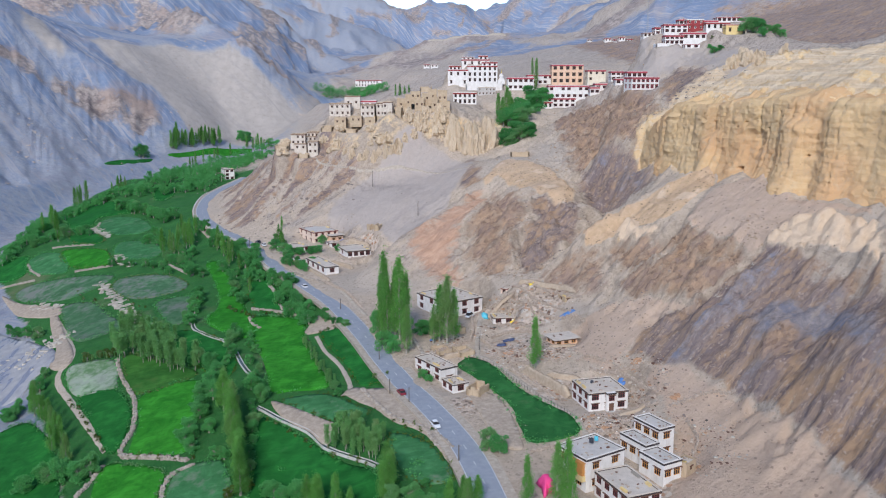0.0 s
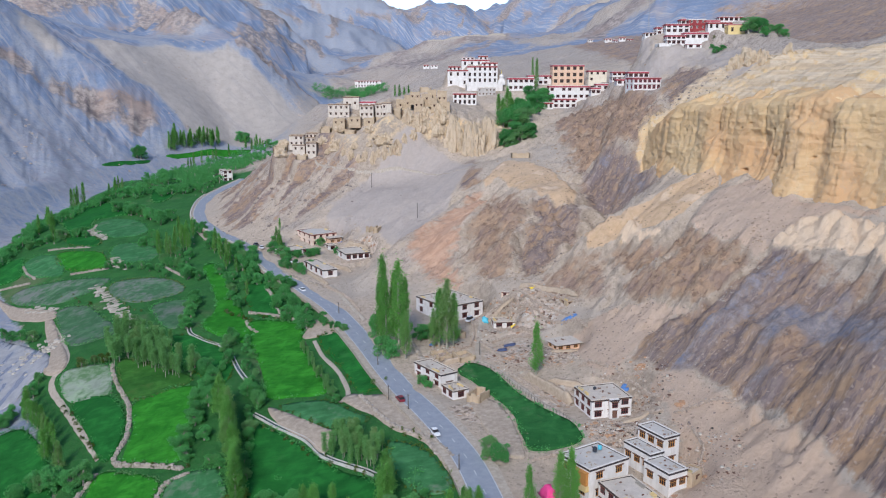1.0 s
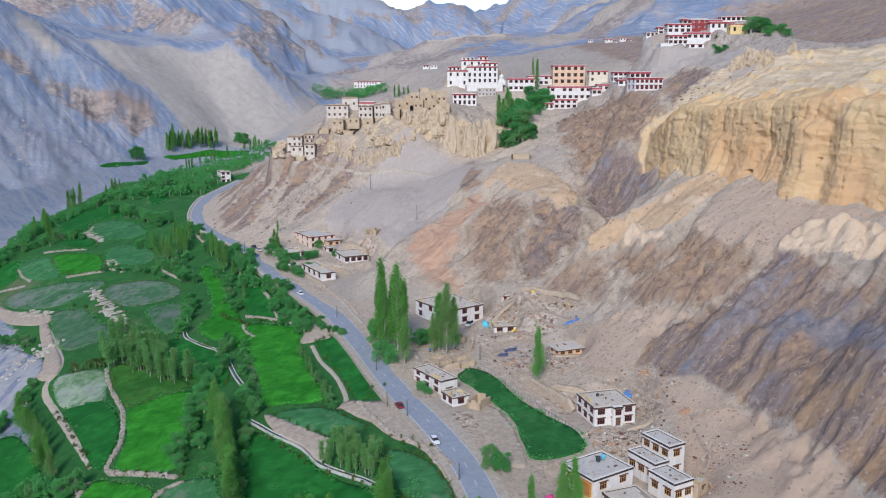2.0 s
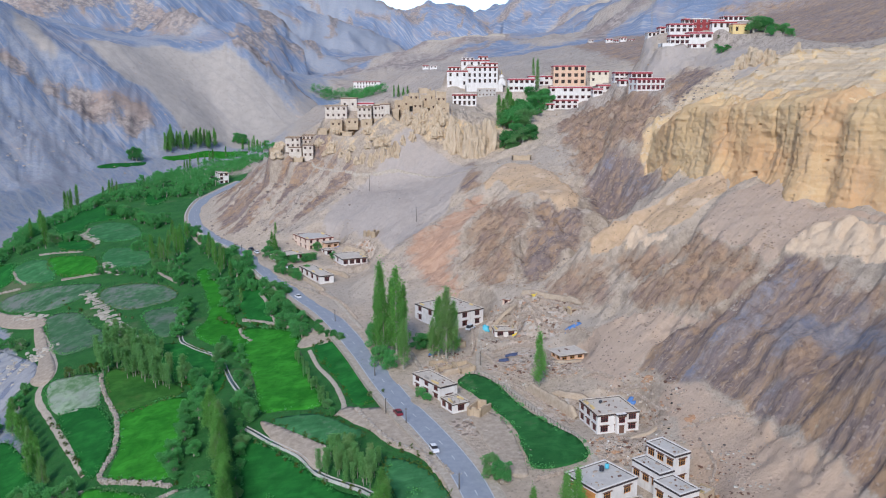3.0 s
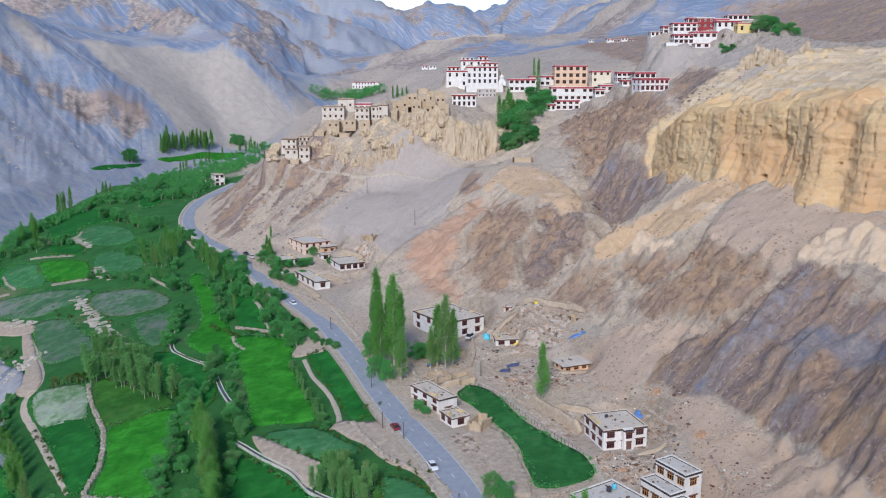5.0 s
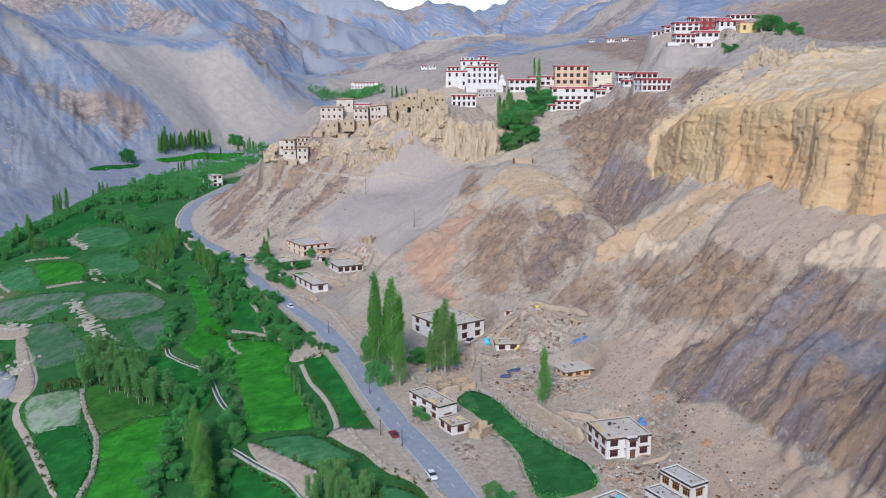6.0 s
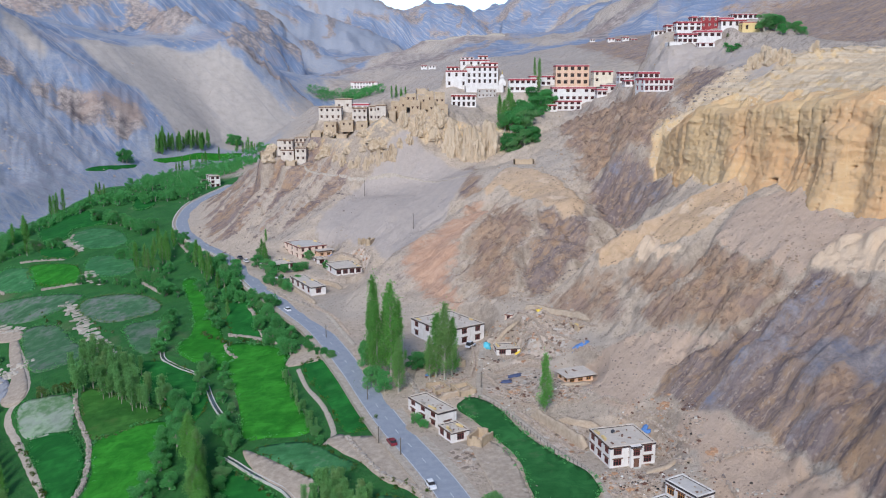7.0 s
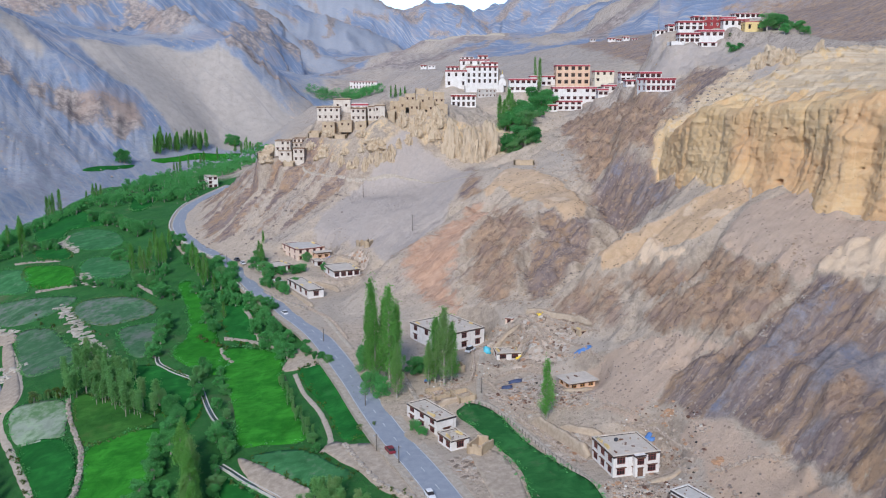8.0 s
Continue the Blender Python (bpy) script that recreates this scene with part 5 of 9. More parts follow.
def ribbon(name, line, half, lift, material, thick=0.0, offset=0.0):
    """A strip laid along a line, on the ground or at the line's own height."""
    p = np.array(line, float)
    d = np.gradient(p[:, :2], axis=0)
    d /= np.linalg.norm(d, axis=1)[:, None]
    nrm = np.stack([-d[:, 1], d[:, 0]], 1)
    mid = p[:, :2] + nrm * offset
    verts, faces = [], []
    cols = [(-half, lift), (half, lift)] if not thick else [(-half, lift - thick), (-half, lift), (half, lift), (half, lift - thick)]
    for q, n, z in zip(mid, nrm, p[:, 2]):
        verts += [(q[0] + n[0] * o, q[1] + n[1] * o, z + h) for o, h in cols]
    m = len(cols)
    for i in range(len(p) - 1):
        for j in range(m - 1):
            faces.append((i * m + j, i * m + j + 1, (i + 1) * m + j + 1, (i + 1) * m + j))
    return new(name, mesh_of(name, verts, [f[::-1] for f in faces], material))


def smooth_line(line, n):
    """A Catmull-Rom curve through the points, evenly divided."""
    p = np.array(line, float)
    p = np.r_[[2 * p[0] - p[1]], p, [2 * p[-1] - p[-2]]]
    out = []
    for a, b, c, d in zip(p[:-3], p[1:-2], p[2:-1], p[3:]):
        for u in np.linspace(0, 1, 12, endpoint=False):
            out.append(0.5 * (2 * b + (c - a) * u + (2 * a - 5 * b + 4 * c - d) * u * u + (3 * b - a - 3 * c + d) * u ** 3))
    out.append(p[-2])
    return along(out, n)


ROAD_LINE = smooth_line(ROAD, 240)
road = tagged(ribbon("road", ROAD_LINE, 3.6, 0.45, M["asphalt"], 1.2), "grey asphalt two-lane valley road with pale dashes", "road", kind="structure")

# ---------------------------------------------------------------- kinds of things
from mathutils.geometry import delaunay_2d_cdt


def part(name, me, material, parent, label="", m=None):
    """One mesh object under a thing or part."""
    if material and not me.materials:
        me.materials.append(material)
    ob = new(name, me)
    ob.parent = parent
    if m is not None:
        ob.matrix_basis = m
    return tagged(ob, label)


def lie(x, y):
    return float(ground_at(x, y))


FIELDS = []


def field(kind, label, outline, lift=0.32):
    """A patch of crop or soil laid over the ground inside a rounded outline."""
    loop = np.array(outline, float)
    p = np.r_[loop[-2:], loop, loop[:2]]
    edge = []
    for a, b, c, d in zip(p[:-3], p[1:-2], p[2:-1], p[3:]):
        for u in np.linspace(0, 1, 6, endpoint=False):
            edge.append(0.5 * (2 * b + (c - a) * u + (2 * a - 5 * b + 4 * c - d) * u * u + (3 * b - a - 3 * c + d) * u ** 3))
    edge = np.array(edge)[:-6] if len(edge) > 12 else np.array(edge)
    edge = edge + 0.35 * np.stack([fbm(edge[:, 0] / 3, edge[:, 1] / 3, 2, 7), fbm(edge[:, 0] / 3, edge[:, 1] / 3, 2, 9)], 1)
    FIELDS.append((kind, edge))
    lo, hi = edge.min(0), edge.max(0)
    gap = max(1.5, (hi - lo).max() / 30)
    gx, gy = np.meshgrid(np.arange(lo[0], hi[0], gap), np.arange(lo[1], hi[1], gap))
    pts = [Vector(q) for q in edge] + [Vector(q) for q in zip(gx.ravel(), gy.ravel())]
    n = len(edge)
    vs, _, fs, _, _, _ = delaunay_2d_cdt(pts, [(i, (i + 1) % n) for i in range(n)], [list(range(n))], 1, 1e-4)
    a = np.array([(v.x, v.y) for v in vs])
    z = ground_at(a[:, 0], a[:, 1]) + lift + 0.10 * fbm(a[:, 0] / 2.2, a[:, 1] / 2.2, 2, 41)
    verts = np.c_[a, z].tolist()
    rim = [(x, y, h - 1.2) for x, y, h in verts[:n]]
    faces = [list(f) if len(f) > 2 else f for f in fs]
    k = len(verts)
    faces += [(i, k + i, k + (i + 1) % n, (i + 1) % n) for i in range(n)]
    me = mesh_of("field", verts + rim, faces, M[kind], True)
    bm = bmesh.new()
    bm.from_mesh(me)
    bmesh.ops.recalc_face_normals(bm, faces=bm.faces)
    bm.to_mesh(me)
    bm.free()
    return tagged(new("river_bed" if kind == "shingle" else "yard" if kind == "yard" else "bank" if kind == "soil" else "field", me), label,
                  "river bed" if kind == "shingle" else "yard" if kind == "yard" else "bank" if kind == "soil" else "field", kind="structure")


def on_ground(line, gap):
    p = np.array(line, float)
    length = np.linalg.norm(np.diff(p, axis=0), axis=1).sum()
    return smooth_line(p, max(4, int(length / gap)))


def strip(name, label, width, line):
    """A trodden path that lies on the ground, its edges uneven."""
    p = on_ground(line, 1.5)
    d = np.gradient(p, axis=0)
    d /= np.linalg.norm(d, axis=1)[:, None]
    nrm = np.stack([-d[:, 1], d[:, 0]], 1)
    verts, cols = [], 5
    wob = 0.3 * fbm(p[:, 0] / 2, p[:, 1] / 2, 3, 71)
    for j, o in enumerate(np.linspace(-1, 1, cols)):
        q = p + nrm * (o * width / 2 * (1 + wob * (1 if o else 0)))[:, None]
        z = ground_at(q[:, 0], q[:, 1]) + ((1.6 if abs(o) < 0.9 else -2.0) if name == "far_track" else 0.20 if abs(o) < 0.9 else -0.05)
        verts.append(np.c_[q, z])
    v = np.stack(verts, 1).reshape(-1, 3)
    faces = [(i * cols + j, (i + 1) * cols + j, (i + 1) * cols + j + 1, i * cols + j + 1) for i in range(len(p) - 1) for j in range(cols - 1)]
    return tagged(new(name, mesh_of(name, v.tolist(), [f[::-1] for f in faces], M["path"], True)), label, "path", kind="structure")


def pebble(rng, sx, sy, sz):
    """Corners and faces of one rough eight-cornered stone."""
    v = np.array([(x, y, z) for z in (-1, 1) for y in (-1, 1) for x in (-1, 1)], float)
    v *= 1 + rng.uniform(-0.28, 0.2, v.shape)
    v[4:, :2] *= 0.8
    return v * (sx / 2, sy / 2, sz / 2)


BOX = [(0, 2, 3, 1), (4, 5, 7, 6), (0, 1, 5, 4), (2, 6, 7, 3), (0, 4, 6, 2), (1, 3, 7, 5)]


def pile(name, stones, material, label="", category="", kind="stuff"):
    """Many stones in one mesh: rows of x, y, z, size x, y, z, turn."""
    rng = np.random.default_rng(len(stones))
    verts, faces = [], []
    for x, y, z, a, b, c, turn in stones:
        v = pebble(rng, a, b, c)
        cs, sn = math.cos(turn), math.sin(turn)
        k = len(verts)
        verts += [(x + p[0] * cs - p[1] * sn, y + p[0] * sn + p[1] * cs, z + p[2]) for p in v]
        faces += [tuple(k + i for i in f) for f in BOX]
    return tagged(new(name, mesh_of(name, verts, faces, material)), label, category, kind=kind)


def stone_wall(width, tall, line, material="stones"):
    """A dry-stone terrace wall: courses of rough stones along a line."""
    rng = np.random.default_rng(int(abs(line[0][0]) * 10 + tall * 100))
    small = 0.6 if material == "rubble" else 1.0
    p = on_ground(line, 0.75 * small)
    z = ground_at(p[:, 0], p[:, 1])
    stones = []
    for (x, y), h in zip(p, z):
        for c in range(max(1, int(tall * rng.uniform(0.55, 1.0) / 0.45 / small + 0.5))):
            for side in ((-1, 1) if width > 0.75 else (0,)):
                stones.append((x + side * width / 4 + rng.uniform(-0.15, 0.15), y + rng.uniform(-0.25, 0.25), h + (0.1 + 0.45 * c + rng.uniform(-0.1, 0.1)) * small,
                               rng.uniform(0.6, 1.05) * small, rng.uniform(0.6, 1.0) * small, rng.uniform(0.4, 0.65) * small, rng.uniform(0, 3)))
    return pile("stone_wall", stones, M[material], "low dry-stone terrace wall of pale rough stones", "stone wall", "structure")


def ledges(line):
    """Pale stepped stone ledges between terraces."""
    rng = np.random.default_rng(int(abs(line[0][0])))
    a, b = np.array(line[0]), np.array(line[-1])
    stones = []
    for u in np.linspace(0, 1, max(8, int(np.linalg.norm(b - a) / 1.5))):
        for _ in range(2):
            q = a + (b - a) * u + rng.uniform(-2.6, 2.6, 2)
            stones.append((q[0], q[1], lie(*q) + 0.3, rng.uniform(1.6, 4.2), rng.uniform(0.5, 1.1), rng.uniform(0.4, 0.8), rng.uniform(0.4, 0.9)))
    return pile("stone_ledge", stones, M["pale_stones"], "pale stepped stone ledges between the fields", "ledge", "structure")


def channel(line):
    """A narrow irrigation channel with pale kerbs."""
    p = on_ground(line, 1.2)
    z = ground_at(p[:, 0], p[:, 1])
    q = np.c_[p, z]
    base = tagged(new("irrigation_channel"), "narrow irrigation channel with pale concrete kerbs between fields", "channel")
    for side in (-1, 1):
        ob = ribbon("kerb", q, 0.13, 0.50, M["concrete"], 0.9, side * 0.62)
        ob.parent = base
    ob = ribbon("channel_bed", q, 0.5, 0.30, M["water"])
    ob.parent = base
    return base


# ---- trees
def tube(verts, faces, path, radii, sides=5):
    k = len(verts)
    for i, (q, r) in enumerate(zip(path, radii)):
        for s in range(sides):
            a = 2 * math.pi * s / sides
            verts.append((q[0] + r * math.cos(a), q[1] + r * math.sin(a), q[2]))
    for i in range(len(path) - 1):
        for s in range(sides):
            t = (s + 1) % sides
            faces.append((k + i * sides + s, k + i * sides + t, k + (i + 1) * sides + t, k + (i + 1) * sides + s))


def leaves(rng, centres, size):
    """Bent two-face leaf sprays at the given places."""
    c = np.asarray(centres, float)
    n = len(c)
    d = rng.normal(size=(n, 3))
    d /= np.linalg.norm(d, axis=1)[:, None]
    e = np.cross(d, rng.normal(size=(n, 3)))
    e /= np.linalg.norm(e, axis=1)[:, None]
    s = (size * rng.uniform(0.6, 1.4, n))[:, None]
    f = np.cross(d, e) * 0.3 * s
    verts = np.stack([c - d * s * 0.5, c + e * s * 0.34 + f, c + d * s * 0.5, c - e * s * 0.34 + f], 1).reshape(-1, 3)
    k = 4 * np.arange(n)[:, None]
    faces = np.concatenate([k + (0, 1, 2), k + (0, 2, 3)], 1).reshape(-1, 3)
    return verts.tolist(), faces.tolist()


def make_tree(kind, seed):
    """A tree one unit of its kind tall, at the origin: trunk with limbs, and a leafy crown."""
    rng = np.random.default_rng(seed)
    tv, tf = [], []
    lean = rng.uniform(-0.02, 0.02, 2)
    if kind == "poplar":
        tube(tv, tf, [(lean[0] * z, lean[1] * z, z) for z in (-0.08, 0.12, 0.5, 0.95)], (0.016, 0.013, 0.009, 0.002))
        # a spindle with a pointed tip, made of upswept sprays of uneven length
        def spread(z):
            return 0.098 * min(1.0, (z / 0.26) ** 0.6) * max(0.02, 1 - max(0.0, (z - 0.30) / 0.72) ** 1.6)
        tips = []
        for i in range(40):
            z, a = 0.08 + 0.80 * rng.random() ** 0.9, rng.uniform(0, 6.28)
            r = spread(z + 0.08) * rng.uniform(0.45, 1.12)
            tip = (r * math.cos(a), r * math.sin(a), z + 0.10)
            tube(tv, tf, [(0, 0, z), tip], (0.005, 0.0015), 3)
            tips.append((tip, rng.uniform(0.018, 0.036)))
        tips.append(((0, 0, 0.96), 0.016))

        def spot():
            t, s = tips[rng.integers(len(tips))]
            if rng.random() < 0.22:
                z = rng.uniform(0.10, 1.0)
                a, r = rng.uniform(0, 6.28), 0.75 * spread(z) * math.sqrt(rng.random())
                return (r * math.cos(a), r * math.sin(a), z)
            g = rng.normal(size=3) * s
            return (t[0] + g[0] * 0.75, t[1] + g[1] * 0.75, t[2] + g[2] * 1.9 - 0.01)
        lv, lf = leaves(rng, [spot() for _ in range(4600)], 0.018)
        mat = M["leaf_poplar"]
    elif kind == "sapling":
        tube(tv, tf, [(lean[0] * z * 2, lean[1] * z * 2, z) for z in (-0.1, 0.3, 0.95)], (0.012, 0.010, 0.003), 4)
        lv, lf = leaves(rng, [(rng.normal() * 0.055, rng.normal() * 0.055, min(1.0, 0.28 + 0.72 * rng.random() ** 0.8)) for _ in range(800)], 0.045)
        mat = M["leaf_sapling"]
    else:
        flat = 0.45 if kind == "willow" else 0.5
        tube(tv, tf, [(0, 0, -0.1), (lean[0] * 2, lean[1] * 2, 0.15), (lean[0] * 6, lean[1] * 6, 0.4)], (0.05, 0.04, 0.028), 6)
        clumps = []
        for i in range(26 if kind == "willow" else 11):
            a, r = rng.uniform(0, 6.28), flat * rng.uniform(0.15, 0.78)
            z = rng.uniform(0.22, 0.84) - 0.25 * (r / flat) ** 2 + (0.02 if kind == "willow" else -0.12)
            c = np.array((r * math.cos(a), r * math.sin(a), max(0.15, z)))
            tube(tv, tf, [(lean[0] * 4, lean[1] * 4, 0.22), tuple(c * (0.6, 0.6, 0.85)), tuple(c)], (0.022, 0.012, 0.004), 4)
            clumps.append((c, rng.uniform(0.11, 0.20)))

        def spot():
            c, s = clumps[rng.integers(len(clumps))]
            g = rng.normal(size=3)
            g /= np.linalg.norm(g) + 1e-6
            return c + g * s * rng.uniform(0.55, 1.05) * (1, 1, 0.8)
        lv, lf = leaves(rng, [spot() for _ in range(3800 if kind == "willow" else 1300)], 0.052)
        mat = M["leaf_willow"] if kind == "willow" else M["leaf_bush"]
    return mesh_of("trunk", tv, tf, M["bark"]), mesh_of("crown", lv, lf, mat)


LABELS = {"poplar": ("tall slender green poplar with pale trunk", "tree", "poplar_tree"), "sapling": ("thin young poplar sapling with sparse leaves", "tree", "sapling"),
          "willow": ("round bushy green willow among the fields", "tree", "willow_tree"), "bush": ("low olive green bush", "bush", "bush")}
TREES = {kind: [make_tree(kind, 11 * n + 5) for n in range(5)] for kind in LABELS}
tree_rng = np.random.default_rng(4)


def tree(kind, x, y, tall, wide=1.0, z=None):
    trunk, crown = TREES[kind][tree_rng.integers(5)]
    label, category, name = LABELS[kind]
    ob = tagged(new(name), label, category, "trees of the valley")
    part("trunk", trunk, None, ob)
    part("crown", crown, None, ob)
    z = lie(x, y) if z is None else min(z, lie(x, y) + 0.3)
    ob.matrix_basis = pose(x, y, z, 0, 0, tree_rng.uniform(0, 360)) @ Matrix.Diagonal((tall * wide, tall * wide, tall, 1))
    return ob


def woods(n, tall, wide, line, seed):
    """A far belt of willows that grow into each other, as one mass of leaves and stems."""
    rng = np.random.default_rng(seed)
    p = along([(*q, 0) for q in line], n)
    p[:, :2] += rng.normal(size=(n, 2)) * wide * 0.6
    z = ground_at(p[:, 0], p[:, 1])
    spots, tv, tf = [], [], []
    for (x, y, _), h in zip(p, z):
        t = rng.uniform(*tall)
        tube(tv, tf, [(x, y, h - 0.5), (x + rng.normal() * 0.3, y, h + t * 0.5)], (0.25, 0.12), 4)
        for _ in range(11):
            a, r, u = rng.uniform(0, 6.28), t * 0.42 * math.sqrt(rng.random()), rng.uniform(0.3, 0.82)
            c = np.array((x + r * math.cos(a), y + r * math.sin(a), h + t * (u - 0.2 * (r / t / 0.42) ** 2)))
            g = rng.normal(size=(52, 3))
            g /= np.linalg.norm(g, axis=1)[:, None]
            spots.append(c + g * t * rng.uniform(0.10, 0.19) * rng.uniform(0.5, 1.05, (52, 1)) * (1, 1, 0.8))
    v, f = leaves(rng, np.concatenate(spots), 0.62)
    tagged(new("far_willows", mesh_of("far_willows", v, f, M["leaf_willow"])), "dense belt of round green willows beyond the fields", "trees", kind="stuff")
    tagged(new("far_willow_stems", mesh_of("far_willow_stems", tv, tf, M["bark"])), "pale stems in the dense belt of willows", "tree stems", kind="stuff")


def row_of(kind, n, tall, wide, line):
    """Trees scattered along a line."""
    p = along([(*q, 0) for q in line], n) if n > 1 else np.array([(*line[0], 0)])
    for q in p:
        dx, dy = tree_rng.normal(size=2) * wide * 0.6
        tree(kind, q[0] + dx, q[1] + dy, tree_rng.uniform(*tall), tree_rng.uniform(0.95, 1.35) * (1.4 if kind == "poplar" and line[0][1] < 330 else 0.9))


# ---- houses
def facade(verts, faces, o, u, w, h, holes, deep):
    """A wall from o along u, w wide and h high, with rectangular holes and their reveals. Outside is to the right of u."""
    n = Vector((u.y, -u.x, 0))
    us = sorted({0.0, w, *[a for q in holes for a in q[:2]]})
    vs = sorted({0.0, h, *[a for q in holes for a in q[2:]]})

    def at(a, b, c=0.0):
        q = o + u * a + Vector((0, 0, b)) - n * c
        verts.append(tuple(q))
        return len(verts) - 1
    for a, b in zip(us[:-1], us[1:]):
        for c, d in zip(vs[:-1], vs[1:]):
            m, k = (a + b) / 2, (c + d) / 2
            if not any(q[0] < m < q[1] and q[2] < k < q[3] for q in holes):
                faces.append((at(a, c), at(b, c), at(b, d), at(a, d)))
    for a, b, c, d in holes:
        ring, back = [at(a, c), at(b, c), at(b, d), at(a, d)], [at(a, c, deep), at(b, c, deep), at(b, d, deep), at(a, d, deep)]
        for i in range(4):
            j = (i + 1) % 4
            faces.append((ring[i], ring[j], back[j], back[i]))


def boxes(parts):
    """One mesh of plain boxes: rows of centre and size."""
    verts, faces = [], []
    for x, y, z, a, b, c in parts:
        k = len(verts)
        verts += [(x + i * a / 2, y + j * b / 2, z + l * c / 2) for l in (-1, 1) for j in (-1, 1) for i in (-1, 1)]
        faces += [tuple(k + i for i in f) for f in BOX]
    return verts, faces


WINDOWS = {}


def welded(name, verts, faces, material):
    """A mesh whose touching corners are joined."""
    me = mesh_of(name, verts, faces, material)
    bm = bmesh.new()
    bm.from_mesh(me)
    bmesh.ops.remove_doubles(bm, verts=bm.verts, dist=0.001)
    bm.to_mesh(me)
    bm.free()
    return me


def window_meshes(w, h, frame_key):
    """Lattice frame, projecting lintel and pane. Local: x across, z up from the sill, -y outside."""
    key = (round(w, 1), round(h, 1), frame_key)
    if key not in WINDOWS:
        w, h = key[:2]
        t, m = 0.13, 0.04
        cuts = [0.0] if w < 1.7 else [-w / 6, w / 6]
        xs = [-w / 2 + t] + [c + s * m for c in cuts for s in (-1, 1)] + [w / 2 - t]
        zs = [t, h * 0.66 - m, h * 0.66 + m, h - t]
        holes = [(xs[i] + w / 2, xs[i + 1] + w / 2, zs[j], zs[j + 1]) for i in range(0, len(xs), 2) for j in (0, 2)]
        v, f = [], []
        facade(v, f, Vector((-w / 2, 0.08, 0)), Vector((1, 0, 0)), w, h, holes, 0.07)
        WINDOWS[key] = (welded("window", v, f, M[frame_key]),
                        mesh_of("lintel", *boxes([(0, -0.06, h + 0.10, w + 0.5, 0.42, 0.2)]), M["brown_wood"]),
                        mesh_of("pane", [(-w / 2, 0.14, 0), (w / 2, 0.14, 0), (w / 2, 0.14, h), (-w / 2, 0.14, h)], [(0, 1, 2, 3)], M["glass"]))
    return WINDOWS[key]


STYLES = {  # wall, band, window frame, window width, window height, roof
    "maroon": ("white_wall", "black_band", "maroon", 2.1, 1.75, "mud_roof"), "orange": ("white_wall", "black_band", "orange_wood", 2.1, 1.8, "grey_roof"),
    "mud": ("mud_wall", None, None, 0, 0, "mud_roof"), "mudhouse": ("mud_wall", None, "brown_wood", 0.9, 1.0, "mud_roof"), "shop": ("orange_wall", "brown_wood", "orange_wood", 1.6, 1.1, "mud_roof"),
    "peach": ("peach_wall", "maroon", "maroon", 1.2, 1.5, "grey_roof"), "gompa": ("white_wall", "red_wall", "brown_wood", 1.5, 2.3, "mud_roof"),
    "stone": ("stone_wall", None, "brown_wood", 0.8, 0.9, "mud_roof"), "redband": ("white_wall", "red", "maroon", 2.2, 1.7, "grey_roof"),
    "orangeblock": ("orange_wall", "red", "brown_wood", 2.4, 2.2, "grey_roof"), "tan": ("cream_wall", "red", "brown_wood", 1.6, 1.6, "grey_roof"),
    "redwin": ("white_wall", "red", "red", 1.7, 2.2, "grey_roof"), "yellow": ("yellow_wall", "red", "brown_wood", 1.4, 2.2, "grey_roof"),
    "redwall": ("red_wall", "white_wall", "white_wall", 1.2, 1.5, "grey_roof"), "old": ("old_wall", "brown_wood", "brown_wood", 1.1, 1.2, "mud_roof"),
}


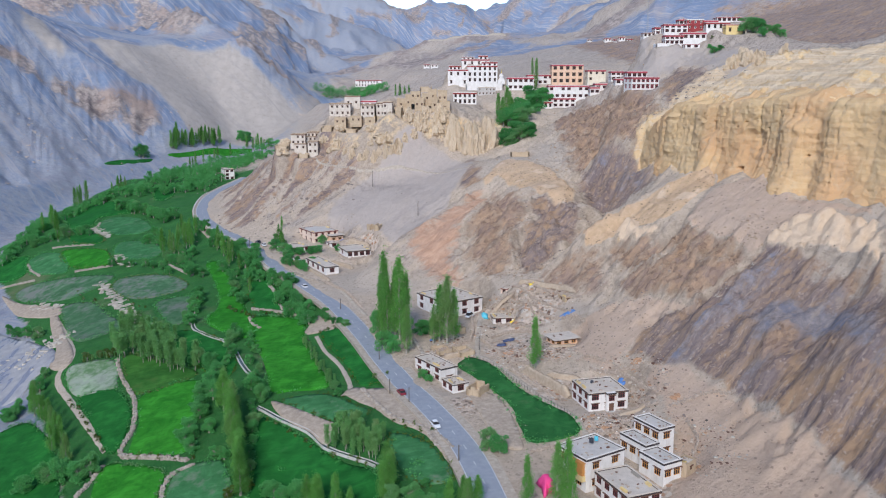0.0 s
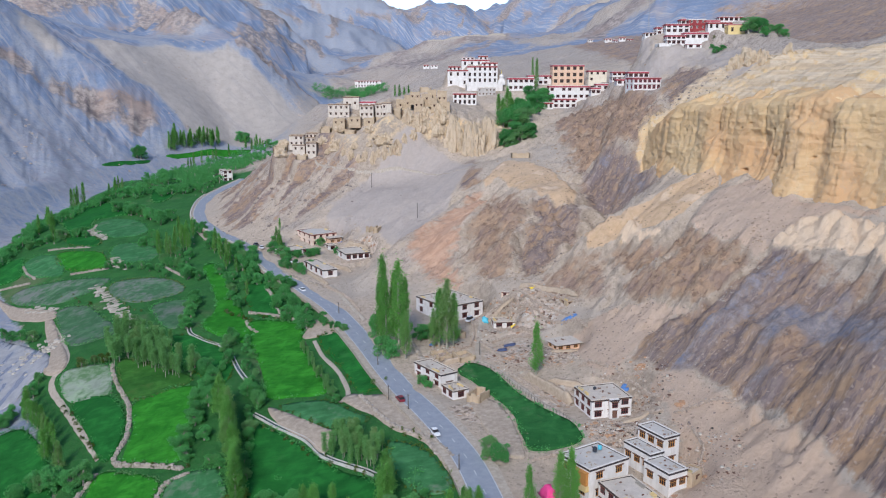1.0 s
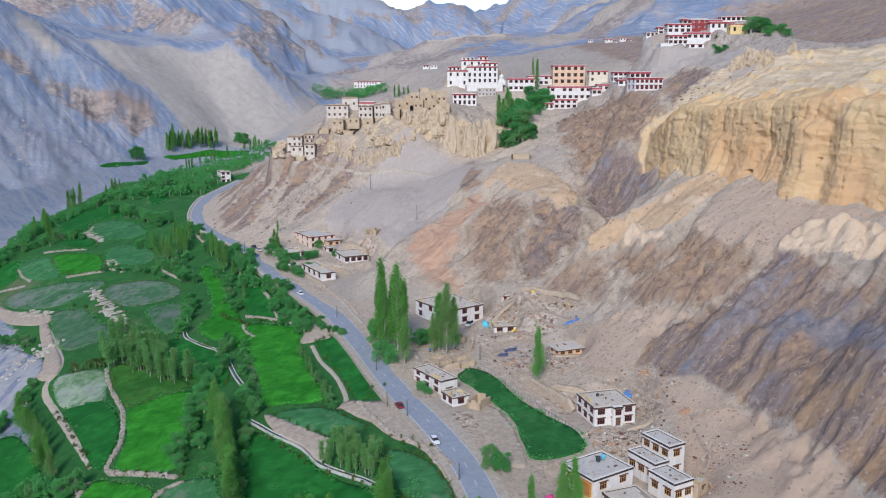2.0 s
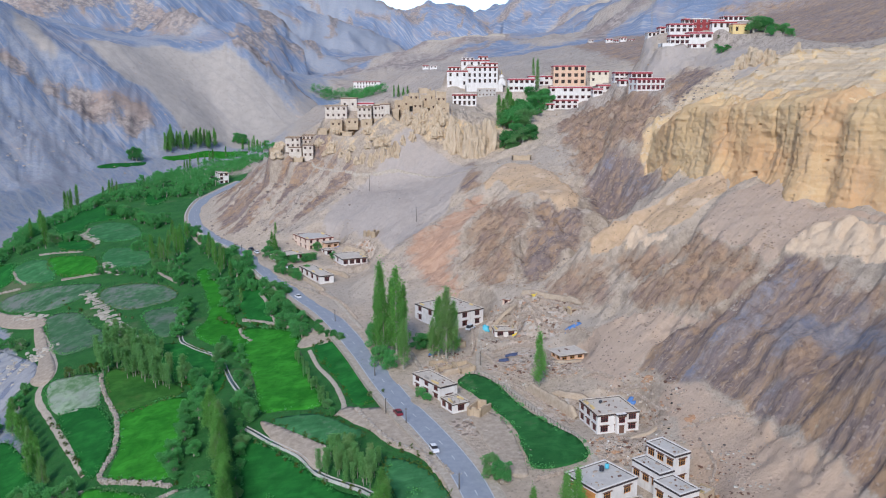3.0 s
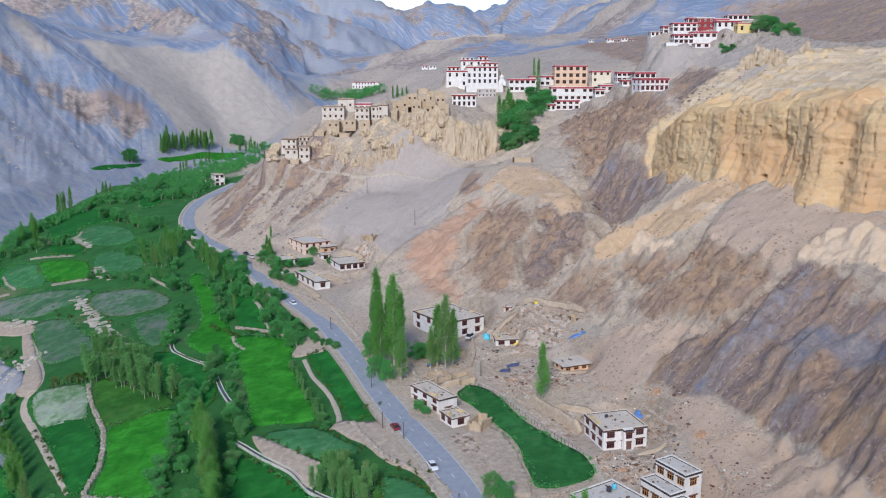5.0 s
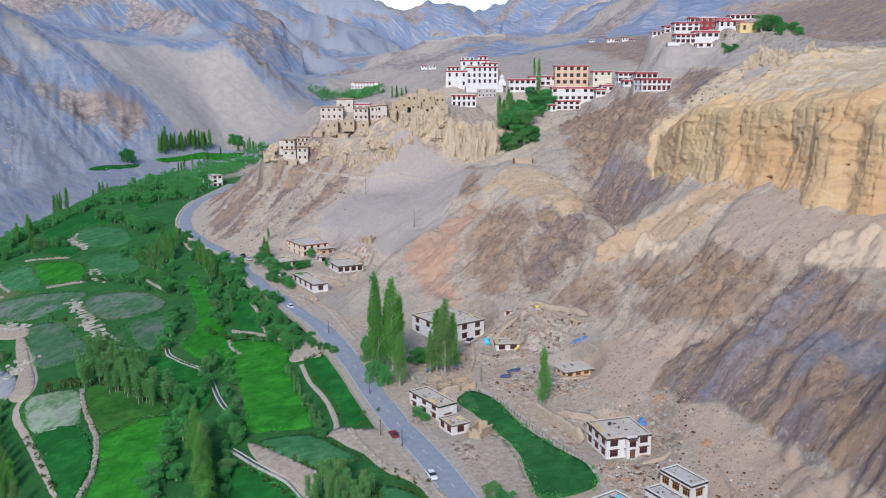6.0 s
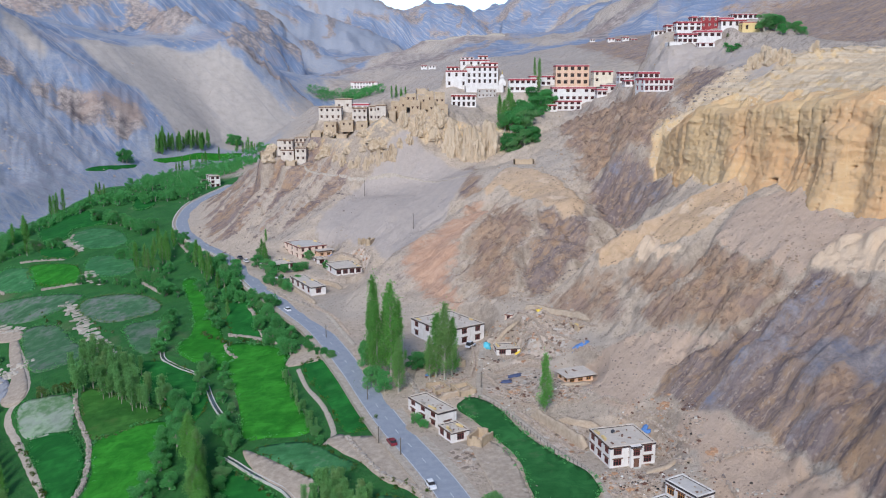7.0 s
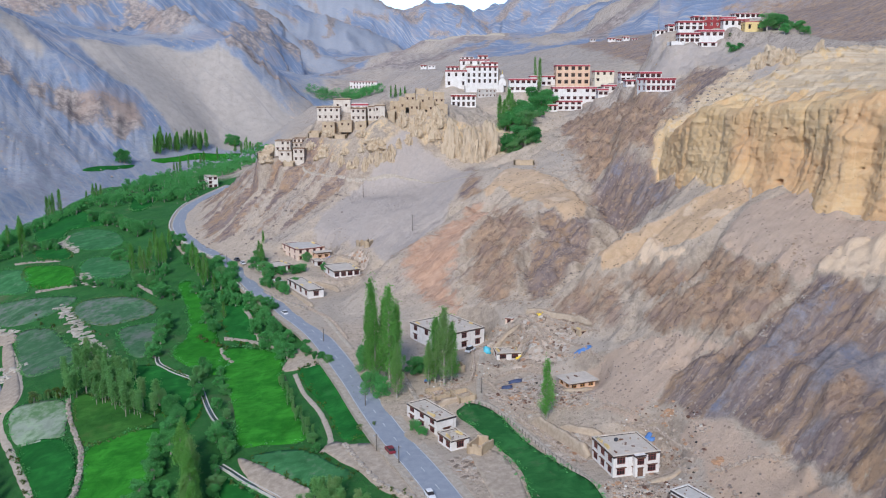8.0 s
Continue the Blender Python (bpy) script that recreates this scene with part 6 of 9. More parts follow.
def house(label, x, y, z, yaw, w, d, h, storeys, cols, side_cols, style, sink=2.5):
    """A flat-roofed house: walls with window openings, parapet band, roof, windows with panes, a door. z is its base, w its front."""
    wall_key, band_key, frame_key, ww, wh, roof_key = STYLES[style]
    rng = np.random.default_rng(int(abs(x * 7 + y * 3)))
    base = tagged(new("house" if storeys else "mud_ruin"), label, "house" if storeys else "ruin")
    base.matrix_basis = pose(x, y, z, 0, 0, yaw)
    corners = [Vector((-w / 2, -d / 2, -sink)), Vector((w / 2, -d / 2, -sink)), Vector((w / 2, d / 2, -sink)), Vector((-w / 2, d / 2, -sink))]
    verts, faces, spots = [], [], []
    top = h + sink
    for i in range(4):
        o, e = corners[i], corners[(i + 1) % 4]
        u = (e - o).normalized()
        long = (e - o).length
        n = cols if i == 0 else side_cols if i in (1, 3) else 0
        holes = []
        if storeys and n:
            n = max(1, min(n, int(long / (ww + 0.5))))
            for s in range(storeys):
                floor = sink + s * h / storeys
                tall = min(wh, h / storeys * 0.64)
                low = floor + (h / storeys - tall) * 0.45
                for c in range(n):
                    m = long * (c + 0.5) / n
                    wide = min(ww, long / n * 0.72)
                    if rng.random() < 0.06 and storeys > 1:
                        continue
                    holes.append((m - wide / 2, m + wide / 2, low, low + tall))
                    q = o + u * m + Vector((0, 0, low))
                    spots.append((q, math.degrees(math.atan2(u.y, u.x)), wide, tall))
        if not storeys:
            # broken top edge
            steps_n = max(3, int(long / 1.5))
            ks = [h * (1 - 0.45 * abs(grain(np.array([x + j * 0.7]), np.array([y + i * 3.1]), 3)[0])) + sink for j in range(steps_n + 1)]
            nrm = Vector((u.y, -u.x, 0))
            for j in range(steps_n):
                a, b = o + u * long * j / steps_n, o + u * long * (j + 1) / steps_n
                k = len(verts)
                for q in (a, b):
                    verts.append(tuple(q))
                for q, t in ((b, ks[j]), (a, ks[j])):
                    verts.append(tuple(q + Vector((0, 0, t))))
                for q, t in ((a, ks[j]), (b, ks[j])):
                    verts.append(tuple(q + Vector((0, 0, t)) - nrm * 0.5))
                for q in (b, a):
                    verts.append(tuple(q - nrm * 0.5))
                faces += [(k, k + 1, k + 2, k + 3), (k + 3, k + 2, k + 5, k + 4), (k + 4, k + 5, k + 6, k + 7), (k + 1, k + 6, k + 5, k + 2), (k, k + 3, k + 4, k + 7)]
        else:
            facade(verts, faces, o, u, long, top, holes, 0.35)
    part("wall", welded("wall", verts, faces, M[wall_key]), None, base)
    roof_z = h - 0.35 if storeys else 0.2
    part("roof" if storeys else "earth_floor", mesh_of("roof", *boxes([(0, 0, roof_z - 0.12, w - 0.5, d - 0.5, 0.24)]), M[roof_key]), None, base)
    if storeys:
        e = 0.16
        rim = [(0, -d / 2 + 0.1, h - 0.05, w + 2 * e, 0.3, 0.2), (0, d / 2 - 0.1, h - 0.05, w + 2 * e, 0.3, 0.2),
               (-w / 2 + 0.1, 0, h - 0.05, 0.3, d - 0.11, 0.2), (w / 2 - 0.1, 0, h - 0.05, 0.3, d - 0.11, 0.2)]
        part("parapet", mesh_of("parapet", *boxes(rim), M["white_wall" if style in ("gompa", "redband", "redwin", "orange", "orangeblock") else "old_wall" if style in ("maroon", "peach", "tan", "yellow", "redwall") else "mud_wall"]), None, base)
    if band_key and storeys:
        t, e = (1.0, 0.12) if style in ("gompa", "redband", "redwin", "orangeblock", "tan") and h > 3 else (0.45, 0.1) if h > 3 else (0.3, 0.08)
        band = [(0, -d / 2, h - 0.16 - t / 2, w + 2 * e, 2 * e, t), (0, d / 2, h - 0.16 - t / 2, w + 2 * e, 2 * e, t),
                (-w / 2, 0, h - 0.16 - t / 2, 2 * e, d - 2.02 * e, t), (w / 2, 0, h - 0.16 - t / 2, 2 * e, d - 2.02 * e, t)]
        part("cornice_band", mesh_of("cornice_band", *boxes(band), M[band_key]), None, base)
    for q, turn, wide, tall in spots:
        win, lintel, pane = window_meshes(wide, tall, frame_key)
        ob = part("window", win, None, base, "", pose(q.x, q.y, q.z, 0, 0, turn))
        part("lintel", lintel, None, ob)
        part("pane", pane, None, ob)
    if style == "shop":
        part("earth_roof", mesh_of("earth_roof", *boxes([(0, 0, h + 0.17, w + 1.6, d + 1.6, 0.22), (0, 0, h + 0.03, w + 1.2, d + 1.2, 0.10)]), M["mud_roof"]), None, base, "thick earth roof with wide eaves")
    if storeys and y < 330 and w > 4:
        roof_odds(base.matrix_basis, w - 1, d - 1, h + 0.28 if style == "shop" else h - 0.35, rng)
    if style in ("maroon", "peach", "mudhouse") and storeys and w > 4:
        for n in range(3):
            side = rng.choice([-1, 1])
            fodder(base.matrix_basis @ Vector((side * (w / 2 - 0.9), rng.uniform(-d / 2 + 1.5, d / 2 - 1.5), h - 0.35)), yaw + 90 + rng.uniform(-8, 8), rng.uniform(1.6, 3.2), n)
    return base


def bay(base, x, y, low, wide, tall):
    """A projecting wooden bay on a house's side, with lattice windows and a yellow balcony under it."""
    bay_box = part("bay_window", mesh_of("bay_window", *boxes([(x - 0.35, y, low + tall / 2, 0.8, wide, tall), (x - 0.42, y, low + tall + 0.1, 1.1, wide + 0.4, 0.2)]), M["orange_wood"]), None, base, "orange wooden bay with lattice windows")
    for n in (-1, 0, 1):
        win, lintel, pane = window_meshes(wide / 3 - 0.25, tall * 0.55, "brown_wood")
        ob = part("window", win, None, bay_box, "", pose(x - 0.82, y - n * wide / 3, low + tall * 0.32, 0, 0, -90))
    part("balcony", mesh_of("balcony", *boxes([(x - 0.5, y, low - 0.55, 1.0, wide + 0.6, 1.0), (x - 0.5, y, low - 1.15, 1.2, wide + 0.8, 0.2)]), M["yellow_wall"]), None, base, "yellow painted balcony front")


def porch(base, x, d, h):
    """A projecting entrance bay on a house's front: walls, a door with two steps, a window over it and a dark band."""
    y = -d / 2 - 0.55
    body = part("porch", mesh_of("porch", *boxes([(x, y, h / 2 - 1.2, 2.7, 1.1, h + 2.3)]), M["white_wall"]), None, base)
    part("door", mesh_of("door", *boxes([(x, y - 0.57, 1.05, 1.1, 0.06, 2.1), (x, y - 0.60, 2.2, 1.5, 0.14, 0.18), (x - 0.62, y - 0.59, 1.05, 0.14, 0.1, 2.1), (x + 0.62, y - 0.59, 1.05, 0.14, 0.1, 2.1)]), M["brown_wood"]), None, body, "dark wooden entrance door")
    part("step", mesh_of("step", *boxes([(x, y - 0.9, -0.05, 1.8, 0.7, 0.34), (x, y - 1.35, -0.2, 2.2, 0.5, 0.3)]), M["concrete"]), None, body)
    win, lintel, pane = window_meshes(1.7, 1.6, "maroon")
    at = pose(x, y - 0.72, h - 2.35)
    part("window", win, None, body, "", at), part("lintel", lintel, None, body, "", at), part("pane", pane, None, body, "", at)
    part("cornice_band", mesh_of("cornice_band", *boxes([(x, y, h - 0.3, 2.85, 1.25, 0.4)]), M["black_band"]), None, body)


def roof_odds(m, w, d, h, rng):
    """Stones, planks and bundles lying about a flat roof."""
    rows = []
    for _ in range(int(6 + w * d / 12)):
        q = m @ Vector((rng.uniform(-0.42, 0.42) * w, rng.uniform(-0.42, 0.42) * d, h))
        big = rng.uniform(0.15, 0.55)
        rows.append((q.x, q.y, q.z + 0.08, big * rng.uniform(0.8, 3.0), big, 0.25 * rng.uniform(0.6, 1.6), rng.uniform(0, 3)))
    for key, part_rows, label in (("rubble", rows[::3], "small stones lying on a flat roof"), ("brown_wood", rows[1::3], "dark timber lying on a flat roof"), ("soil", rows[2::3], "pale bundles lying on a flat roof")):
        pile("roof_odds", part_rows, M[key], label, "clutter")


def mud_bank(line, tall, label):
    """An eroded mud wall along a line: uneven top, leaning face, rounded edges."""
    p = on_ground(line, 0.6)
    d = np.gradient(p, axis=0)
    d /= np.linalg.norm(d, axis=1)[:, None]
    nrm = np.stack([d[:, 1], -d[:, 0]], 1)
    far = np.arange(len(p)) * 0.6
    top = tall * (0.75 + 0.35 * fbm(far / 4, far * 0, 3, 701)) * np.minimum(1, np.minimum(far, far[-1] - far) / 2.5 + 0.25)
    z = ground_at(p[:, 0], p[:, 1])
    rows = []
    for o, u in ((0.95, -0.3), (0.8, 0.1), (0.62, 0.45), (0.55, 0.8), (0.40, 0.96), (0.0, 1.02), (-0.6, 0.98), (-0.8, 0.6), (-0.9, -0.3)):
        q = p + nrm * (o + 0.30 * fbm(far / 1.6 + 7 * u, far * 0 + 3 * u, 3, 709))[:, None]
        rows.append(np.c_[q, z + top * u])
    m = len(rows)
    v = np.stack(rows, 1).reshape(-1, 3)
    faces = [(i * m + j, i * m + j + 1, (i + 1) * m + j + 1, (i + 1) * m + j) for i in range(len(p) - 1) for j in range(m - 1)]
    return tagged(new("mud_wall", mesh_of("mud_wall", v.tolist(), faces, M["earth"], True)), label, "wall", kind="structure")


def fodder(at, turn, long, n):
    """A stack of dried fodder or firewood on a roof edge."""
    rng = np.random.default_rng(int(abs(at.x * 31 + at.y * 17)))
    rows = []
    for k in range(16):
        rows.append((rng.uniform(-0.1, 0.1), rng.uniform(-0.35, 0.35), 0.1 + 0.14 * (k // 4) + rng.uniform(-0.03, 0.03), long * rng.uniform(0.7, 1.05), 0.14, 0.12))
    me = mesh_of("firewood_stack", *boxes(rows), M["bark" if n % 2 else "yellow_wall"])
    ob = tagged(new("firewood_stack", me), "stack of firewood and dried fodder on a flat roof", "firewood", kind="stuff")
    ob.matrix_basis = pose(at.x, at.y, at.z, 0, 0, turn)


def rock(x, y, z, w, h, seed, label="rough ochre rock outcrop on the ridge"):
    """A weathered pillar of rock."""
    bm = bmesh.new()
    bmesh.ops.create_icosphere(bm, subdivisions=4, radius=1)
    for v in bm.verts:
        c = v.co * 1.6 + Vector((seed * 3.7, seed * 1.3, seed))
        k = 1 + 0.30 * noise.fractal(c, 0.9, 2.1, 5) + 0.30 * (0.5 - abs(noise.noise(Vector((c.x * 1.9, c.y * 1.9, c.z * 0.3)))) * 2) + 0.12 * noise.cell(c * 1.7)
        top = max(0.0, v.co.z)
        v.co = Vector((v.co.x * k * (1 - 0.22 * top) * w / 2, v.co.y * k * (1 - 0.22 * top) * w / 2, v.co.z * k * h * (0.95 if v.co.z > 0 else 0.5)))
    me = bpy.data.meshes.new("rock_outcrop")
    bm.to_mesh(me)
    bm.free()
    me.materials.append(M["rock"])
    me.polygons.foreach_set("use_smooth", [False] * len(me.polygons))
    ob = tagged(new("rock_outcrop", me), label, "rock", kind="structure")
    ob.matrix_basis = pose(x, y, z, 0, 0, seed * 47 % 360)
    return ob


def car(x, y, yaw, paint, label, tall=1.5, long=4.2):
    """A parked car: body, cabin, glass, wheels with rims."""
    base = tagged(new("car"), label, "car", "cars on the road")
    base.matrix_basis = pose(x, y, lie(x, y) + 0.48, 0, 0, yaw)
    w = 1.72

    def hull(name, rows, mat, parent=base):
        bm = bmesh.new()
        rings = []
        for px, pw, z0, z1 in rows:
            rings.append([bm.verts.new(q) for q in ((px, -pw / 2, z0), (px, pw / 2, z0), (px, pw / 2 * 0.94, z1), (px, -pw / 2 * 0.94, z1))])
        for a, b in zip(rings[:-1], rings[1:]):
            for i in range(4):
                bm.faces.new((a[i], a[(i + 1) % 4], b[(i + 1) % 4], b[i]))
        bm.faces.new(rings[0][::-1]), bm.faces.new(rings[-1])
        bmesh.ops.recalc_face_normals(bm, faces=bm.faces)
        bmesh.ops.bevel(bm, geom=bm.edges[:], offset=0.06, segments=2, affect="EDGES")
        me = bpy.data.meshes.new(name)
        bm.to_mesh(me)
        bm.free()
        return part(name, me, mat, parent)
    L = long / 2
    hull("body", [(-L, w * 0.86, 0.32, 0.72), (-L * 0.9, w, 0.24, 0.86), (-L * 0.3, w, 0.22, 0.92), (L * 0.5, w, 0.22, 0.88), (L * 0.92, w * 0.96, 0.26, 0.74), (L, w * 0.84, 0.34, 0.62)], M[paint])
    hull("cabin_glass", [(-L * 0.82, w * 0.84, 0.84, 0.95), (-L * 0.6, w * 0.84, 0.84, tall - 0.08), (L * 0.12, w * 0.84, 0.84, tall - 0.08), (L * 0.46, w * 0.86, 0.82, 0.90)], M["glass"])
    hull("roof_panel", [(-L * 0.64, w * 0.80, tall - 0.12, tall - 0.02), (-L * 0.3, w * 0.83, tall - 0.12, tall), (L * 0.14, w * 0.80, tall - 0.12, tall - 0.02)], M[paint])
    tyre, rim = CAR_WHEEL
    for sx in (-0.62, 0.62):
        for sy in (-1, 1):
            ob = part("wheel", tyre, None, base, "", pose(sx * L, sy * (w / 2 - 0.08), 0.31, 90))
            part("rim", rim, None, ob)
    for sy in (-1, 1):
        part("headlight", HEADLIGHT, None, base, "", pose(L * 0.985, sy * w * 0.33, 0.6))
    return base


def turned(name, radius, depth, material, sides=16):
    bm = bmesh.new()
    bmesh.ops.create_cone(bm, cap_ends=True, segments=sides, radius1=radius, radius2=radius, depth=depth)
    bmesh.ops.bevel(bm, geom=bm.edges[:], offset=0.02, segments=1, affect="EDGES")
    me = bpy.data.meshes.new(name)
    bm.to_mesh(me)
    bm.free()
    me.materials.append(material)
    return me


CAR_WHEEL = (turned("wheel", 0.31, 0.2, M["rubber"]), turned("rim", 0.19, 0.22, M["steel"]))
HEADLIGHT = mesh_of("headlight", *boxes([(0, 0, 0, 0.06, 0.3, 0.12)]), M["concrete"])


def pole(x, y, tall, label="dark wooden utility pole beside the road"):
    """A utility pole with a crossarm and insulators."""
    base = tagged(new("utility_pole"), label, "pole", "utility poles")
    base.matrix_basis = pose(x, y, lie(x, y) - 0.2, 0, 0, 30)
    v, f = [], []
    tube(v, f, [(0, 0, 0), (0, 0, tall)], (0.16, 0.11), 8)
    part("shaft", mesh_of("shaft", v, f, M["pole_wood"]), None, base)
    part("crossarm", mesh_of("crossarm", *boxes([(0, 0.14, tall - 0.5, 1.6, 0.1, 0.12)]), M["steel"]), None, base)
    for dx in (-0.7, 0, 0.7):
        ob = part("insulator", INSULATOR, None, base, "", pose(dx, 0.14, tall - 0.36))
    return base


INSULATOR = turned("insulator", 0.06, 0.16, M["concrete"], 8)


def cloth(x, y, w, d, lift, key, label, name="tarpaulin", turn=0.0, sag=0.5):
    """A crumpled sheet that lies over what is under it."""
    nx, ny = 14, 10
    faces = []
    cs, sn = math.cos(turn), math.sin(turn)
    u, v = [g.ravel() for g in np.meshgrid(np.linspace(-0.5, 0.5, nx + 1), np.linspace(-0.5, 0.5, ny + 1), indexing="ij")]
    out = 1 + 0.5 * fbm(6 * u + x, 6 * v + y, 2, 19) * np.maximum(abs(u), abs(v)) * 2
    px, py = u * w * out, v * d * out
    qx, qy = x + px * cs - py * sn, y + px * sn + py * cs
    k = fbm(qx * 0.9, qy * 0.9, 3, 91)
    edge = np.maximum(abs(u), abs(v)) * 2
    z = ground_at(qx, qy) + 0.15 + lift * (1 - edge ** 3) + sag * 0.4 * k * (1 - 0.6 * edge)
    verts = np.stack([qx + 0.2 * k, qy - 0.2 * k, z], 1).tolist()
    for i in range(nx):
        for j in range(ny):
            a = i * (ny + 1) + j
            faces.append((a, a + ny + 1, a + ny + 2, a + 1))
    me = mesh_of(name, verts, faces, M[key], True)
    ob = tagged(new(name, me), label, "tarpaulin")
    ob.modifiers.new("thickness", "SOLIDIFY").thickness = 0.04
    return ob


def scatter(name, n, spots, size, key, label, category, seed, flat=0.7):
    """Loose stones strewn round the given places: rows of x, y, radius."""
    rng = np.random.default_rng(seed)
    rows = []
    for _ in range(n):
        sx, sy, r = spots[rng.integers(len(spots))]
        a, q = rng.uniform(0, 6.28), r * math.sqrt(rng.random())
        px, py = sx + q * math.cos(a), sy + q * math.sin(a)
        s = size[0] + (size[1] - size[0]) * rng.random() ** 3
        rows.append((px, py, s, rng.uniform(0.7, 1.3), rng.uniform(0.5, 1.0), rng.uniform(0, 3)))
    z = ground_at(np.array([r[0] for r in rows]), np.array([r[1] for r in rows]))
    return pile(name, [(r[0], r[1], h + r[2] * flat * 0.25, r[2] * r[3], r[2], r[2] * flat * r[4], r[5]) for r, h in zip(rows, z)], M[key], label, category)


def inside(loop, x, y):
    """Which plan points lie in a closed outline."""
    hit = np.zeros(len(x), bool)
    for (ax, ay), (bx, by) in zip(loop, loop[1:] + loop[:1]):
        if ay != by:
            hit ^= ((ay > y) != (by > y)) & (x < (bx - ax) * (y - ay) / (by - ay) + ax)
    return hit


def undergrowth(n, box, seed):
    """Low shrubs and weeds along the field edges, as one mass of leaves."""
    rng = np.random.default_rng(seed)
    x, y = rng.uniform(box[0], box[1], 9 * n), rng.uniform(box[2], box[3], 9 * n)
    keep = ground_kinds(x, y, 0 * x)["grass"] > 0.8
    for _, loop in FIELDS:
        keep &= ~inside(loop, x, y)
    x, y = x[keep][:n], y[keep][:n]
    z = ground_at(x, y)
    m = 34
    r = rng.uniform(0.5, 1.7, len(x))[:, None, None]
    c = np.stack([x, y, z + 0.3 * r[:, 0, 0]], 1)[:, None] + rng.normal(size=(len(x), m, 3)) * r * (0.5, 0.5, 0.28)
    v, f = leaves(rng, c.reshape(-1, 3), 0.42)
    return tagged(new("undergrowth", mesh_of("undergrowth", v, f, M["leaf_willow"])), "low green shrubs and weeds along the field edges", "undergrowth", kind="stuff")


def field_margins(seed):
    """Weeds and low growth along the edge of each crop, thick and thin by turns."""
    rng = np.random.default_rng(seed)
    for kind, edge in FIELDS:
        if kind in ("shingle", "yard", "soil") or edge[:, 1].mean() > 620:
            continue
        p = along(np.r_[edge, edge[:1]], int(np.linalg.norm(np.diff(np.r_[edge, edge[:1]], axis=0), axis=1).sum() / 0.7))
        p = p[fbm(p[:, 0] / 6, p[:, 1] / 6, 2, 811) + rng.uniform(-0.5, 0.5, len(p)) > -0.05]
        if len(p) < 4:
            continue
        p = p + rng.normal(size=p.shape) * 0.45
        r = rng.uniform(0.25, 0.75, len(p))[:, None, None] * (1 + step01(0.1, 0.5, fbm(p[:, 0] / 9, p[:, 1] / 9, 2, 813)))[:, None, None]
        c = np.c_[p, ground_at(p[:, 0], p[:, 1]) + 0.3 + 0.3 * r[:, 0, 0]][:, None] + rng.normal(size=(len(p), 12, 3)) * r * (0.6, 0.6, 0.4)
        v, f = leaves(rng, c.reshape(-1, 3), 0.40)
        tagged(new("field_margin", mesh_of("field_margin", v, f, M["leaf_willow" if rng.random() < 0.7 else "leaf_bush"])), "weeds and low growth along the edge of a crop", "weeds", kind="stuff")


def fence(line, n):
    """A row of thin posts with a rail of wire."""
    base = tagged(new("field_fence"), "fence of thin wooden posts beside the field", "fence")
    p = along([(*q, 0) for q in line], n)
    v, f = [], []
    tube(v, f, [(0, 0, -0.3), (0, 0, 1.25)], (0.08, 0.06), 5)
    me = mesh_of("post", v, f, M["pole_wood"])
    pts = []
    for q in p:
        z = lie(q[0], q[1])
        part("post", me, None, base, "", pose(q[0], q[1], z, tree_rng.uniform(-6, 6), tree_rng.uniform(-6, 6), 0))
        pts.append((q[0], q[1], z + 0.95))
    v, f = [], []
    tube(v, f, pts, [0.03] * len(pts), 4)
    part("rail", mesh_of("rail", v, f, M["pole_wood"]), None, base)
    return base


def mast(x, y, z, tall):
    """A slim lattice mast."""
    base = tagged(new("radio_mast"), "tall slim grey lattice mast on the hill", "mast")
    base.matrix_basis = pose(x, y, z - 3)
    tall += 3
    for n in range(3):
        a = n * 2.094
        v, f = [], []
        tube(v, f, [(0.7 * math.cos(a), 0.7 * math.sin(a), 0), (0.25 * math.cos(a), 0.25 * math.sin(a), tall)], (0.09, 0.07), 5)
        part("leg", mesh_of("leg", v, f, M["steel"]), None, base)
    for k in range(int(tall / 2)):
        r = 0.7 - 0.45 * (2 * k) / tall
        ring = [(r * math.cos(n * 2.094), r * math.sin(n * 2.094), 2 * k + 0.7 * n) for n in range(4)]
        v, f = [], []
        tube(v, f, ring, [0.05] * 4, 4)
        part("brace", mesh_of("brace", v, f, M["steel"]), None, base)
    return base


def stupa(x, y, z, tall):
    """A whitewashed stupa: stepped plinth, dome, harmika and gilded spire."""
    base = tagged(new("stupa"), "whitewashed stupa with a dome and gilded spire", "stupa")
    base.matrix_basis = pose(x, y, z) @ Matrix.Diagonal((tall / 10, tall / 10, tall / 10, 1))
    part("plinth", mesh_of("plinth", *boxes([(0, 0, 0.2, 5.2, 5.2, 3.0), (0, 0, 2.0, 4.4, 4.4, 0.7), (0, 0, 2.6, 3.7, 3.7, 0.6), (0, 0, 3.2, 3.1, 3.1, 0.6)]), M["white_wall"]), None, base)
    bm = bmesh.new()
    prof = [(1.1, 3.5), (1.6, 4.2), (1.75, 5.0), (1.4, 5.7), (0.6, 6.1)]
    v, f = [], []
    tube(v, f, [(0, 0, h) for _, h in prof], [r for r, _ in prof], 16)
    part("dome", mesh_of("dome", v, f, M["white_wall"], True), None, base)
    part("harmika", mesh_of("harmika", *boxes([(0, 0, 6.4, 1.0, 1.0, 0.7)]), M["white_wall"]), None, base)
    v, f = [], []
    tube(v, f, [(0, 0, 6.7), (0, 0, 9.2), (0, 0, 10)], (0.45, 0.18, 0.02), 10)
    part("spire", mesh_of("spire", v, f, M["gold"]), None, base)
    bm.free()
    return base


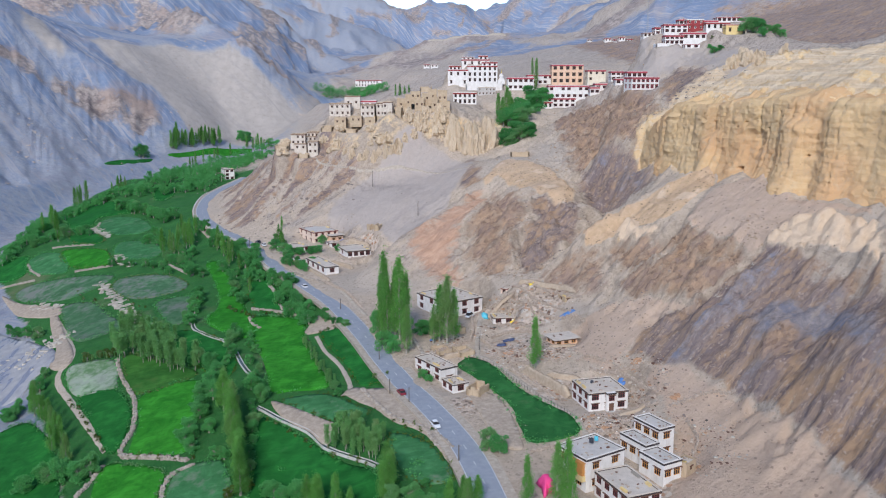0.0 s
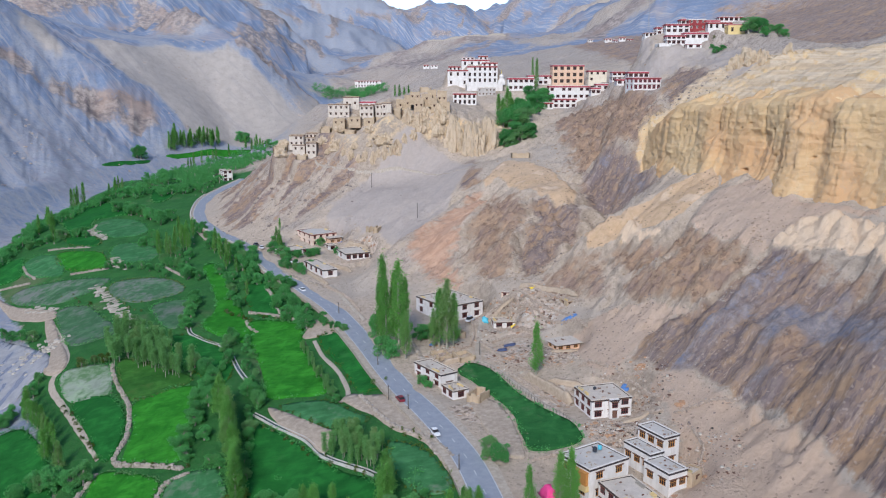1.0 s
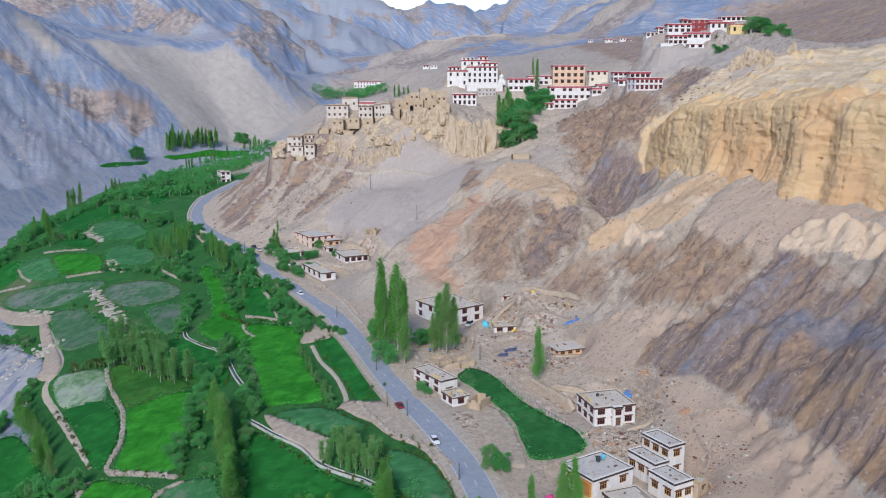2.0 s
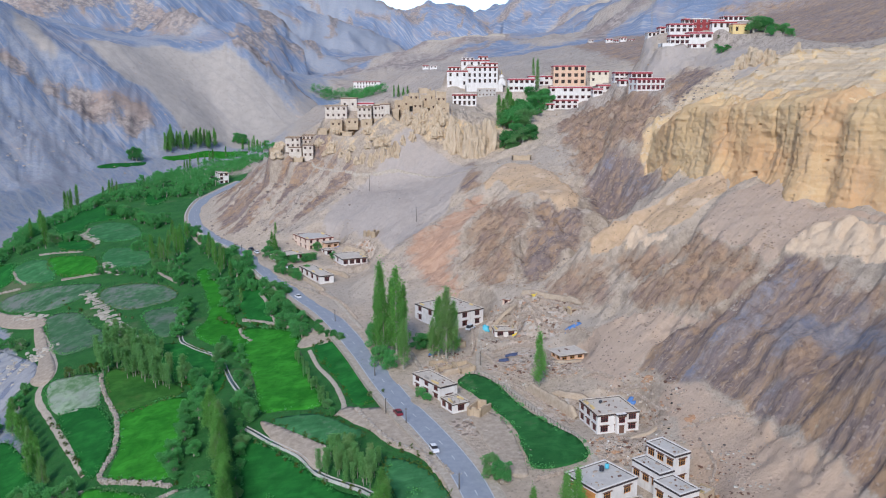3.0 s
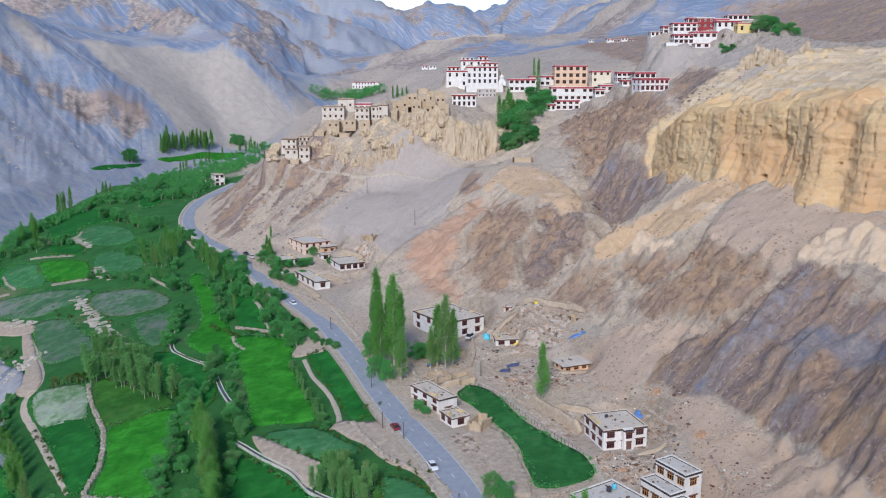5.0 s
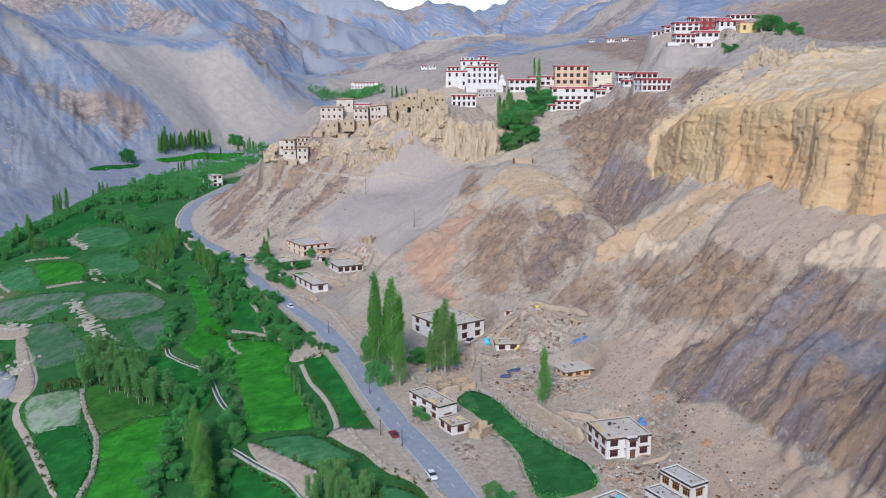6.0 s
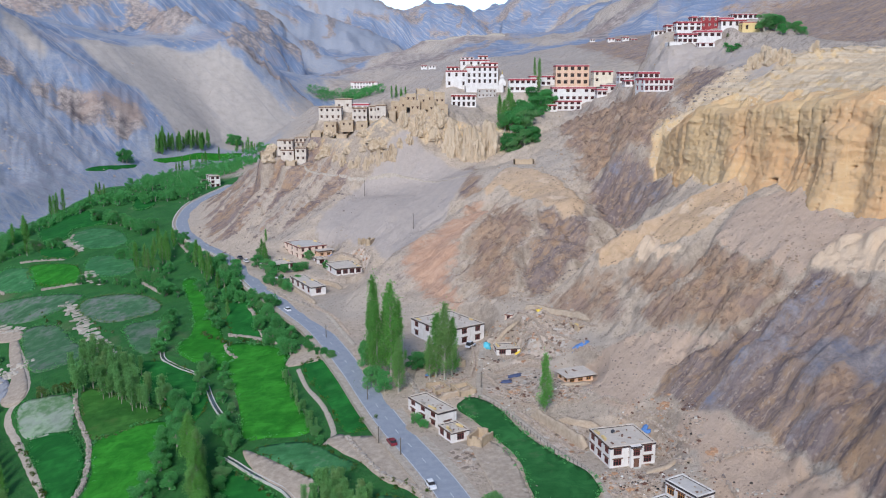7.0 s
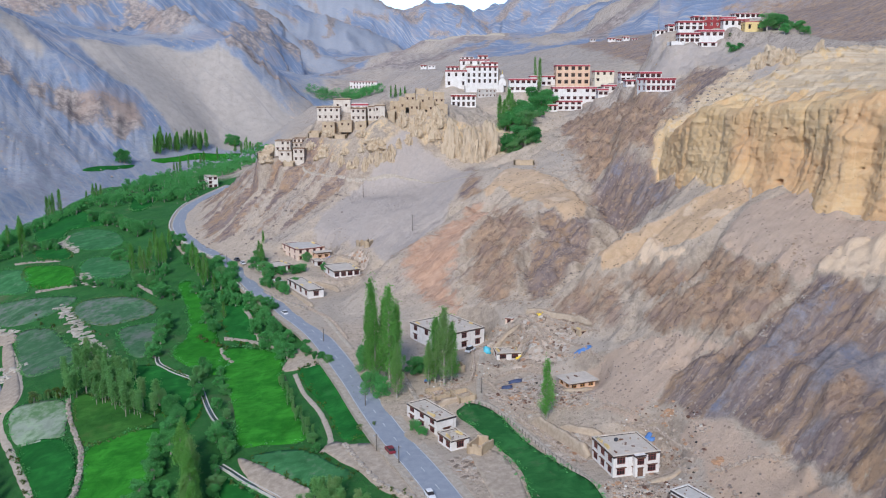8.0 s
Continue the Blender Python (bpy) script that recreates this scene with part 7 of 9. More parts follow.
def rooftop(x, y, z, key, w, h, label, name="water_tank"):
    """A ribbed plastic water tank on a flat roof."""
    base = tagged(new(name), label, "tank")
    base.matrix_basis = pose(x, y, z)
    v, f = [], []
    rings = [(0, 0.94), (0.05, 1), (0.2, 1), (0.24, 0.95), (0.28, 1), (0.46, 1), (0.5, 0.95), (0.54, 1), (0.78, 1), (0.9, 0.7), (0.95, 0.3)]
    tube(v, f, [(0, 0, a * h) for a, _ in rings], [r * w / 2 for _, r in rings], 14)
    part("shell", mesh_of("shell", v, f, M[key], True), None, base)
    part("lid", turned("lid", w * 0.17, 0.1, M["black_tank"], 12), None, base, "", pose(0, 0, h * 0.97))
    return base


# ---- road furniture
def dashes():
    base = tagged(new("lane_marking"), "row of pale worn lane dashes on the asphalt", "lane marking")
    for k in range(6, len(ROAD_LINE) - 6, 4):
        q = ROAD_LINE[k]
        d = ROAD_LINE[k + 1] - ROAD_LINE[k - 1]
        me = mesh_of("dash", [(-1.1, -0.075, 0), (1.1, -0.075, 0), (1.1, 0.075, 0), (-1.1, 0.075, 0)], [(0, 1, 2, 3)], M["line_paint"]) if k == 6 else me
        part("dash", me, None, base, "", pose(q[0], q[1], q[2] + 0.462, 0, -math.degrees(math.atan2(d[2], math.hypot(d[0], d[1]))), math.degrees(math.atan2(d[1], d[0]))))


dashes()
for off, wide in ((3.45, 0.07), (-3.45, 0.07)):
    tagged(ribbon("edge_line", ROAD_LINE, wide, 0.458, M["line_paint"], 0, off), "pale painted line at the road edge", "road line", kind="structure")
tagged(ribbon("road_shoulder", ROAD_LINE, 1.1, 0.40, M["path"], 1.2, 4.65), "dusty gravel road shoulder", "road shoulder", kind="structure")
tagged(ribbon("road_shoulder", ROAD_LINE, 1.3, 0.40, M["path"], 1.2, -4.85), "dusty gravel road shoulder", "road shoulder", kind="structure")


def parapet(a, b):
    """Low whitewashed parapet blocks along the valley side of the road."""
    base = tagged(new("road_parapet"), "low whitewashed parapet along the valley side of the road", "parapet")
    me = welded("block", *boxes([(0, 0, 0.25, 3.0, 0.42, 0.9)]), M["concrete"])
    for k in range(a, b, 2):
        q = ROAD_LINE[k]
        d = ROAD_LINE[k + 1] - ROAD_LINE[k - 1]
        n = Vector((-d[1], d[0], 0)).normalized()
        part("block", me, None, base, "", pose(q[0] + n.x * 5.2, q[1] + n.y * 5.2, q[2] + 0.4, 0, 0, math.degrees(math.atan2(d[1], d[0]))))


parapet(108, 214)

# ---------------------------------------------------------------- fields, paths, walls
field('crop', 'bright green barley field on a terrace', [(-270.5, 598.1), (-251.4, 601.6), (-212.6, 557.9), (-192.5, 527.3), (-212.2, 522.8), (-209.7, 503.0), (-224.2, 504.9)])
field('stubble', 'pale green field of young crop', [(-207.5, 501.9), (-201.4, 517.7), (-181.1, 504.4), (-167.2, 481.2), (-168.0, 471.0), (-187.1, 474.9)])
field('crop', 'bright green barley field on a terrace', [(-221.0, 497.3), (-207.0, 492.2), (-188.7, 466.4), (-190.8, 459.6), (-207.2, 468.7)])
field('stubble', 'pale green field of young crop', [(-171.5, 435.6), (-176.6, 452.4), (-170.6, 455.8), (-155.7, 448.0), (-144.0, 428.7), (-146.0, 418.7), (-160.3, 422.5)])
field('lush', 'vivid green field of dense crop', [(-207.2, 455.2), (-183.0, 447.5), (-172.5, 431.9), (-168.1, 420.0), (-181.3, 420.5), (-195.1, 431.1)])
field('stubble', 'pale green field of young crop', [(-224.5, 450.4), (-220.0, 457.9), (-205.2, 449.1), (-190.9, 422.5), (-204.2, 425.8), (-214.9, 432.9)])
field('crop', 'green field beside the river bank', [(-253.9, 464.6), (-232.2, 463.3), (-224.5, 450.4), (-219.3, 432.5), (-238.5, 434.8)])
field('fallow', 'grey-green half-bare field', [(-212.8, 412.5), (-199.9, 416.1), (-161.4, 402.3), (-161.3, 391.3), (-174.8, 384.4), (-201.9, 398.6)])
field('fallow', 'grey-green half-bare field', [(-151.9, 380.4), (-152.8, 393.8), (-131.4, 390.4), (-116.7, 376.6), (-116.0, 365.8), (-132.5, 362.3)])
field('fallow', 'grey-green half-bare field', [(-173.2, 375.4), (-157.3, 370.7), (-141.3, 348.7), (-129.5, 332.1), (-130.3, 326.0), (-143.0, 321.0), (-162.2, 351.6)])
field('fallow', 'grey-green half-bare field', [(-122.8, 351.8), (-118.1, 356.1), (-108.0, 355.3), (-103.3, 338.6), (-101.7, 325.3), (-108.9, 326.6)])
field('lush', 'vivid green strip of crop below the road', [(-112.9, 396.7), (-108.4, 400.2), (-96.5, 379.0), (-86.8, 353.3), (-77.6, 327.9), (-71.4, 314.8), (-72.3, 304.2), (-81.1, 309.8), (-93.4, 323.7), (-93.1, 342.7), (-102.2, 370.8)])
field('crop', 'green field below the road', [(-84.0, 363.4), (-74.4, 358.5), (-65.0, 331.2), (-73.8, 331.4), (-82.8, 352.0)])
field('lush', 'wide vivid green field of dense crop', [(-75.4, 322.8), (-70.4, 326.0), (-53.7, 313.1), (-49.6, 293.9), (-42.4, 272.3), (-35.4, 252.1), (-46.4, 250.9), (-53.8, 252.5), (-59.8, 273.6), (-70.3, 302.4)])
field('crop', 'dark green field beside the road', [(-44.2, 294.7), (-35.4, 295.2), (-28.0, 280.6), (-18.7, 250.7), (-24.9, 247.3), (-31.0, 263.5)])
field('stubble', 'pale green field with worn soil', [(-48.8, 244.6), (-36.0, 245.5), (-27.2, 236.3), (-20.7, 228.3), (-29.5, 227.5), (-37.7, 234.0)])
field('crop', 'dark green field below the channel', [(-54.9, 237.0), (-38.4, 222.2), (-30.0, 212.3), (-16.8, 197.9), (-15.0, 186.8), (-24.1, 180.7), (-45.6, 188.5), (-52.7, 220.0)])
field('stubble', 'pale green field below the road bank', [(-14.2, 212.9), (-6.5, 209.0), (0.6, 197.3), (1.8, 188.6), (-5.9, 188.5), (-11.2, 198.5)])
field('crop', 'green field beside the stone channel', [(-105.0, 314.1), (-94.0, 313.6), (-81.1, 301.4), (-71.3, 281.6), (-72.5, 264.7), (-84.9, 281.1), (-100.3, 298.7)])
field('scrub', 'olive green rough meadow', [(-110.3, 281.2), (-116.2, 295.2), (-114.2, 299.6), (-88.9, 281.2), (-84.0, 273.1), (-99.0, 264.4)])
field('lush', 'wide vivid green field of dense crop', [(-98.7, 262.2), (-91.0, 268.9), (-81.3, 269.3), (-75.7, 259.9), (-74.3, 239.7), (-72.7, 225.4), (-88.6, 229.0), (-91.7, 232.1), (-93.2, 245.4)])
field('crop', 'green field between stone walls', [(-124.0, 274.3), (-111.3, 273.5), (-99.5, 256.3), (-96.0, 243.4), (-95.8, 232.8), (-99.4, 234.4), (-108.3, 248.1)])
field('pale', 'whitish bare field with green tufts', [(-137.0, 296.2), (-131.6, 298.5), (-119.6, 296.2), (-112.3, 278.8), (-112.3, 275.6), (-124.7, 276.2), (-133.4, 287.0)])
field('lush', 'vivid green field of dense crop', [(-97.3, 225.6), (-86.9, 223.9), (-77.2, 218.0), (-75.9, 209.8), (-74.1, 197.4), (-91.4, 202.7)])
field('stubble', 'pale green field of young crop', [(-73.2, 210.9), (-71.7, 217.4), (-64.6, 219.0), (-58.9, 215.1), (-52.5, 191.5), (-69.6, 195.9)])
field('crop', 'dark green meadow near the river', [(-148.3, 263.8), (-139.8, 268.1), (-126.6, 254.0), (-115.7, 237.7), (-109.7, 225.8), (-103.5, 206.3), (-123.9, 210.5), (-149.4, 257.1)])
field('worn', 'dark green field with worn end beside the mud houses', [(4.7, 257.2), (6.0, 259.9), (9.3, 261.8), (15.3, 255.3), (22.3, 237.9), (29.7, 224.8), (35.1, 215.4), (35.5, 208.9), (30.0, 205.7), (23.4, 204.7), (20.9, 209.8), (19.3, 226.4), (14.3, 238.2), (9.7, 247.6)])
field('lush', 'far green field under poplars', [(-248.7, 784.1), (-219.9, 843.7), (-193.9, 852.1), (-188.1, 826.1), (-220.7, 824.8), (-245.6, 781.8)])
field('crop', 'far green field on the stony flat', [(-279.3, 708.7), (-260.7, 750.4), (-257.9, 748.8), (-274.4, 707.8)])
field('crop', 'green patch among willows', [(-201.1, 591.8), (-197.0, 610.4), (-183.1, 588.4), (-180.4, 557.0), (-189.1, 555.1)])
strip('footpath', 'pale trodden path between fields', 2.4, [(-180.7, 380.4), (-171.6, 364.5), (-158.2, 342.3), (-141.8, 311.8), (-138.7, 301.3), (-140.1, 296.0), (-136.9, 287.9), (-126.8, 274.1), (-113.6, 254.1), (-105.6, 242.9), (-99.0, 233.8)])
strip('footpath', 'pale trodden path between fields', 1.6, [(-45.4, 293.4), (-40.5, 279.6), (-33.3, 264.6), (-28.5, 248.2), (-30.4, 242.3)])
strip('footpath', 'pale trodden path beside the green field', 1.7, [(7.0, 265.0), (11.2, 263.4), (15.8, 257.8), (23.1, 242.7), (28.4, 230.2), (34.9, 217.4), (37.2, 208.5), (37.0, 201.9)])
strip('footpath', 'dusty village lane', 2.0, [(11.1, 256.7), (11.4, 268.4), (12.4, 284.3), (14.6, 299.6), (20.1, 305.0), (25.3, 306.0)])
strip('footpath', 'dusty track up to the road', 1.8, [(-45.9, 346.5), (-35.1, 321.6), (-28.2, 305.6)])
stone_wall(1.0, 0.9, [(-119.4, 297.7), (-114.4, 287.0), (-105.6, 271.4), (-98.9, 258.4), (-94.2, 242.7), (-94.3, 232.4), (-91.8, 229.7)])
stone_wall(1.4, 1.3, [(-92.3, 229.1), (-84.3, 226.2), (-71.5, 221.1)])
stone_wall(1.0, 0.9, [(-68.7, 218.1), (-73.8, 215.6), (-74.6, 209.1), (-71.6, 200.9)])
stone_wall(0.9, 0.9, [(-97.3, 226.6), (-98.6, 220.7), (-100.8, 214.4)])
stone_wall(0.8, 1.0, [(-77.4, 334.7), (-66.3, 328.0), (-55.5, 317.9)])
stone_wall(0.8, 0.8, [(-77.3, 326.7), (-73.9, 318.3), (-70.0, 313.2)])
stone_wall(0.9, 1.2, [(-143.5, 486.5), (-134.9, 463.5), (-120.3, 435.6), (-112.1, 426.0)])
stone_wall(0.9, 0.9, [(-132.9, 404.1), (-124.2, 393.4), (-116.4, 384.8)])
stone_wall(0.7, 1.0, [(2.3, 202.7), (-1.3, 210.6), (-6.9, 222.7), (-13.9, 236.7)])
stone_wall(0.9, 1.0, [(-222.5, 446.1), (-215.2, 434.9), (-207.5, 426.5)])
stone_wall(0.9, 1.0, [(-184.7, 418.2), (-174.1, 417.0), (-166.4, 416.3)])
stone_wall(0.8, 0.9, [(-209.3, 491.1), (-205.1, 495.8), (-206.5, 506.2)])
stone_wall(0.8, 0.9, [(-216.1, 463.4), (-204.2, 461.5), (-191.8, 458.2)])
stone_wall(0.8, 0.9, [(-227.1, 423.8), (-219.5, 423.6), (-208.4, 422.0)])
stone_wall(0.8, 1.0, [(-75.2, 356.4), (-70.3, 346.1), (-64.2, 329.2)])
stone_wall(0.8, 1.0, [(-24.6, 244.2), (-21.5, 237.4), (-14.9, 224.4), (-9.8, 218.0), (-5.1, 214.3), (-1.3, 204.3)])
stone_wall(0.8, 0.8, [(-17.8, 308.0), (-11.6, 285.7), (-6.2, 264.3)])
stone_wall(0.7, 0.9, [(-70.1, 369.6), (-59.2, 355.8), (-49.2, 344.9)])
channel([(-98.9, 323.5), (-95.4, 315.6), (-86.9, 307.4), (-80.2, 301.8), (-74.8, 292.4), (-70.2, 281.3), (-66.4, 273.2), (-62.6, 266.3)])
channel([(-56.0, 242.3), (-46.7, 233.0), (-38.1, 225.4), (-31.2, 215.7), (-21.2, 206.9), (-16.6, 200.3)])
channel([(-13.4, 195.3), (-13.1, 190.5), (-13.5, 184.4)])
field('shingle', 'pale grey river shingle with braided water', [(-203.4, 361.4), (-180.9, 351.4), (-157.0, 327.3), (-147.0, 306.9), (-151.1, 298.8), (-151.2, 290.0), (-157.4, 285.7), (-165.1, 284.6)])
field('soil', 'pale bare bank of soil', [(-52.2, 244.7), (-44.5, 239.5), (-36.3, 232.0), (-30.6, 226.0), (-30.4, 218.9), (-33.1, 218.2), (-38.0, 224.6), (-46.9, 234.5)])
field('soil', 'pale eroded bank of soil', [(-220.2, 412.9), (-202.1, 396.1), (-175.7, 377.1), (-173.1, 367.9), (-194.1, 379.2), (-205.9, 392.3)])
field('soil', 'pale eroded river bank', [(-174.3, 363.7), (-174.3, 370.7), (-153.9, 334.2), (-138.9, 306.0), (-139.6, 297.3), (-146.9, 303.2), (-152.6, 321.8)])
field('soil', 'pale sandy road bank', [(-29.2, 242.4), (-27.4, 246.4), (-22.8, 243.5), (-15.9, 241.1), (-10.4, 230.4), (-2.9, 216.6), (1.6, 204.1), (2.2, 193.3), (-0.6, 201.5), (-5.9, 212.7), (-13.0, 219.4), (-19.2, 229.3)])
field('soil', 'pale sandy slope beside the green field', [(7.9, 234.8), (13.8, 235.2), (18.3, 224.6), (20.1, 209.2), (20.2, 201.7), (15.3, 203.4), (11.6, 216.5)])
field('soil', 'pale bare soil below the road', [(-50.4, 299.4), (-47.1, 312.6), (-36.9, 299.4), (-37.6, 296.1), (-45.4, 296.4)])
ledges([(-162.3, 393.6), (-116.4, 323.3)])
ledges([(-169.0, 430.3), (-154.6, 412.2)])
ledges([(-192.8, 387.9), (-175.7, 377.1)])
ledges([(-206.5, 495.2), (-188.1, 473.1)])

# ---------------------------------------------------------------- houses
manor = house('white two-storey house with maroon windows beside the green field', 43.8, 225.8, 2.3, 15, 11.7, 11.3, 5.3, 2, 3, 3, 'maroon')
porch(manor, 0.4, 11.3, 5.3)
house('white upper block with orange wooden windows and a cream end', 52.7, 200.0, -0.5, 29, 4.8, 9.2, 8.1, 2, 1, 3, 'orange')
house('white flat-roofed wing with brown windows and black band', 48.3, 196.2, -0.5, 29, 4.2, 9.2, 5.5, 1, 1, 3, 'orange')
house('white flat-roofed house with brown windows and black band', 51.4, 187.7, -1.0, 29, 5.6, 8.2, 5.3, 1, 2, 2, 'orange')
cream = house('cream two-storey house with orange wooden bay windows', 35.2, 189.6, -2.6, 33, 12.0, 10.3, 8.2, 2, 2, 2, 'orange')
bay(cream, -6.0, -2.4, 4.0, 4.4, 3.0)
house('white courtyard house with maroon windows and mud roof', 41.3, 176.7, -2.8, 21, 8.5, 13.6, 6.0, 2, 3, 4, 'maroon')
house('white house with red corner window and mud roof', -2.2, 252.8, 1.0, 34, 5.9, 14.8, 4.5, 2, 1, 3, 'maroon')
house('white lower wing with brown windows', 3.6, 240.4, 0.9, 30, 5.3, 6.7, 2.8, 1, 1, 2, 'maroon')
house('roofless mud-brick ruin beside the house', 10.2, 236.5, 0.9, 59, 6.0, 4.4, 3.0, 0, 0, 0, 'mud')
house('white two-storey house behind the poplars', 2.4, 312.4, 5.6, 35, 16.5, 19.5, 6.0, 2, 3, 3, 'maroon')
house('low white house with brown windows and mud roof', 21.2, 294.6, 6.0, 7, 7.5, 6.0, 2.3, 1, 2, 1, 'maroon')
house('low shop with orange front and earth roof', 38.7, 266.2, 7.2, 22, 8.1, 6.0, 1.9, 1, 3, 2, 'shop')
house('long white house with brown windows beside the road', -53.9, 370.3, 8.4, 30, 6.2, 23.4, 3.5, 1, 1, 4, 'maroon')
house('peach two-storey house with maroon windows', -62.3, 419.4, 12.6, 32, 13.2, 17.6, 5.6, 2, 4, 3, 'peach')
house('low white house below the scree', -41.8, 391.9, 10.8, 24, 11.5, 14.9, 3.2, 1, 4, 1, 'maroon')
house('small white outbuilding with a flat roof', -53.1, 400.6, 12.5, 26, 3.7, 5.9, 2.6, 1, 1, 1, 'maroon')
house('long low shed with a grey flat roof', -71.5, 399.2, 10.5, 38, 12.0, 10.3, 3.0, 1, 4, 1, 'maroon')
house('roofless tan ruin below the scree', -39.0, 407.7, 12.3, 22, 9.1, 11.7, 2.6, 0, 0, 0, 'mud')
house('small tan mud tower', -34.8, 407.6, 19.6, 31, 3.1, 3.5, 2.9, 0, 0, 0, 'mud')
house('small tan mud tower', -31.3, 405.9, 20.0, 72, 4.7, 2.4, 2.9, 0, 0, 0, 'mud')
house('white three-storey farmhouse among trees', -158.1, 623.9, 19.7, 26, 6.7, 13.6, 7.8, 3, 3, 2, 'maroon')
house('small white farm shed among trees', -173.5, 639.6, 20.1, 26, 3.5, 8.9, 3.4, 1, 1, 1, 'maroon')
house('low tan mud shed beside the lane', 6.0, 285.8, 4.5, 21, 2.6, 3.7, 2.4, 0, 0, 0, 'mud')
house('long low pink shed beside the village lane', 25.1, 311.8, 13.1, -23, 2.6, 13.0, 2.4, 1, 1, 0, 'peach')
house('small mud house with a flat roof', 32.6, 295.3, 13.0, 20, 4.8, 5.0, 1.9, 1, 2, 1, 'mudhouse')
house('small mud house with a flat roof', 43.4, 287.5, 15.7, 22, 4.9, 5.0, 1.8, 1, 2, 1, 'mudhouse')
house('roofless mud walls beside the lane', 6.7, 266.4, 3.1, 24, 5.3, 6.5, 2.2, 0, 0, 0, 'mud')
house('roofless mud walls beside the lane', -0.4, 268.2, 2.8, 27, 4.9, 6.7, 2.0, 0, 0, 0, 'mud')
house('small mud shed with timber door', 57.2, 187.4, 0.2, 44, 4.3, 3.3, 3.0, 1, 1, 1, 'mudhouse')
house('mud-walled stable beside the white house', 57.5, 235.5, 3.6, 27, 4.2, 4.0, 2.2, 0, 0, 0, 'mud')
house('main white monastery hall with rows of black windows', 28.7, 641.7, 89.2, 0, 21.7, 20.0, 12.1, 3, 6, 2, 'gompa', sink=2.5)
house('white monastery wing with black windows', 10.9, 639.3, 86.9, 0, 14.7, 18.0, 11.7, 2, 3, 2, 'gompa', sink=2.5)
house('white upper monastery hall with maroon parapet', 24.0, 650.2, 100.7, 0, 20.4, 16.0, 5.4, 1, 4, 2, 'gompa', sink=2.5)
house('white upper monastery chapel with maroon parapet', 34.2, 644.1, 100.6, 0, 11.3, 12.0, 3.4, 1, 3, 2, 'gompa', sink=2.5)
house('small maroon roof chapel on the monastery', 29.8, 649.1, 105.4, 0, 6.7, 8.0, 3.5, 1, 2, 2, 'gompa', sink=4.0)
house('small maroon roof room on the monastery', 18.9, 651.2, 105.4, 0, 9.1, 8.0, 2.3, 1, 3, 2, 'gompa', sink=2.5)
house('white monastery wing roof room', 8.7, 643.6, 98.0, 0, 8.6, 10.0, 3.4, 1, 3, 2, 'gompa', sink=4.0)
house('white monastery terrace with a red rim', 29.6, 623.4, 84.0, 0, 26.4, 14.0, 5.5, 0, 0, 2, 'gompa', sink=2.5)
house('grey stone monastery outbuilding', 30.6, 608.5, 80.6, 0, 12.2, 10.0, 5.4, 2, 5, 2, 'stone', sink=4.0)
house('white priest house with orange window bay', 14.0, 558.6, 75.9, 0, 14.8, 12.0, 7.3, 2, 5, 2, 'gompa', sink=4.0)
house('white school block with red roof and wide windows', 53.2, 599.0, 84.3, 0, 17.7, 12.0, 8.5, 2, 5, 2, 'redband', sink=4.0)
house('white hostel wing with red roof', 68.8, 619.2, 88.1, 0, 18.0, 10.0, 6.6, 2, 5, 2, 'redband', sink=4.0)
house('orange four-storey guest house with red roof', 87.4, 616.2, 88.5, 0, 22.0, 14.0, 13.1, 3, 5, 2, 'orangeblock', sink=2.5)
house('tan hall with red roof', 105.2, 600.2, 90.0, 0, 12.3, 12.0, 7.8, 2, 3, 2, 'tan', sink=2.5)
house('white hostel with red bands and many windows', 85.4, 592.8, 78.4, 0, 27.6, 12.0, 9.1, 2, 7, 2, 'redband', sink=2.5)
house('white lower hostel with dark windows', 78.8, 580.5, 73.1, 0, 19.4, 10.0, 6.2, 2, 5, 2, 'redband', sink=4.0)
house('low white house below the hostel', 66.0, 569.3, 72.7, 0, 11.4, 8.0, 4.4, 1, 4, 2, 'gompa', sink=4.0)
house('small white house with red band', 95.9, 550.6, 81.6, 0, 6.0, 8.0, 5.2, 1, 2, 2, 'redband', sink=4.0)
house('white house with red band and black windows', 103.0, 556.8, 84.4, 0, 11.8, 9.0, 4.6, 1, 3, 2, 'redband', sink=2.5)
house('white house with maroon windows', 110.7, 552.9, 90.4, 0, 9.0, 9.0, 6.2, 2, 3, 2, 'redband', sink=4.0)
house('small white house on the ridge', 106.4, 521.4, 88.2, 0, 6.9, 8.0, 3.7, 1, 2, 2, 'redband', sink=4.0)
house('white house with red roof band', 108.9, 491.5, 91.9, 0, 11.4, 8.0, 4.0, 1, 4, 2, 'redband', sink=4.0)
house('white two-storey house with large red windows', 104.7, 457.6, 86.2, 12, 15.2, 10.0, 6.4, 2, 6, 2, 'redwin', sink=4.0)
house('far long white building with blue panels', -99.4, 1161.4, 82.1, 0, 34.6, 14.0, 8.9, 2, 9, 2, 'gompa', sink=4.0)
house('small white hut on the hilltop', 128.6, 549.6, 117.3, 0, 7.5, 8.0, 2.6, 1, 3, 2, 'gompa', sink=2.5)
house('white hilltop house with red window', 135.1, 547.8, 118.8, 0, 7.2, 8.0, 4.5, 2, 2, 2, 'redband', sink=4.0)
house('white hilltop house with red roof rim', 142.3, 539.8, 119.3, 0, 14.4, 8.0, 5.3, 2, 4, 2, 'redband', sink=2.5)
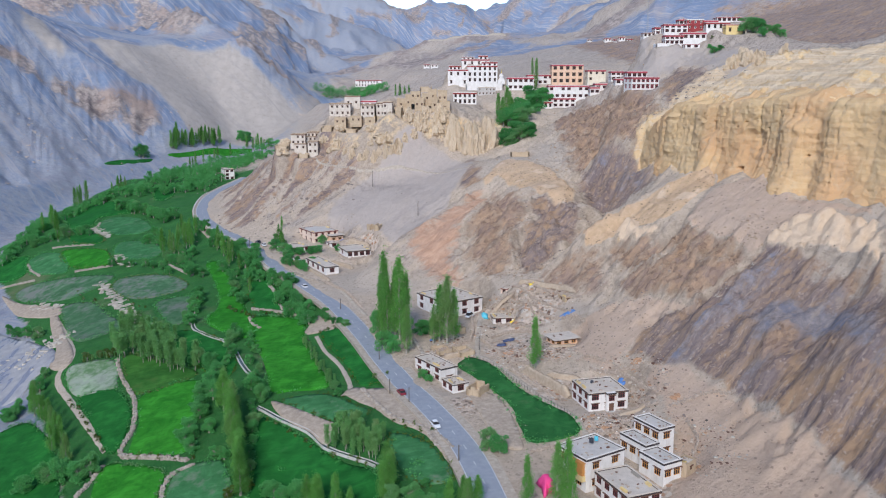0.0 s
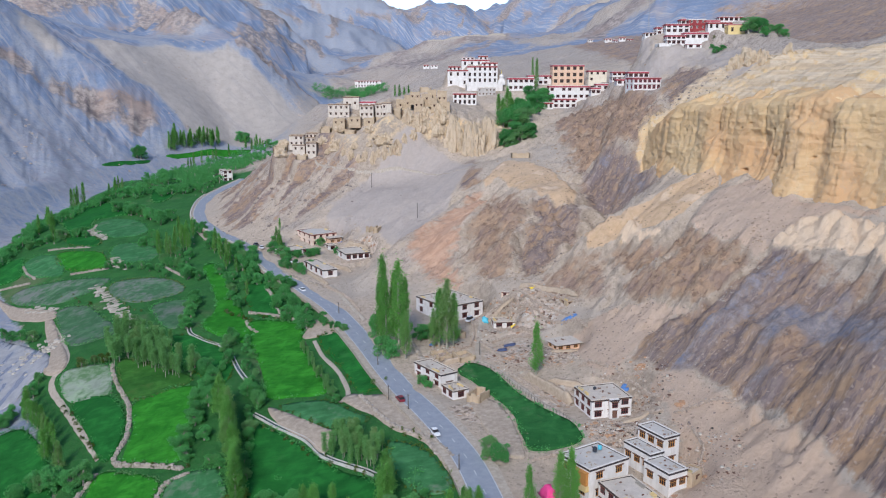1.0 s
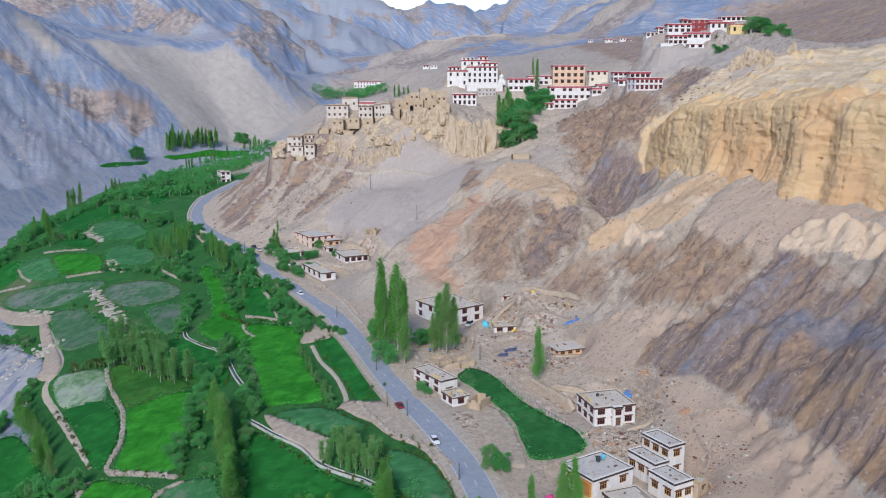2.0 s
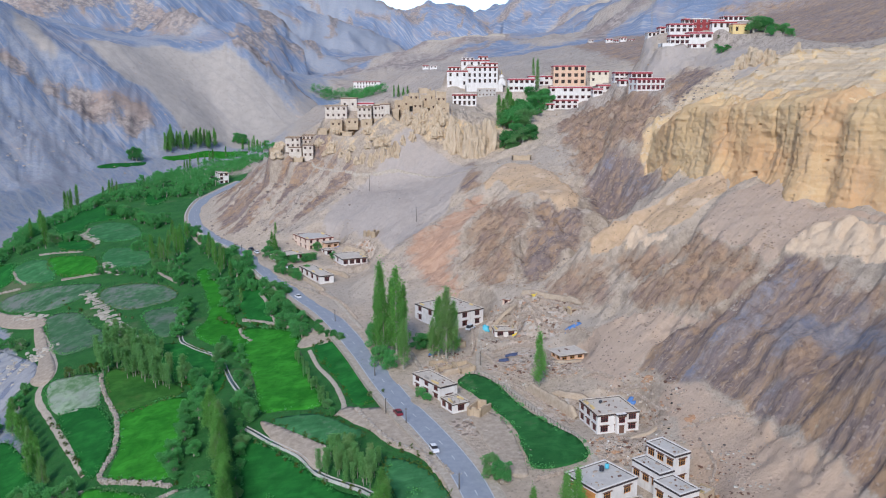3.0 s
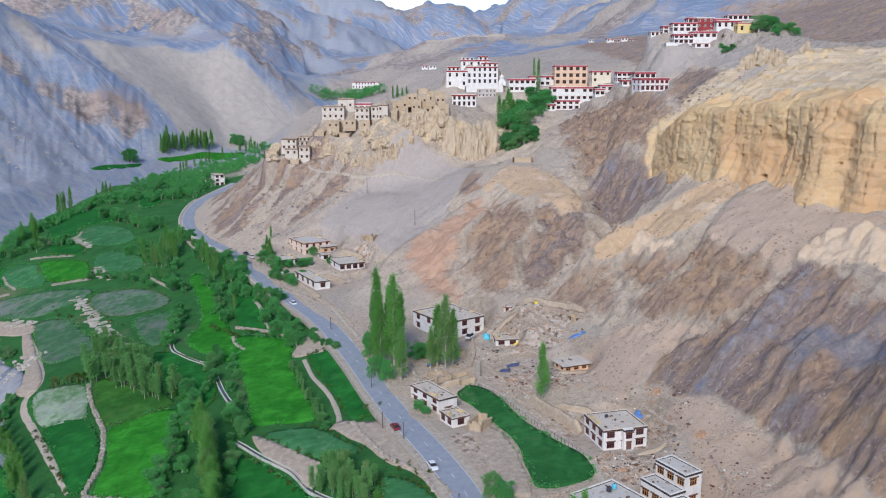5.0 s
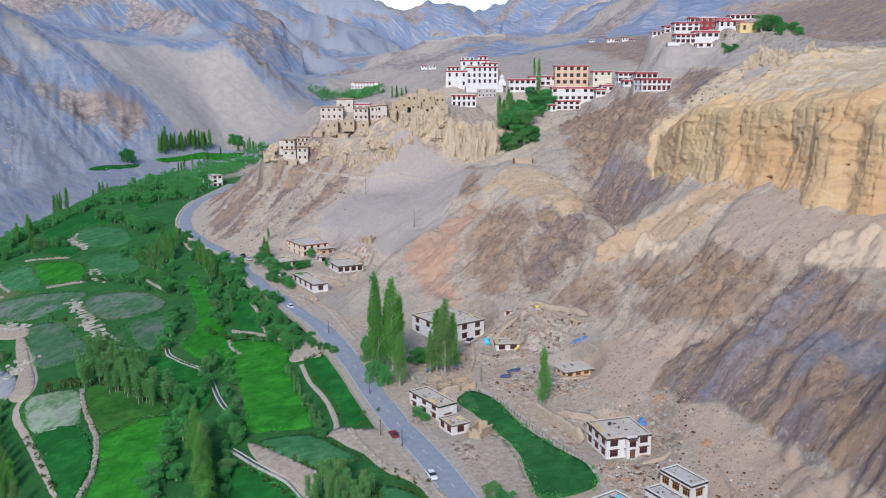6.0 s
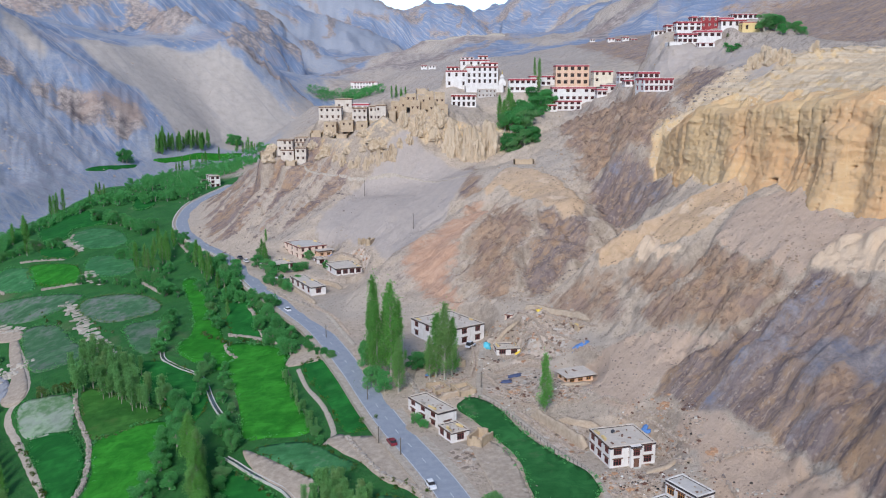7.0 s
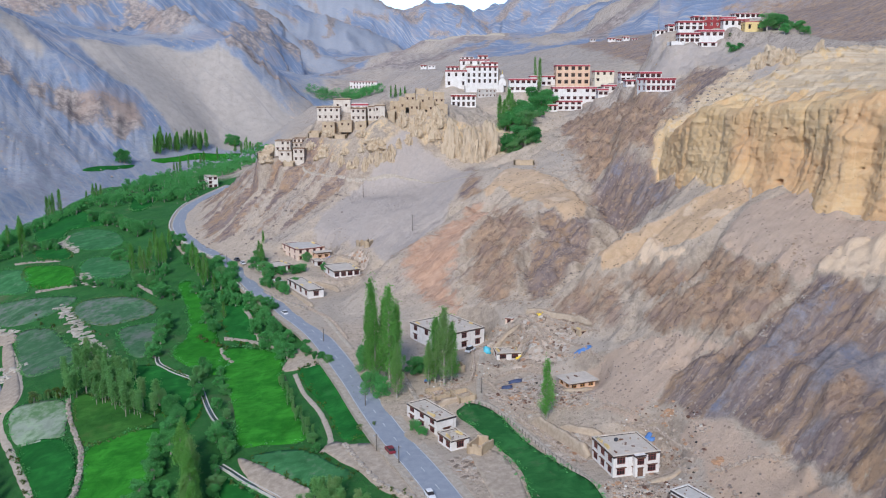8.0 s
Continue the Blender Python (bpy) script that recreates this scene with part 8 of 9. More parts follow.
house('white hilltop house with flat roof', 150.0, 551.0, 124.4, 0, 5.9, 8.0, 3.8, 1, 2, 2, 'redband', sink=2.5)
house('dark red hilltop temple front', 155.3, 544.3, 121.4, 0, 10.3, 8.0, 6.3, 2, 3, 2, 'redwall', sink=2.5)
house('white hilltop house with red roof rim', 164.4, 544.5, 122.7, 0, 9.7, 8.0, 4.4, 1, 3, 2, 'redband', sink=2.5)
house('long white hilltop hall with red roof', 178.2, 551.4, 126.6, 0, 15.1, 8.0, 2.9, 1, 5, 2, 'redband', sink=2.5)
house('white hilltop house with flat roof', 167.3, 538.1, 121.0, 0, 14.4, 8.0, 4.4, 1, 4, 2, 'gompa', sink=2.5)
house('yellow hilltop hall with a dark door', 175.1, 531.3, 117.9, 0, 10.1, 8.0, 5.9, 1, 2, 2, 'yellow', sink=4.0)
house('white hilltop house with red windows', 139.2, 530.2, 112.0, 0, 11.3, 8.0, 5.6, 2, 4, 2, 'redband', sink=2.5)
house('white hilltop house with dark windows', 151.3, 530.7, 114.5, 0, 14.2, 8.0, 4.6, 1, 4, 2, 'redband', sink=2.5)
house('low white hut with a red rim', 148.3, 523.6, 109.6, 0, 8.7, 8.0, 2.4, 1, 2, 2, 'redband', sink=4.0)
house('low pink terrace wall', 130.9, 523.8, 110.8, 0, 8.1, 8.0, 1.8, 0, 0, 2, 'redband', sink=4.0)
house('white old house with dark loggia on the ridge', -60.5, 509.7, 70.4, 0, 12.3, 8.0, 7.2, 2, 4, 2, 'old', sink=4.0)
house('white old house behind with flat roof', -54.3, 520.7, 74.8, 0, 9.4, 8.0, 6.8, 1, 2, 2, 'old', sink=2.5)
house('white old house with maroon rim', -45.6, 522.6, 73.8, 0, 11.0, 8.0, 5.2, 1, 3, 2, 'redband', sink=4.0)
house('white old house with dark openings', -43.9, 505.6, 70.2, 0, 7.9, 8.0, 6.9, 2, 3, 2, 'old', sink=2.5)
house('white old house with a dark balcony', -36.3, 505.6, 70.2, 0, 4.9, 8.0, 7.8, 2, 2, 2, 'old', sink=2.5)
house('white tall old house on a mud base', -32.2, 503.5, 70.0, 0, 5.4, 8.0, 8.6, 2, 2, 2, 'old', sink=2.5)
house('tan mud tower base', -33.7, 498.7, 66.4, 0, 9.6, 8.0, 4.4, 0, 0, 2, 'mud', sink=2.5)
house('tan mud tower stump', -25.8, 499.6, 71.1, 0, 4.5, 8.0, 5.0, 0, 0, 2, 'mud', sink=2.5)
house('old mud house with maroon windows on the slope', -83.4, 496.3, 54.6, 0, 8.1, 8.0, 5.9, 2, 3, 2, 'old', sink=2.5)
house('old mud house on the slope', -75.6, 500.7, 56.1, 0, 10.0, 8.0, 3.0, 1, 4, 2, 'old', sink=2.5)
house('white old house lower on the slope', -74.0, 489.2, 49.6, 0, 5.6, 8.0, 7.3, 2, 2, 2, 'old', sink=2.5)
house('ruined mud house on the slope', -81.6, 492.6, 51.4, 0, 6.9, 8.0, 4.1, 1, 2, 2, 'old', sink=2.5)
house('small old house on the slope', -76.5, 507.2, 58.0, 0, 6.7, 8.0, 3.0, 1, 3, 2, 'old', sink=4.0)
house('ruined mud house on the rock', -15.9, 504.4, 79.8, 0, 5.7, 8.0, 4.7, 1, 2, 2, 'mudhouse', sink=2.5)
house('ruined mud house on the rock', -9.1, 501.1, 78.7, 0, 6.0, 8.0, 4.7, 1, 1, 2, 'mudhouse', sink=2.5)
house('ruined mud tower on the rock', -6.1, 504.2, 78.6, 0, 4.8, 8.0, 7.1, 1, 1, 2, 'mudhouse', sink=2.5)
house('ruined mud house on the rock', -0.4, 500.9, 77.5, 0, 5.4, 8.0, 7.7, 1, 2, 2, 'mudhouse', sink=2.5)
house('ruined mud walls on the ridge', -24.6, 510.4, 74.2, 0, 4.9, 8.0, 6.0, 1, 1, 2, 'mudhouse', sink=4.0)
house('ruined mud tower on the ridge', -20.3, 508.4, 74.3, 0, 3.7, 8.0, 8.4, 1, 1, 2, 'mudhouse', sink=4.0)
house('ruined mud walls on the ridge', -13.5, 498.2, 74.1, 0, 5.4, 8.0, 7.0, 1, 2, 2, 'mudhouse', sink=2.5)
house('ruined mud tower on the ridge', -4.8, 495.0, 73.6, 0, 3.6, 8.0, 7.6, 1, 1, 2, 'mudhouse', sink=4.0)
house('ruined mud walls on the ridge', 1.1, 493.9, 73.1, 0, 5.9, 8.0, 5.8, 1, 1, 2, 'mudhouse', sink=4.0)
house('roofless tan ruin on the slope', -50.0, 496.8, 67.1, 0, 6.6, 8.0, 3.5, 1, 2, 2, 'mudhouse', sink=2.5)
house('roofless tan ruin on the slope', -59.0, 496.5, 65.9, 0, 6.6, 8.0, 3.8, 1, 2, 2, 'mudhouse', sink=2.5)
house('roofless tan ruin on the slope', -41.7, 494.5, 66.0, 0, 5.9, 8.0, 4.1, 1, 1, 2, 'mudhouse', sink=4.0)
house('low tan ruin walls on the slope', -66.9, 497.8, 62.0, 0, 6.3, 8.0, 3.2, 0, 0, 2, 'mud', sink=4.0)
house('low tan ruin walls on the slope', -52.7, 493.7, 61.6, 0, 6.5, 8.0, 2.6, 0, 0, 2, 'mud', sink=4.0)
house('low tan ruin walls on the slope', -23.0, 494.6, 66.6, 0, 6.5, 8.0, 4.1, 0, 0, 2, 'mud', sink=4.0)
house('low tan ruin walls on the slope', -92.4, 491.6, 51.5, 0, 7.4, 8.0, 3.5, 0, 0, 2, 'mud', sink=2.5)
house('low tan ruin walls on the slope', -78.9, 485.8, 47.8, 0, 5.9, 8.0, 2.9, 0, 0, 2, 'mud', sink=4.0)
house('small shed with green roof on the ridge', -10.8, 551.1, 83.9, 0, 7.3, 8.0, 3.3, 0, 0, 2, 'mud', sink=4.0)
house('low rubble shelter on the red spur', 39.2, 436.4, 52.9, 0, 9.2, 5.0, 2.3, 0, 0, 2, 'mud', sink=4.0)
house('small distant white house on the plain', 190.0, 1011.9, 135.0, 0, 7.8, 8.0, 3.2, 1, 2, 2, 'gompa', sink=4.0)
house('small distant white house on the plain', 196.1, 1001.3, 133.3, 0, 4.5, 8.0, 3.2, 1, 2, 2, 'gompa', sink=4.0)
house('small distant white house on the plain', 208.1, 1022.3, 136.1, 0, 7.2, 8.0, 3.9, 1, 2, 2, 'gompa', sink=2.5)
house('small distant white house on the plain', 216.5, 1016.9, 134.6, 0, 6.5, 8.0, 3.2, 1, 2, 2, 'gompa', sink=4.0)
house('small distant white house on the plain', -19.3, 1026.5, 106.0, 0, 6.6, 8.0, 3.3, 1, 2, 2, 'gompa', sink=4.0)
house('small distant white house on the plain', -10.0, 1026.5, 106.0, 0, 8.0, 8.0, 2.6, 1, 2, 2, 'gompa', sink=4.0)
house('small distant white house on the plain', 172.6, 1032.3, 135.3, 0, 5.3, 8.0, 2.6, 1, 2, 2, 'gompa', sink=4.0)
house('small distant white house on the plain', -237.1, 1531.9, 84.2, 0, 12.0, 8.0, 3.9, 1, 2, 2, 'gompa', sink=4.0)

# ---------------------------------------------------------------- trees
woods(60, (6, 10), 6, [(-243.8, 460.6), (-246.9, 497.5), (-256.0, 552.0), (-243.9, 573.3), (-225.2, 576.2)], 1)
woods(95, (7, 11), 11, [(-229.0, 586.1), (-205.8, 576.6), (-201.3, 611.0), (-225.1, 745.0), (-209.2, 760.4), (-191.5, 793.3)], 2)
woods(90, (7, 11), 16, [(-181.2, 598.3), (-173.1, 643.8), (-180.2, 789.5), (-166.0, 825.7)], 3)
woods(30, (6, 9), 8, [(-184.4, 569.8), (-174.9, 576.8), (-168.6, 595.8), (-169.7, 622.7)], 4)
row_of('willow', 26, (5, 8), 4, [(-205.2, 537.7), (-186.4, 519.9), (-158.8, 487.9)])
row_of('willow', 14, (4, 6), 2.5, [(-135.1, 411.3), (-122.4, 396.3), (-111.6, 381.7)])
row_of('willow', 6, (5, 6.5), 2, [(-104.7, 352.3), (-102.8, 335.3), (-99.6, 321.8)])
row_of('willow', 14, (5, 8), 3, [(-99.5, 409.0), (-90.1, 385.5), (-82.7, 362.7)])
row_of('willow', 18, (5, 8), 3, [(-74.4, 358.5), (-63.8, 340.1), (-53.1, 316.3), (-50.2, 304.4)])
row_of('willow', 7, (4, 6), 2.5, [(-101.9, 384.9), (-89.5, 360.1), (-82.1, 343.3)])
row_of('willow', 5, (4.5, 6), 1.5, [(-62.2, 258.7), (-57.3, 250.7), (-55.0, 245.6)])
row_of('willow', 24, (4, 6.5), 2.5, [(-86.4, 286.3), (-78.2, 272.3), (-74.7, 256.2), (-74.7, 244.4), (-72.2, 232.1), (-71.9, 225.2)])
row_of('willow', 3, (3, 4), 1, [(-64.0, 222.8), (-60.5, 218.4)])
row_of('willow', 3, (6.5, 8), 1.5, [(-106.8, 224.7), (-101.0, 222.6), (-99.5, 225.0)])
row_of('willow', 4, (5, 7), 1.5, [(-43.5, 199.0), (-39.3, 195.6), (-36.8, 193.6)])
row_of('bush', 4, (3, 4.5), 1.5, [(-54.2, 201.6), (-50.9, 203.1)])
row_of('willow', 7, (4, 6), 3, [(-149.5, 274.0), (-143.1, 273.0), (-147.5, 291.0), (-145.4, 295.9)])
row_of('willow', 4, (5, 6), 2, [(-191.7, 363.4), (-176.8, 350.7), (-172.3, 349.1)])
row_of('willow', 2, (3, 4), 1, [(-33.7, 248.5), (-31.3, 242.8)])
row_of('willow', 2, (5, 6), 1, [(12.3, 202.1), (14.4, 200.6)])
row_of('willow', 3, (2.6, 3.4), 0.5, [(-6.6, 247.6), (-4.4, 245.0)])
row_of('bush', 2, (2, 3), 1, [(-20.8, 250.0), (-18.3, 251.6)])
row_of('bush', 9, (1, 1.8), 1.5, [(-13.1, 220.5), (-8.2, 216.3), (-4.3, 211.5)])
row_of('willow', 2, (11, 13), 2, [(-266.3, 745.7), (-262.9, 749.8)])
row_of('willow', 2, (12, 14), 2, [(-207.3, 886.8), (-203.4, 885.0)])
row_of('willow', 8, (3, 5), 2, [(-71.2, 375.7), (-64.2, 371.7), (-58.8, 377.7)])
row_of('willow', 7, (4, 6), 2.5, [(-82.0, 405.1), (-75.7, 393.1), (-69.7, 381.6)])
row_of('willow', 3, (4, 5), 1.5, [(-161.3, 465.1), (-153.8, 456.5)])
row_of('bush', 7, (3, 4.5), 1.5, [(-131.9, 299.4), (-126.3, 301.0), (-121.2, 301.5)])
row_of('willow', 7, (3, 4.5), 1.5, [(-72.1, 302.9), (-64.0, 279.7), (-56.2, 254.3)])
row_of('willow', 10, (3, 5), 2, [(-165.7, 417.4), (-145.1, 407.4), (-129.1, 391.6)])
row_of('willow', 16, (4, 7), 4, [(-140.1, 468.8), (-117.5, 430.3), (-99.6, 403.7)])
row_of('willow', 8, (3.5, 5.5), 2, [(-78.0, 310.3), (-75.1, 282.8), (-76.1, 273.8)])
row_of('bush', 7, (1.5, 2.5), 1, [(-90.3, 229.1), (-76.9, 223.2), (-70.9, 221.9)])
row_of('willow', 7, (3, 5), 1.5, [(-59.7, 244.3), (-54.6, 228.1), (-50.6, 212.3)])
row_of('willow', 10, (4, 6.5), 3, [(-158.3, 448.7), (-141.6, 432.3), (-124.3, 412.8)])
row_of('willow', 14, (4, 6.5), 3, [(-233.9, 477.3), (-221.7, 487.2), (-203.3, 482.8)])
row_of('willow', 6, (2.5, 4), 1, [(-45.9, 311.7), (-40.2, 300.7), (-35.1, 296.0)])
row_of('bush', 12, (1.2, 2.2), 1.2, [(-54.7, 235.8), (-42.0, 224.7), (-31.0, 214.0), (-19.4, 202.8)])
row_of('bush', 10, (1.2, 2.4), 1.2, [(-126.8, 274.1), (-113.2, 253.0), (-100.8, 234.9)])
row_of('bush', 9, (1.5, 3), 1.5, [(-89.4, 339.0), (-77.6, 327.9), (-63.0, 322.4)])
row_of('willow', 8, (3, 5), 1.5, [(-82.1, 413.0), (-76.9, 399.9), (-70.0, 383.4), (-60.8, 366.1)])
row_of('willow', 5, (5, 7), 2, [(-120.2, 221.9), (-117.3, 226.1), (-110.7, 226.1)])
row_of('bush', 12, (1.2, 2.4), 2, [(-178.0, 391.8), (-159.5, 372.8), (-148.0, 370.1), (-125.8, 349.7)])
row_of('sapling', 46, (7, 10.5), 4, [(-123.7, 305.5), (-110.6, 298.5), (-97.5, 289.8), (-86.3, 279.1)])
row_of('sapling', 26, (7, 10), 3, [(-126.2, 321.3), (-113.1, 312.2), (-101.3, 302.1)])
row_of('poplar', 12, (11, 14), 1.2, [(-51.7, 201.1), (-54.9, 210.9), (-58.2, 221.3), (-61.9, 233.0), (-66.6, 248.3)])
row_of('poplar', 10, (8, 11), 2, [(-141.8, 278.7), (-128.6, 260.5), (-117.8, 244.4), (-111.5, 235.2)])
row_of('poplar', 13, (10, 14), 3, [(-141.9, 423.8), (-135.2, 421.0), (-131.0, 428.2), (-137.7, 449.2)])
row_of('poplar', 6, (9, 12), 1.5, [(-115.1, 420.9), (-107.5, 407.5), (-98.8, 397.7)])
row_of('poplar', 4, (6, 9), 2, [(-99.3, 390.8), (-88.2, 365.3), (-82.8, 352.0)])
row_of('poplar', 5, (11, 14), 2, [(-244.1, 514.3), (-254.8, 546.9), (-219.7, 475.1)])
row_of('poplar', 4, (13, 17), 2, [(-261.2, 597.2), (-257.5, 596.1), (-253.5, 601.4)])
row_of('poplar', 4, (9, 12), 2, [(-229.3, 592.5), (-225.5, 598.6)])
row_of('poplar', 34, (12, 19), 4, [(-252.8, 789.6), (-243.9, 812.8), (-233.1, 832.0), (-224.3, 857.4)])
row_of('poplar', 9, (9, 13), 5, [(-195.1, 857.6), (-179.0, 835.3), (-166.0, 825.7)])
row_of('poplar', 9, (9, 13), 6, [(-231.2, 766.1), (-220.4, 782.9), (-208.1, 817.5)])
row_of('sapling', 20, (5.5, 7.5), 2.5, [(-29.0, 215.9), (-23.1, 211.2), (-17.3, 204.8)])
row_of('sapling', 18, (5.5, 7.5), 2.5, [(-28.0, 221.5), (-21.9, 214.7), (-16.6, 209.4)])
row_of('sapling', 22, (2.5, 4), 1.2, [(-48.8, 288.6), (-43.4, 272.7), (-37.8, 259.2), (-33.7, 248.5)])
row_of('sapling', 14, (2, 3), 0.6, [(-131.6, 298.5), (-125.6, 299.2), (-119.8, 299.4)])
row_of('poplar', 5, (8, 10), 1.5, [(-32.7, 189.6), (-29.9, 189.7), (-27.6, 187.6)])
row_of('poplar', 2, (5, 6), 1, [(-22.2, 185.1), (-20.2, 184.2)])
row_of('poplar', 5, (9, 11), 1, [(-14.9, 185.0), (-12.4, 183.9), (-13.2, 192.6)])
row_of('poplar', 5, (7, 9), 1.5, [(2.0, 176.1), (4.6, 175.4), (6.8, 176.0)])
row_of('willow', 5, (4, 6), 2, [(-11.0, 182.3), (-8.4, 182.3), (-0.5, 177.9)])
row_of('willow', 2, (2, 3), 2, [(-5.2, 185.6), (-1.8, 182.5)])
tree('poplar', -20.0, 280.2, 30.2, 0.75)
tree('poplar', -18.9, 277.6, 22.5, 0.95)
tree('poplar', -21.6, 284.0, 19.5, 0.9)
tree('poplar', -14.6, 276.6, 29.4, 0.95)
tree('poplar', -12.6, 278.8, 23.0, 0.9)
tree('poplar', -16.4, 281.0, 24.5, 0.8)
tree('poplar', -12.0, 266.8, 16.0, 1.15)
tree('willow', -19.5, 271.5, 7.5, 1.0)
tree('willow', -16.2, 268.5, 6.5, 1.0)
tree('willow', -22.8, 288.0, 8.0, 1.0)
tree('poplar', 1.3, 274.6, 23.4, 1.15)
tree('poplar', -1.2, 276.4, 19.5, 1.1)
tree('poplar', 3.6, 277.6, 18.0, 1.05)
tree('poplar', -3.2, 274.8, 13.5, 1.1)
tree('willow', -7.5, 283.0, 6.5, 1.1)
tree('willow', -4.0, 285.5, 5.5, 1.1)
tree('poplar', 28.2, 249.6, 16.6, 1.05)
tree('poplar', -82.4, 429.1, 6.7, 1.0)
row_of('willow', 7, (3.5, 5), 0.8, [(-70.6, 393.6), (-65.5, 389.5), (-58.8, 391.0)])
row_of('willow', 2, (4, 5), 0.5, [(-59.4, 405.6), (-58.0, 404.0)])
row_of('willow', 3, (3, 4), 0.6, [(-49.8, 395.4), (-47.5, 393.6)])
row_of('poplar', 3, (7, 10), 1.0, [(-77.0, 404.0), (-80.5, 411.0)])
tree('poplar', 18.7, 175.0, 12.8, 1.0)
tree('poplar', 25.4, 175.3, 15.5, 1.0)
tree('poplar', 27.8, 176.3, 15.8, 1.0)
tree('poplar', 28.6, 174.1, 12.1, 1.0)
tree('poplar', 35.5, 514.5, 15.3, 1.2, 73.9)
tree('poplar', 38.8, 524.3, 20.3, 1.2, 72.0)
tree('poplar', 42.0, 524.6, 14.1, 1.2, 73.5)
tree('poplar', 64.7, 603.1, 22.1, 0.7, 83.4)
tree('poplar', 66.7, 650.0, 18.0, 0.7, 88.7)
tree('willow', 39.5, 513.0, 13.8, 1.3, 66.2)
tree('willow', 43.0, 492.2, 11.7, 1.4, 64.4)
tree('willow', 47.3, 482.0, 9.5, 1.3, 64.1)
tree('willow', 39.1, 481.9, 9.2, 1.2, 63.5)
tree('willow', 48.7, 545.2, 11.4, 1.2, 74.4)
tree('willow', 57.5, 565.8, 10.8, 1.3, 75.5)
tree('willow', 65.8, 586.2, 11.6, 1.3, 75.6)
tree('willow', 71.8, 596.8, 9.7, 1.2, 77.4)
tree('willow', 51.0, 534.4, 10.5, 1.2, 71.6)
tree('willow', 59.6, 544.6, 5.9, 1.0, 71.2)
tree('willow', 50.8, 487.2, 5.8, 1.1, 64.6)
tree('willow', 35.8, 513.0, 10.7, 1.1, 66.2)
tree('willow', 43.5, 523.7, 12.5, 1.4, 68.8)
tree('willow', 47.3, 513.2, 12.3, 1.3, 67.1)
tree('willow', 61.0, 565.3, 11.2, 1.4, 72.7)
tree('willow', 67.4, 575.5, 10.7, 1.3, 73.1)
tree('willow', 74.7, 591.8, 7.8, 1.1, 78.2)
tree('willow', 36.0, 486.9, 10.1, 1.3, 63.2)
tree('willow', 44.3, 481.8, 9.2, 1.4, 62.9)
tree('willow', 57.9, 586.8, 10.6, 1.2, 78.4)
tree('poplar', 33.3, 519.3, 16.4, 1.1, 72.2)
tree('poplar', 41.5, 535.4, 16.0, 1.1, 76.4)
tree('willow', 181.2, 523.9, 10.7, 1.3, 121.3)
tree('willow', 187.4, 523.5, 9.2, 1.3, 119.2)
tree('willow', 197.8, 534.6, 5.6, 1.1, 123.5)
tree('willow', 186.5, 512.7, 6.6, 1.1, 116.2)
tree('willow', 196.0, 518.0, 7.0, 1.3, 117.0)
tree('willow', 200.0, 517.7, 5.2, 1.2, 115.8)
tree('willow', 188.9, 534.6, 7.8, 1.2, 123.5)
tree('willow', 156.1, 502.7, 4.4, 1.6, 117.1)
tree('willow', 159.7, 502.6, 3.5, 1.4, 116.8)
tree('willow', 154.8, 508.0, 3.0, 1.2, 118.3)
tree('bush', 200.9, 512.2, 1.8, 1, 113.7)
tree('bush', 190.2, 512.2, 2.4, 1, 113.8)
tree('bush', 161.5, 525.3, 2.5, 1.0, 128.4)
woods(34, (13, 19), 7, [(-160.0, 1104.0), (-140.0, 1112.0), (-112.0, 1114.0), (-90.0, 1090.0)], 81)
woods(18, (10, 15), 5, [(-92.0, 1020.0), (-80.0, 965.0), (-62.0, 950.0)], 83)
tree('poplar', -50.2, 914.1, 12.9, 1.0, 73.4)
tree('poplar', -45.4, 914.1, 14.1, 1.0, 73.4)
tree('poplar', -40.6, 914.1, 11.7, 1.0, 73.4)
tree('poplar', -35.9, 914.3, 11.7, 1.0, 74.6)

# ---------------------------------------------------------------- rocks, cars, poles, clutter
rock(-55.1, 481.6, 50.6, 4.1, 2.7, 1)
rock(-50.7, 478.2, 48.9, 4.1, 4.2, 2)
rock(-46.5, 476.0, 47.3, 3.4, 3.6, 3)
rock(-43.0, 476.6, 48.4, 4.1, 4.7, 4)
rock(-38.2, 474.9, 46.9, 4.4, 5.3, 5)
rock(-35.6, 475.6, 50.2, 3.4, 4.2, 6)
rock(-31.9, 475.2, 49.7, 4.1, 6.5, 7)
rock(-28.4, 475.2, 51.4, 3.4, 4.8, 8)
rock(-24.9, 475.5, 51.4, 4.8, 7.8, 9)
rock(-40.3, 480.7, 55.6, 4.9, 2.4, 10)
rock(-49.2, 482.2, 54.4, 4.9, 2.4, 11)
rock(-21.3, 478.7, 57.5, 4.1, 4.2, 12)
rock(-16.4, 481.0, 59.7, 4.8, 4.2, 13)
rock(-64.5, 485.7, 51.1, 3.5, 2.4, 14)
rock(-60.2, 488.6, 56.8, 5.6, 2.1, 15)
rock(-35.9, 482.2, 60.2, 7.0, 2.4, 16)
rock(-32.0, 480.9, 56.9, 11.8, 4.8, 17)
rock(-12.7, 485.6, 64.7, 9.0, 7.8, 18)
rock(-3.9, 486.9, 61.7, 9.7, 8.4, 19)
rock(6.3, 483.2, 53.2, 10.3, 14.9, 20)
rock(17.2, 477.5, 50.9, 13.7, 16.7, 21)
rock(25.7, 485.3, 53.0, 11.7, 15.0, 22)
rock(-19.4, 486.8, 68.1, 8.3, 6.6, 23)
rock(-9.8, 490.0, 70.5, 7.6, 6.0, 24)
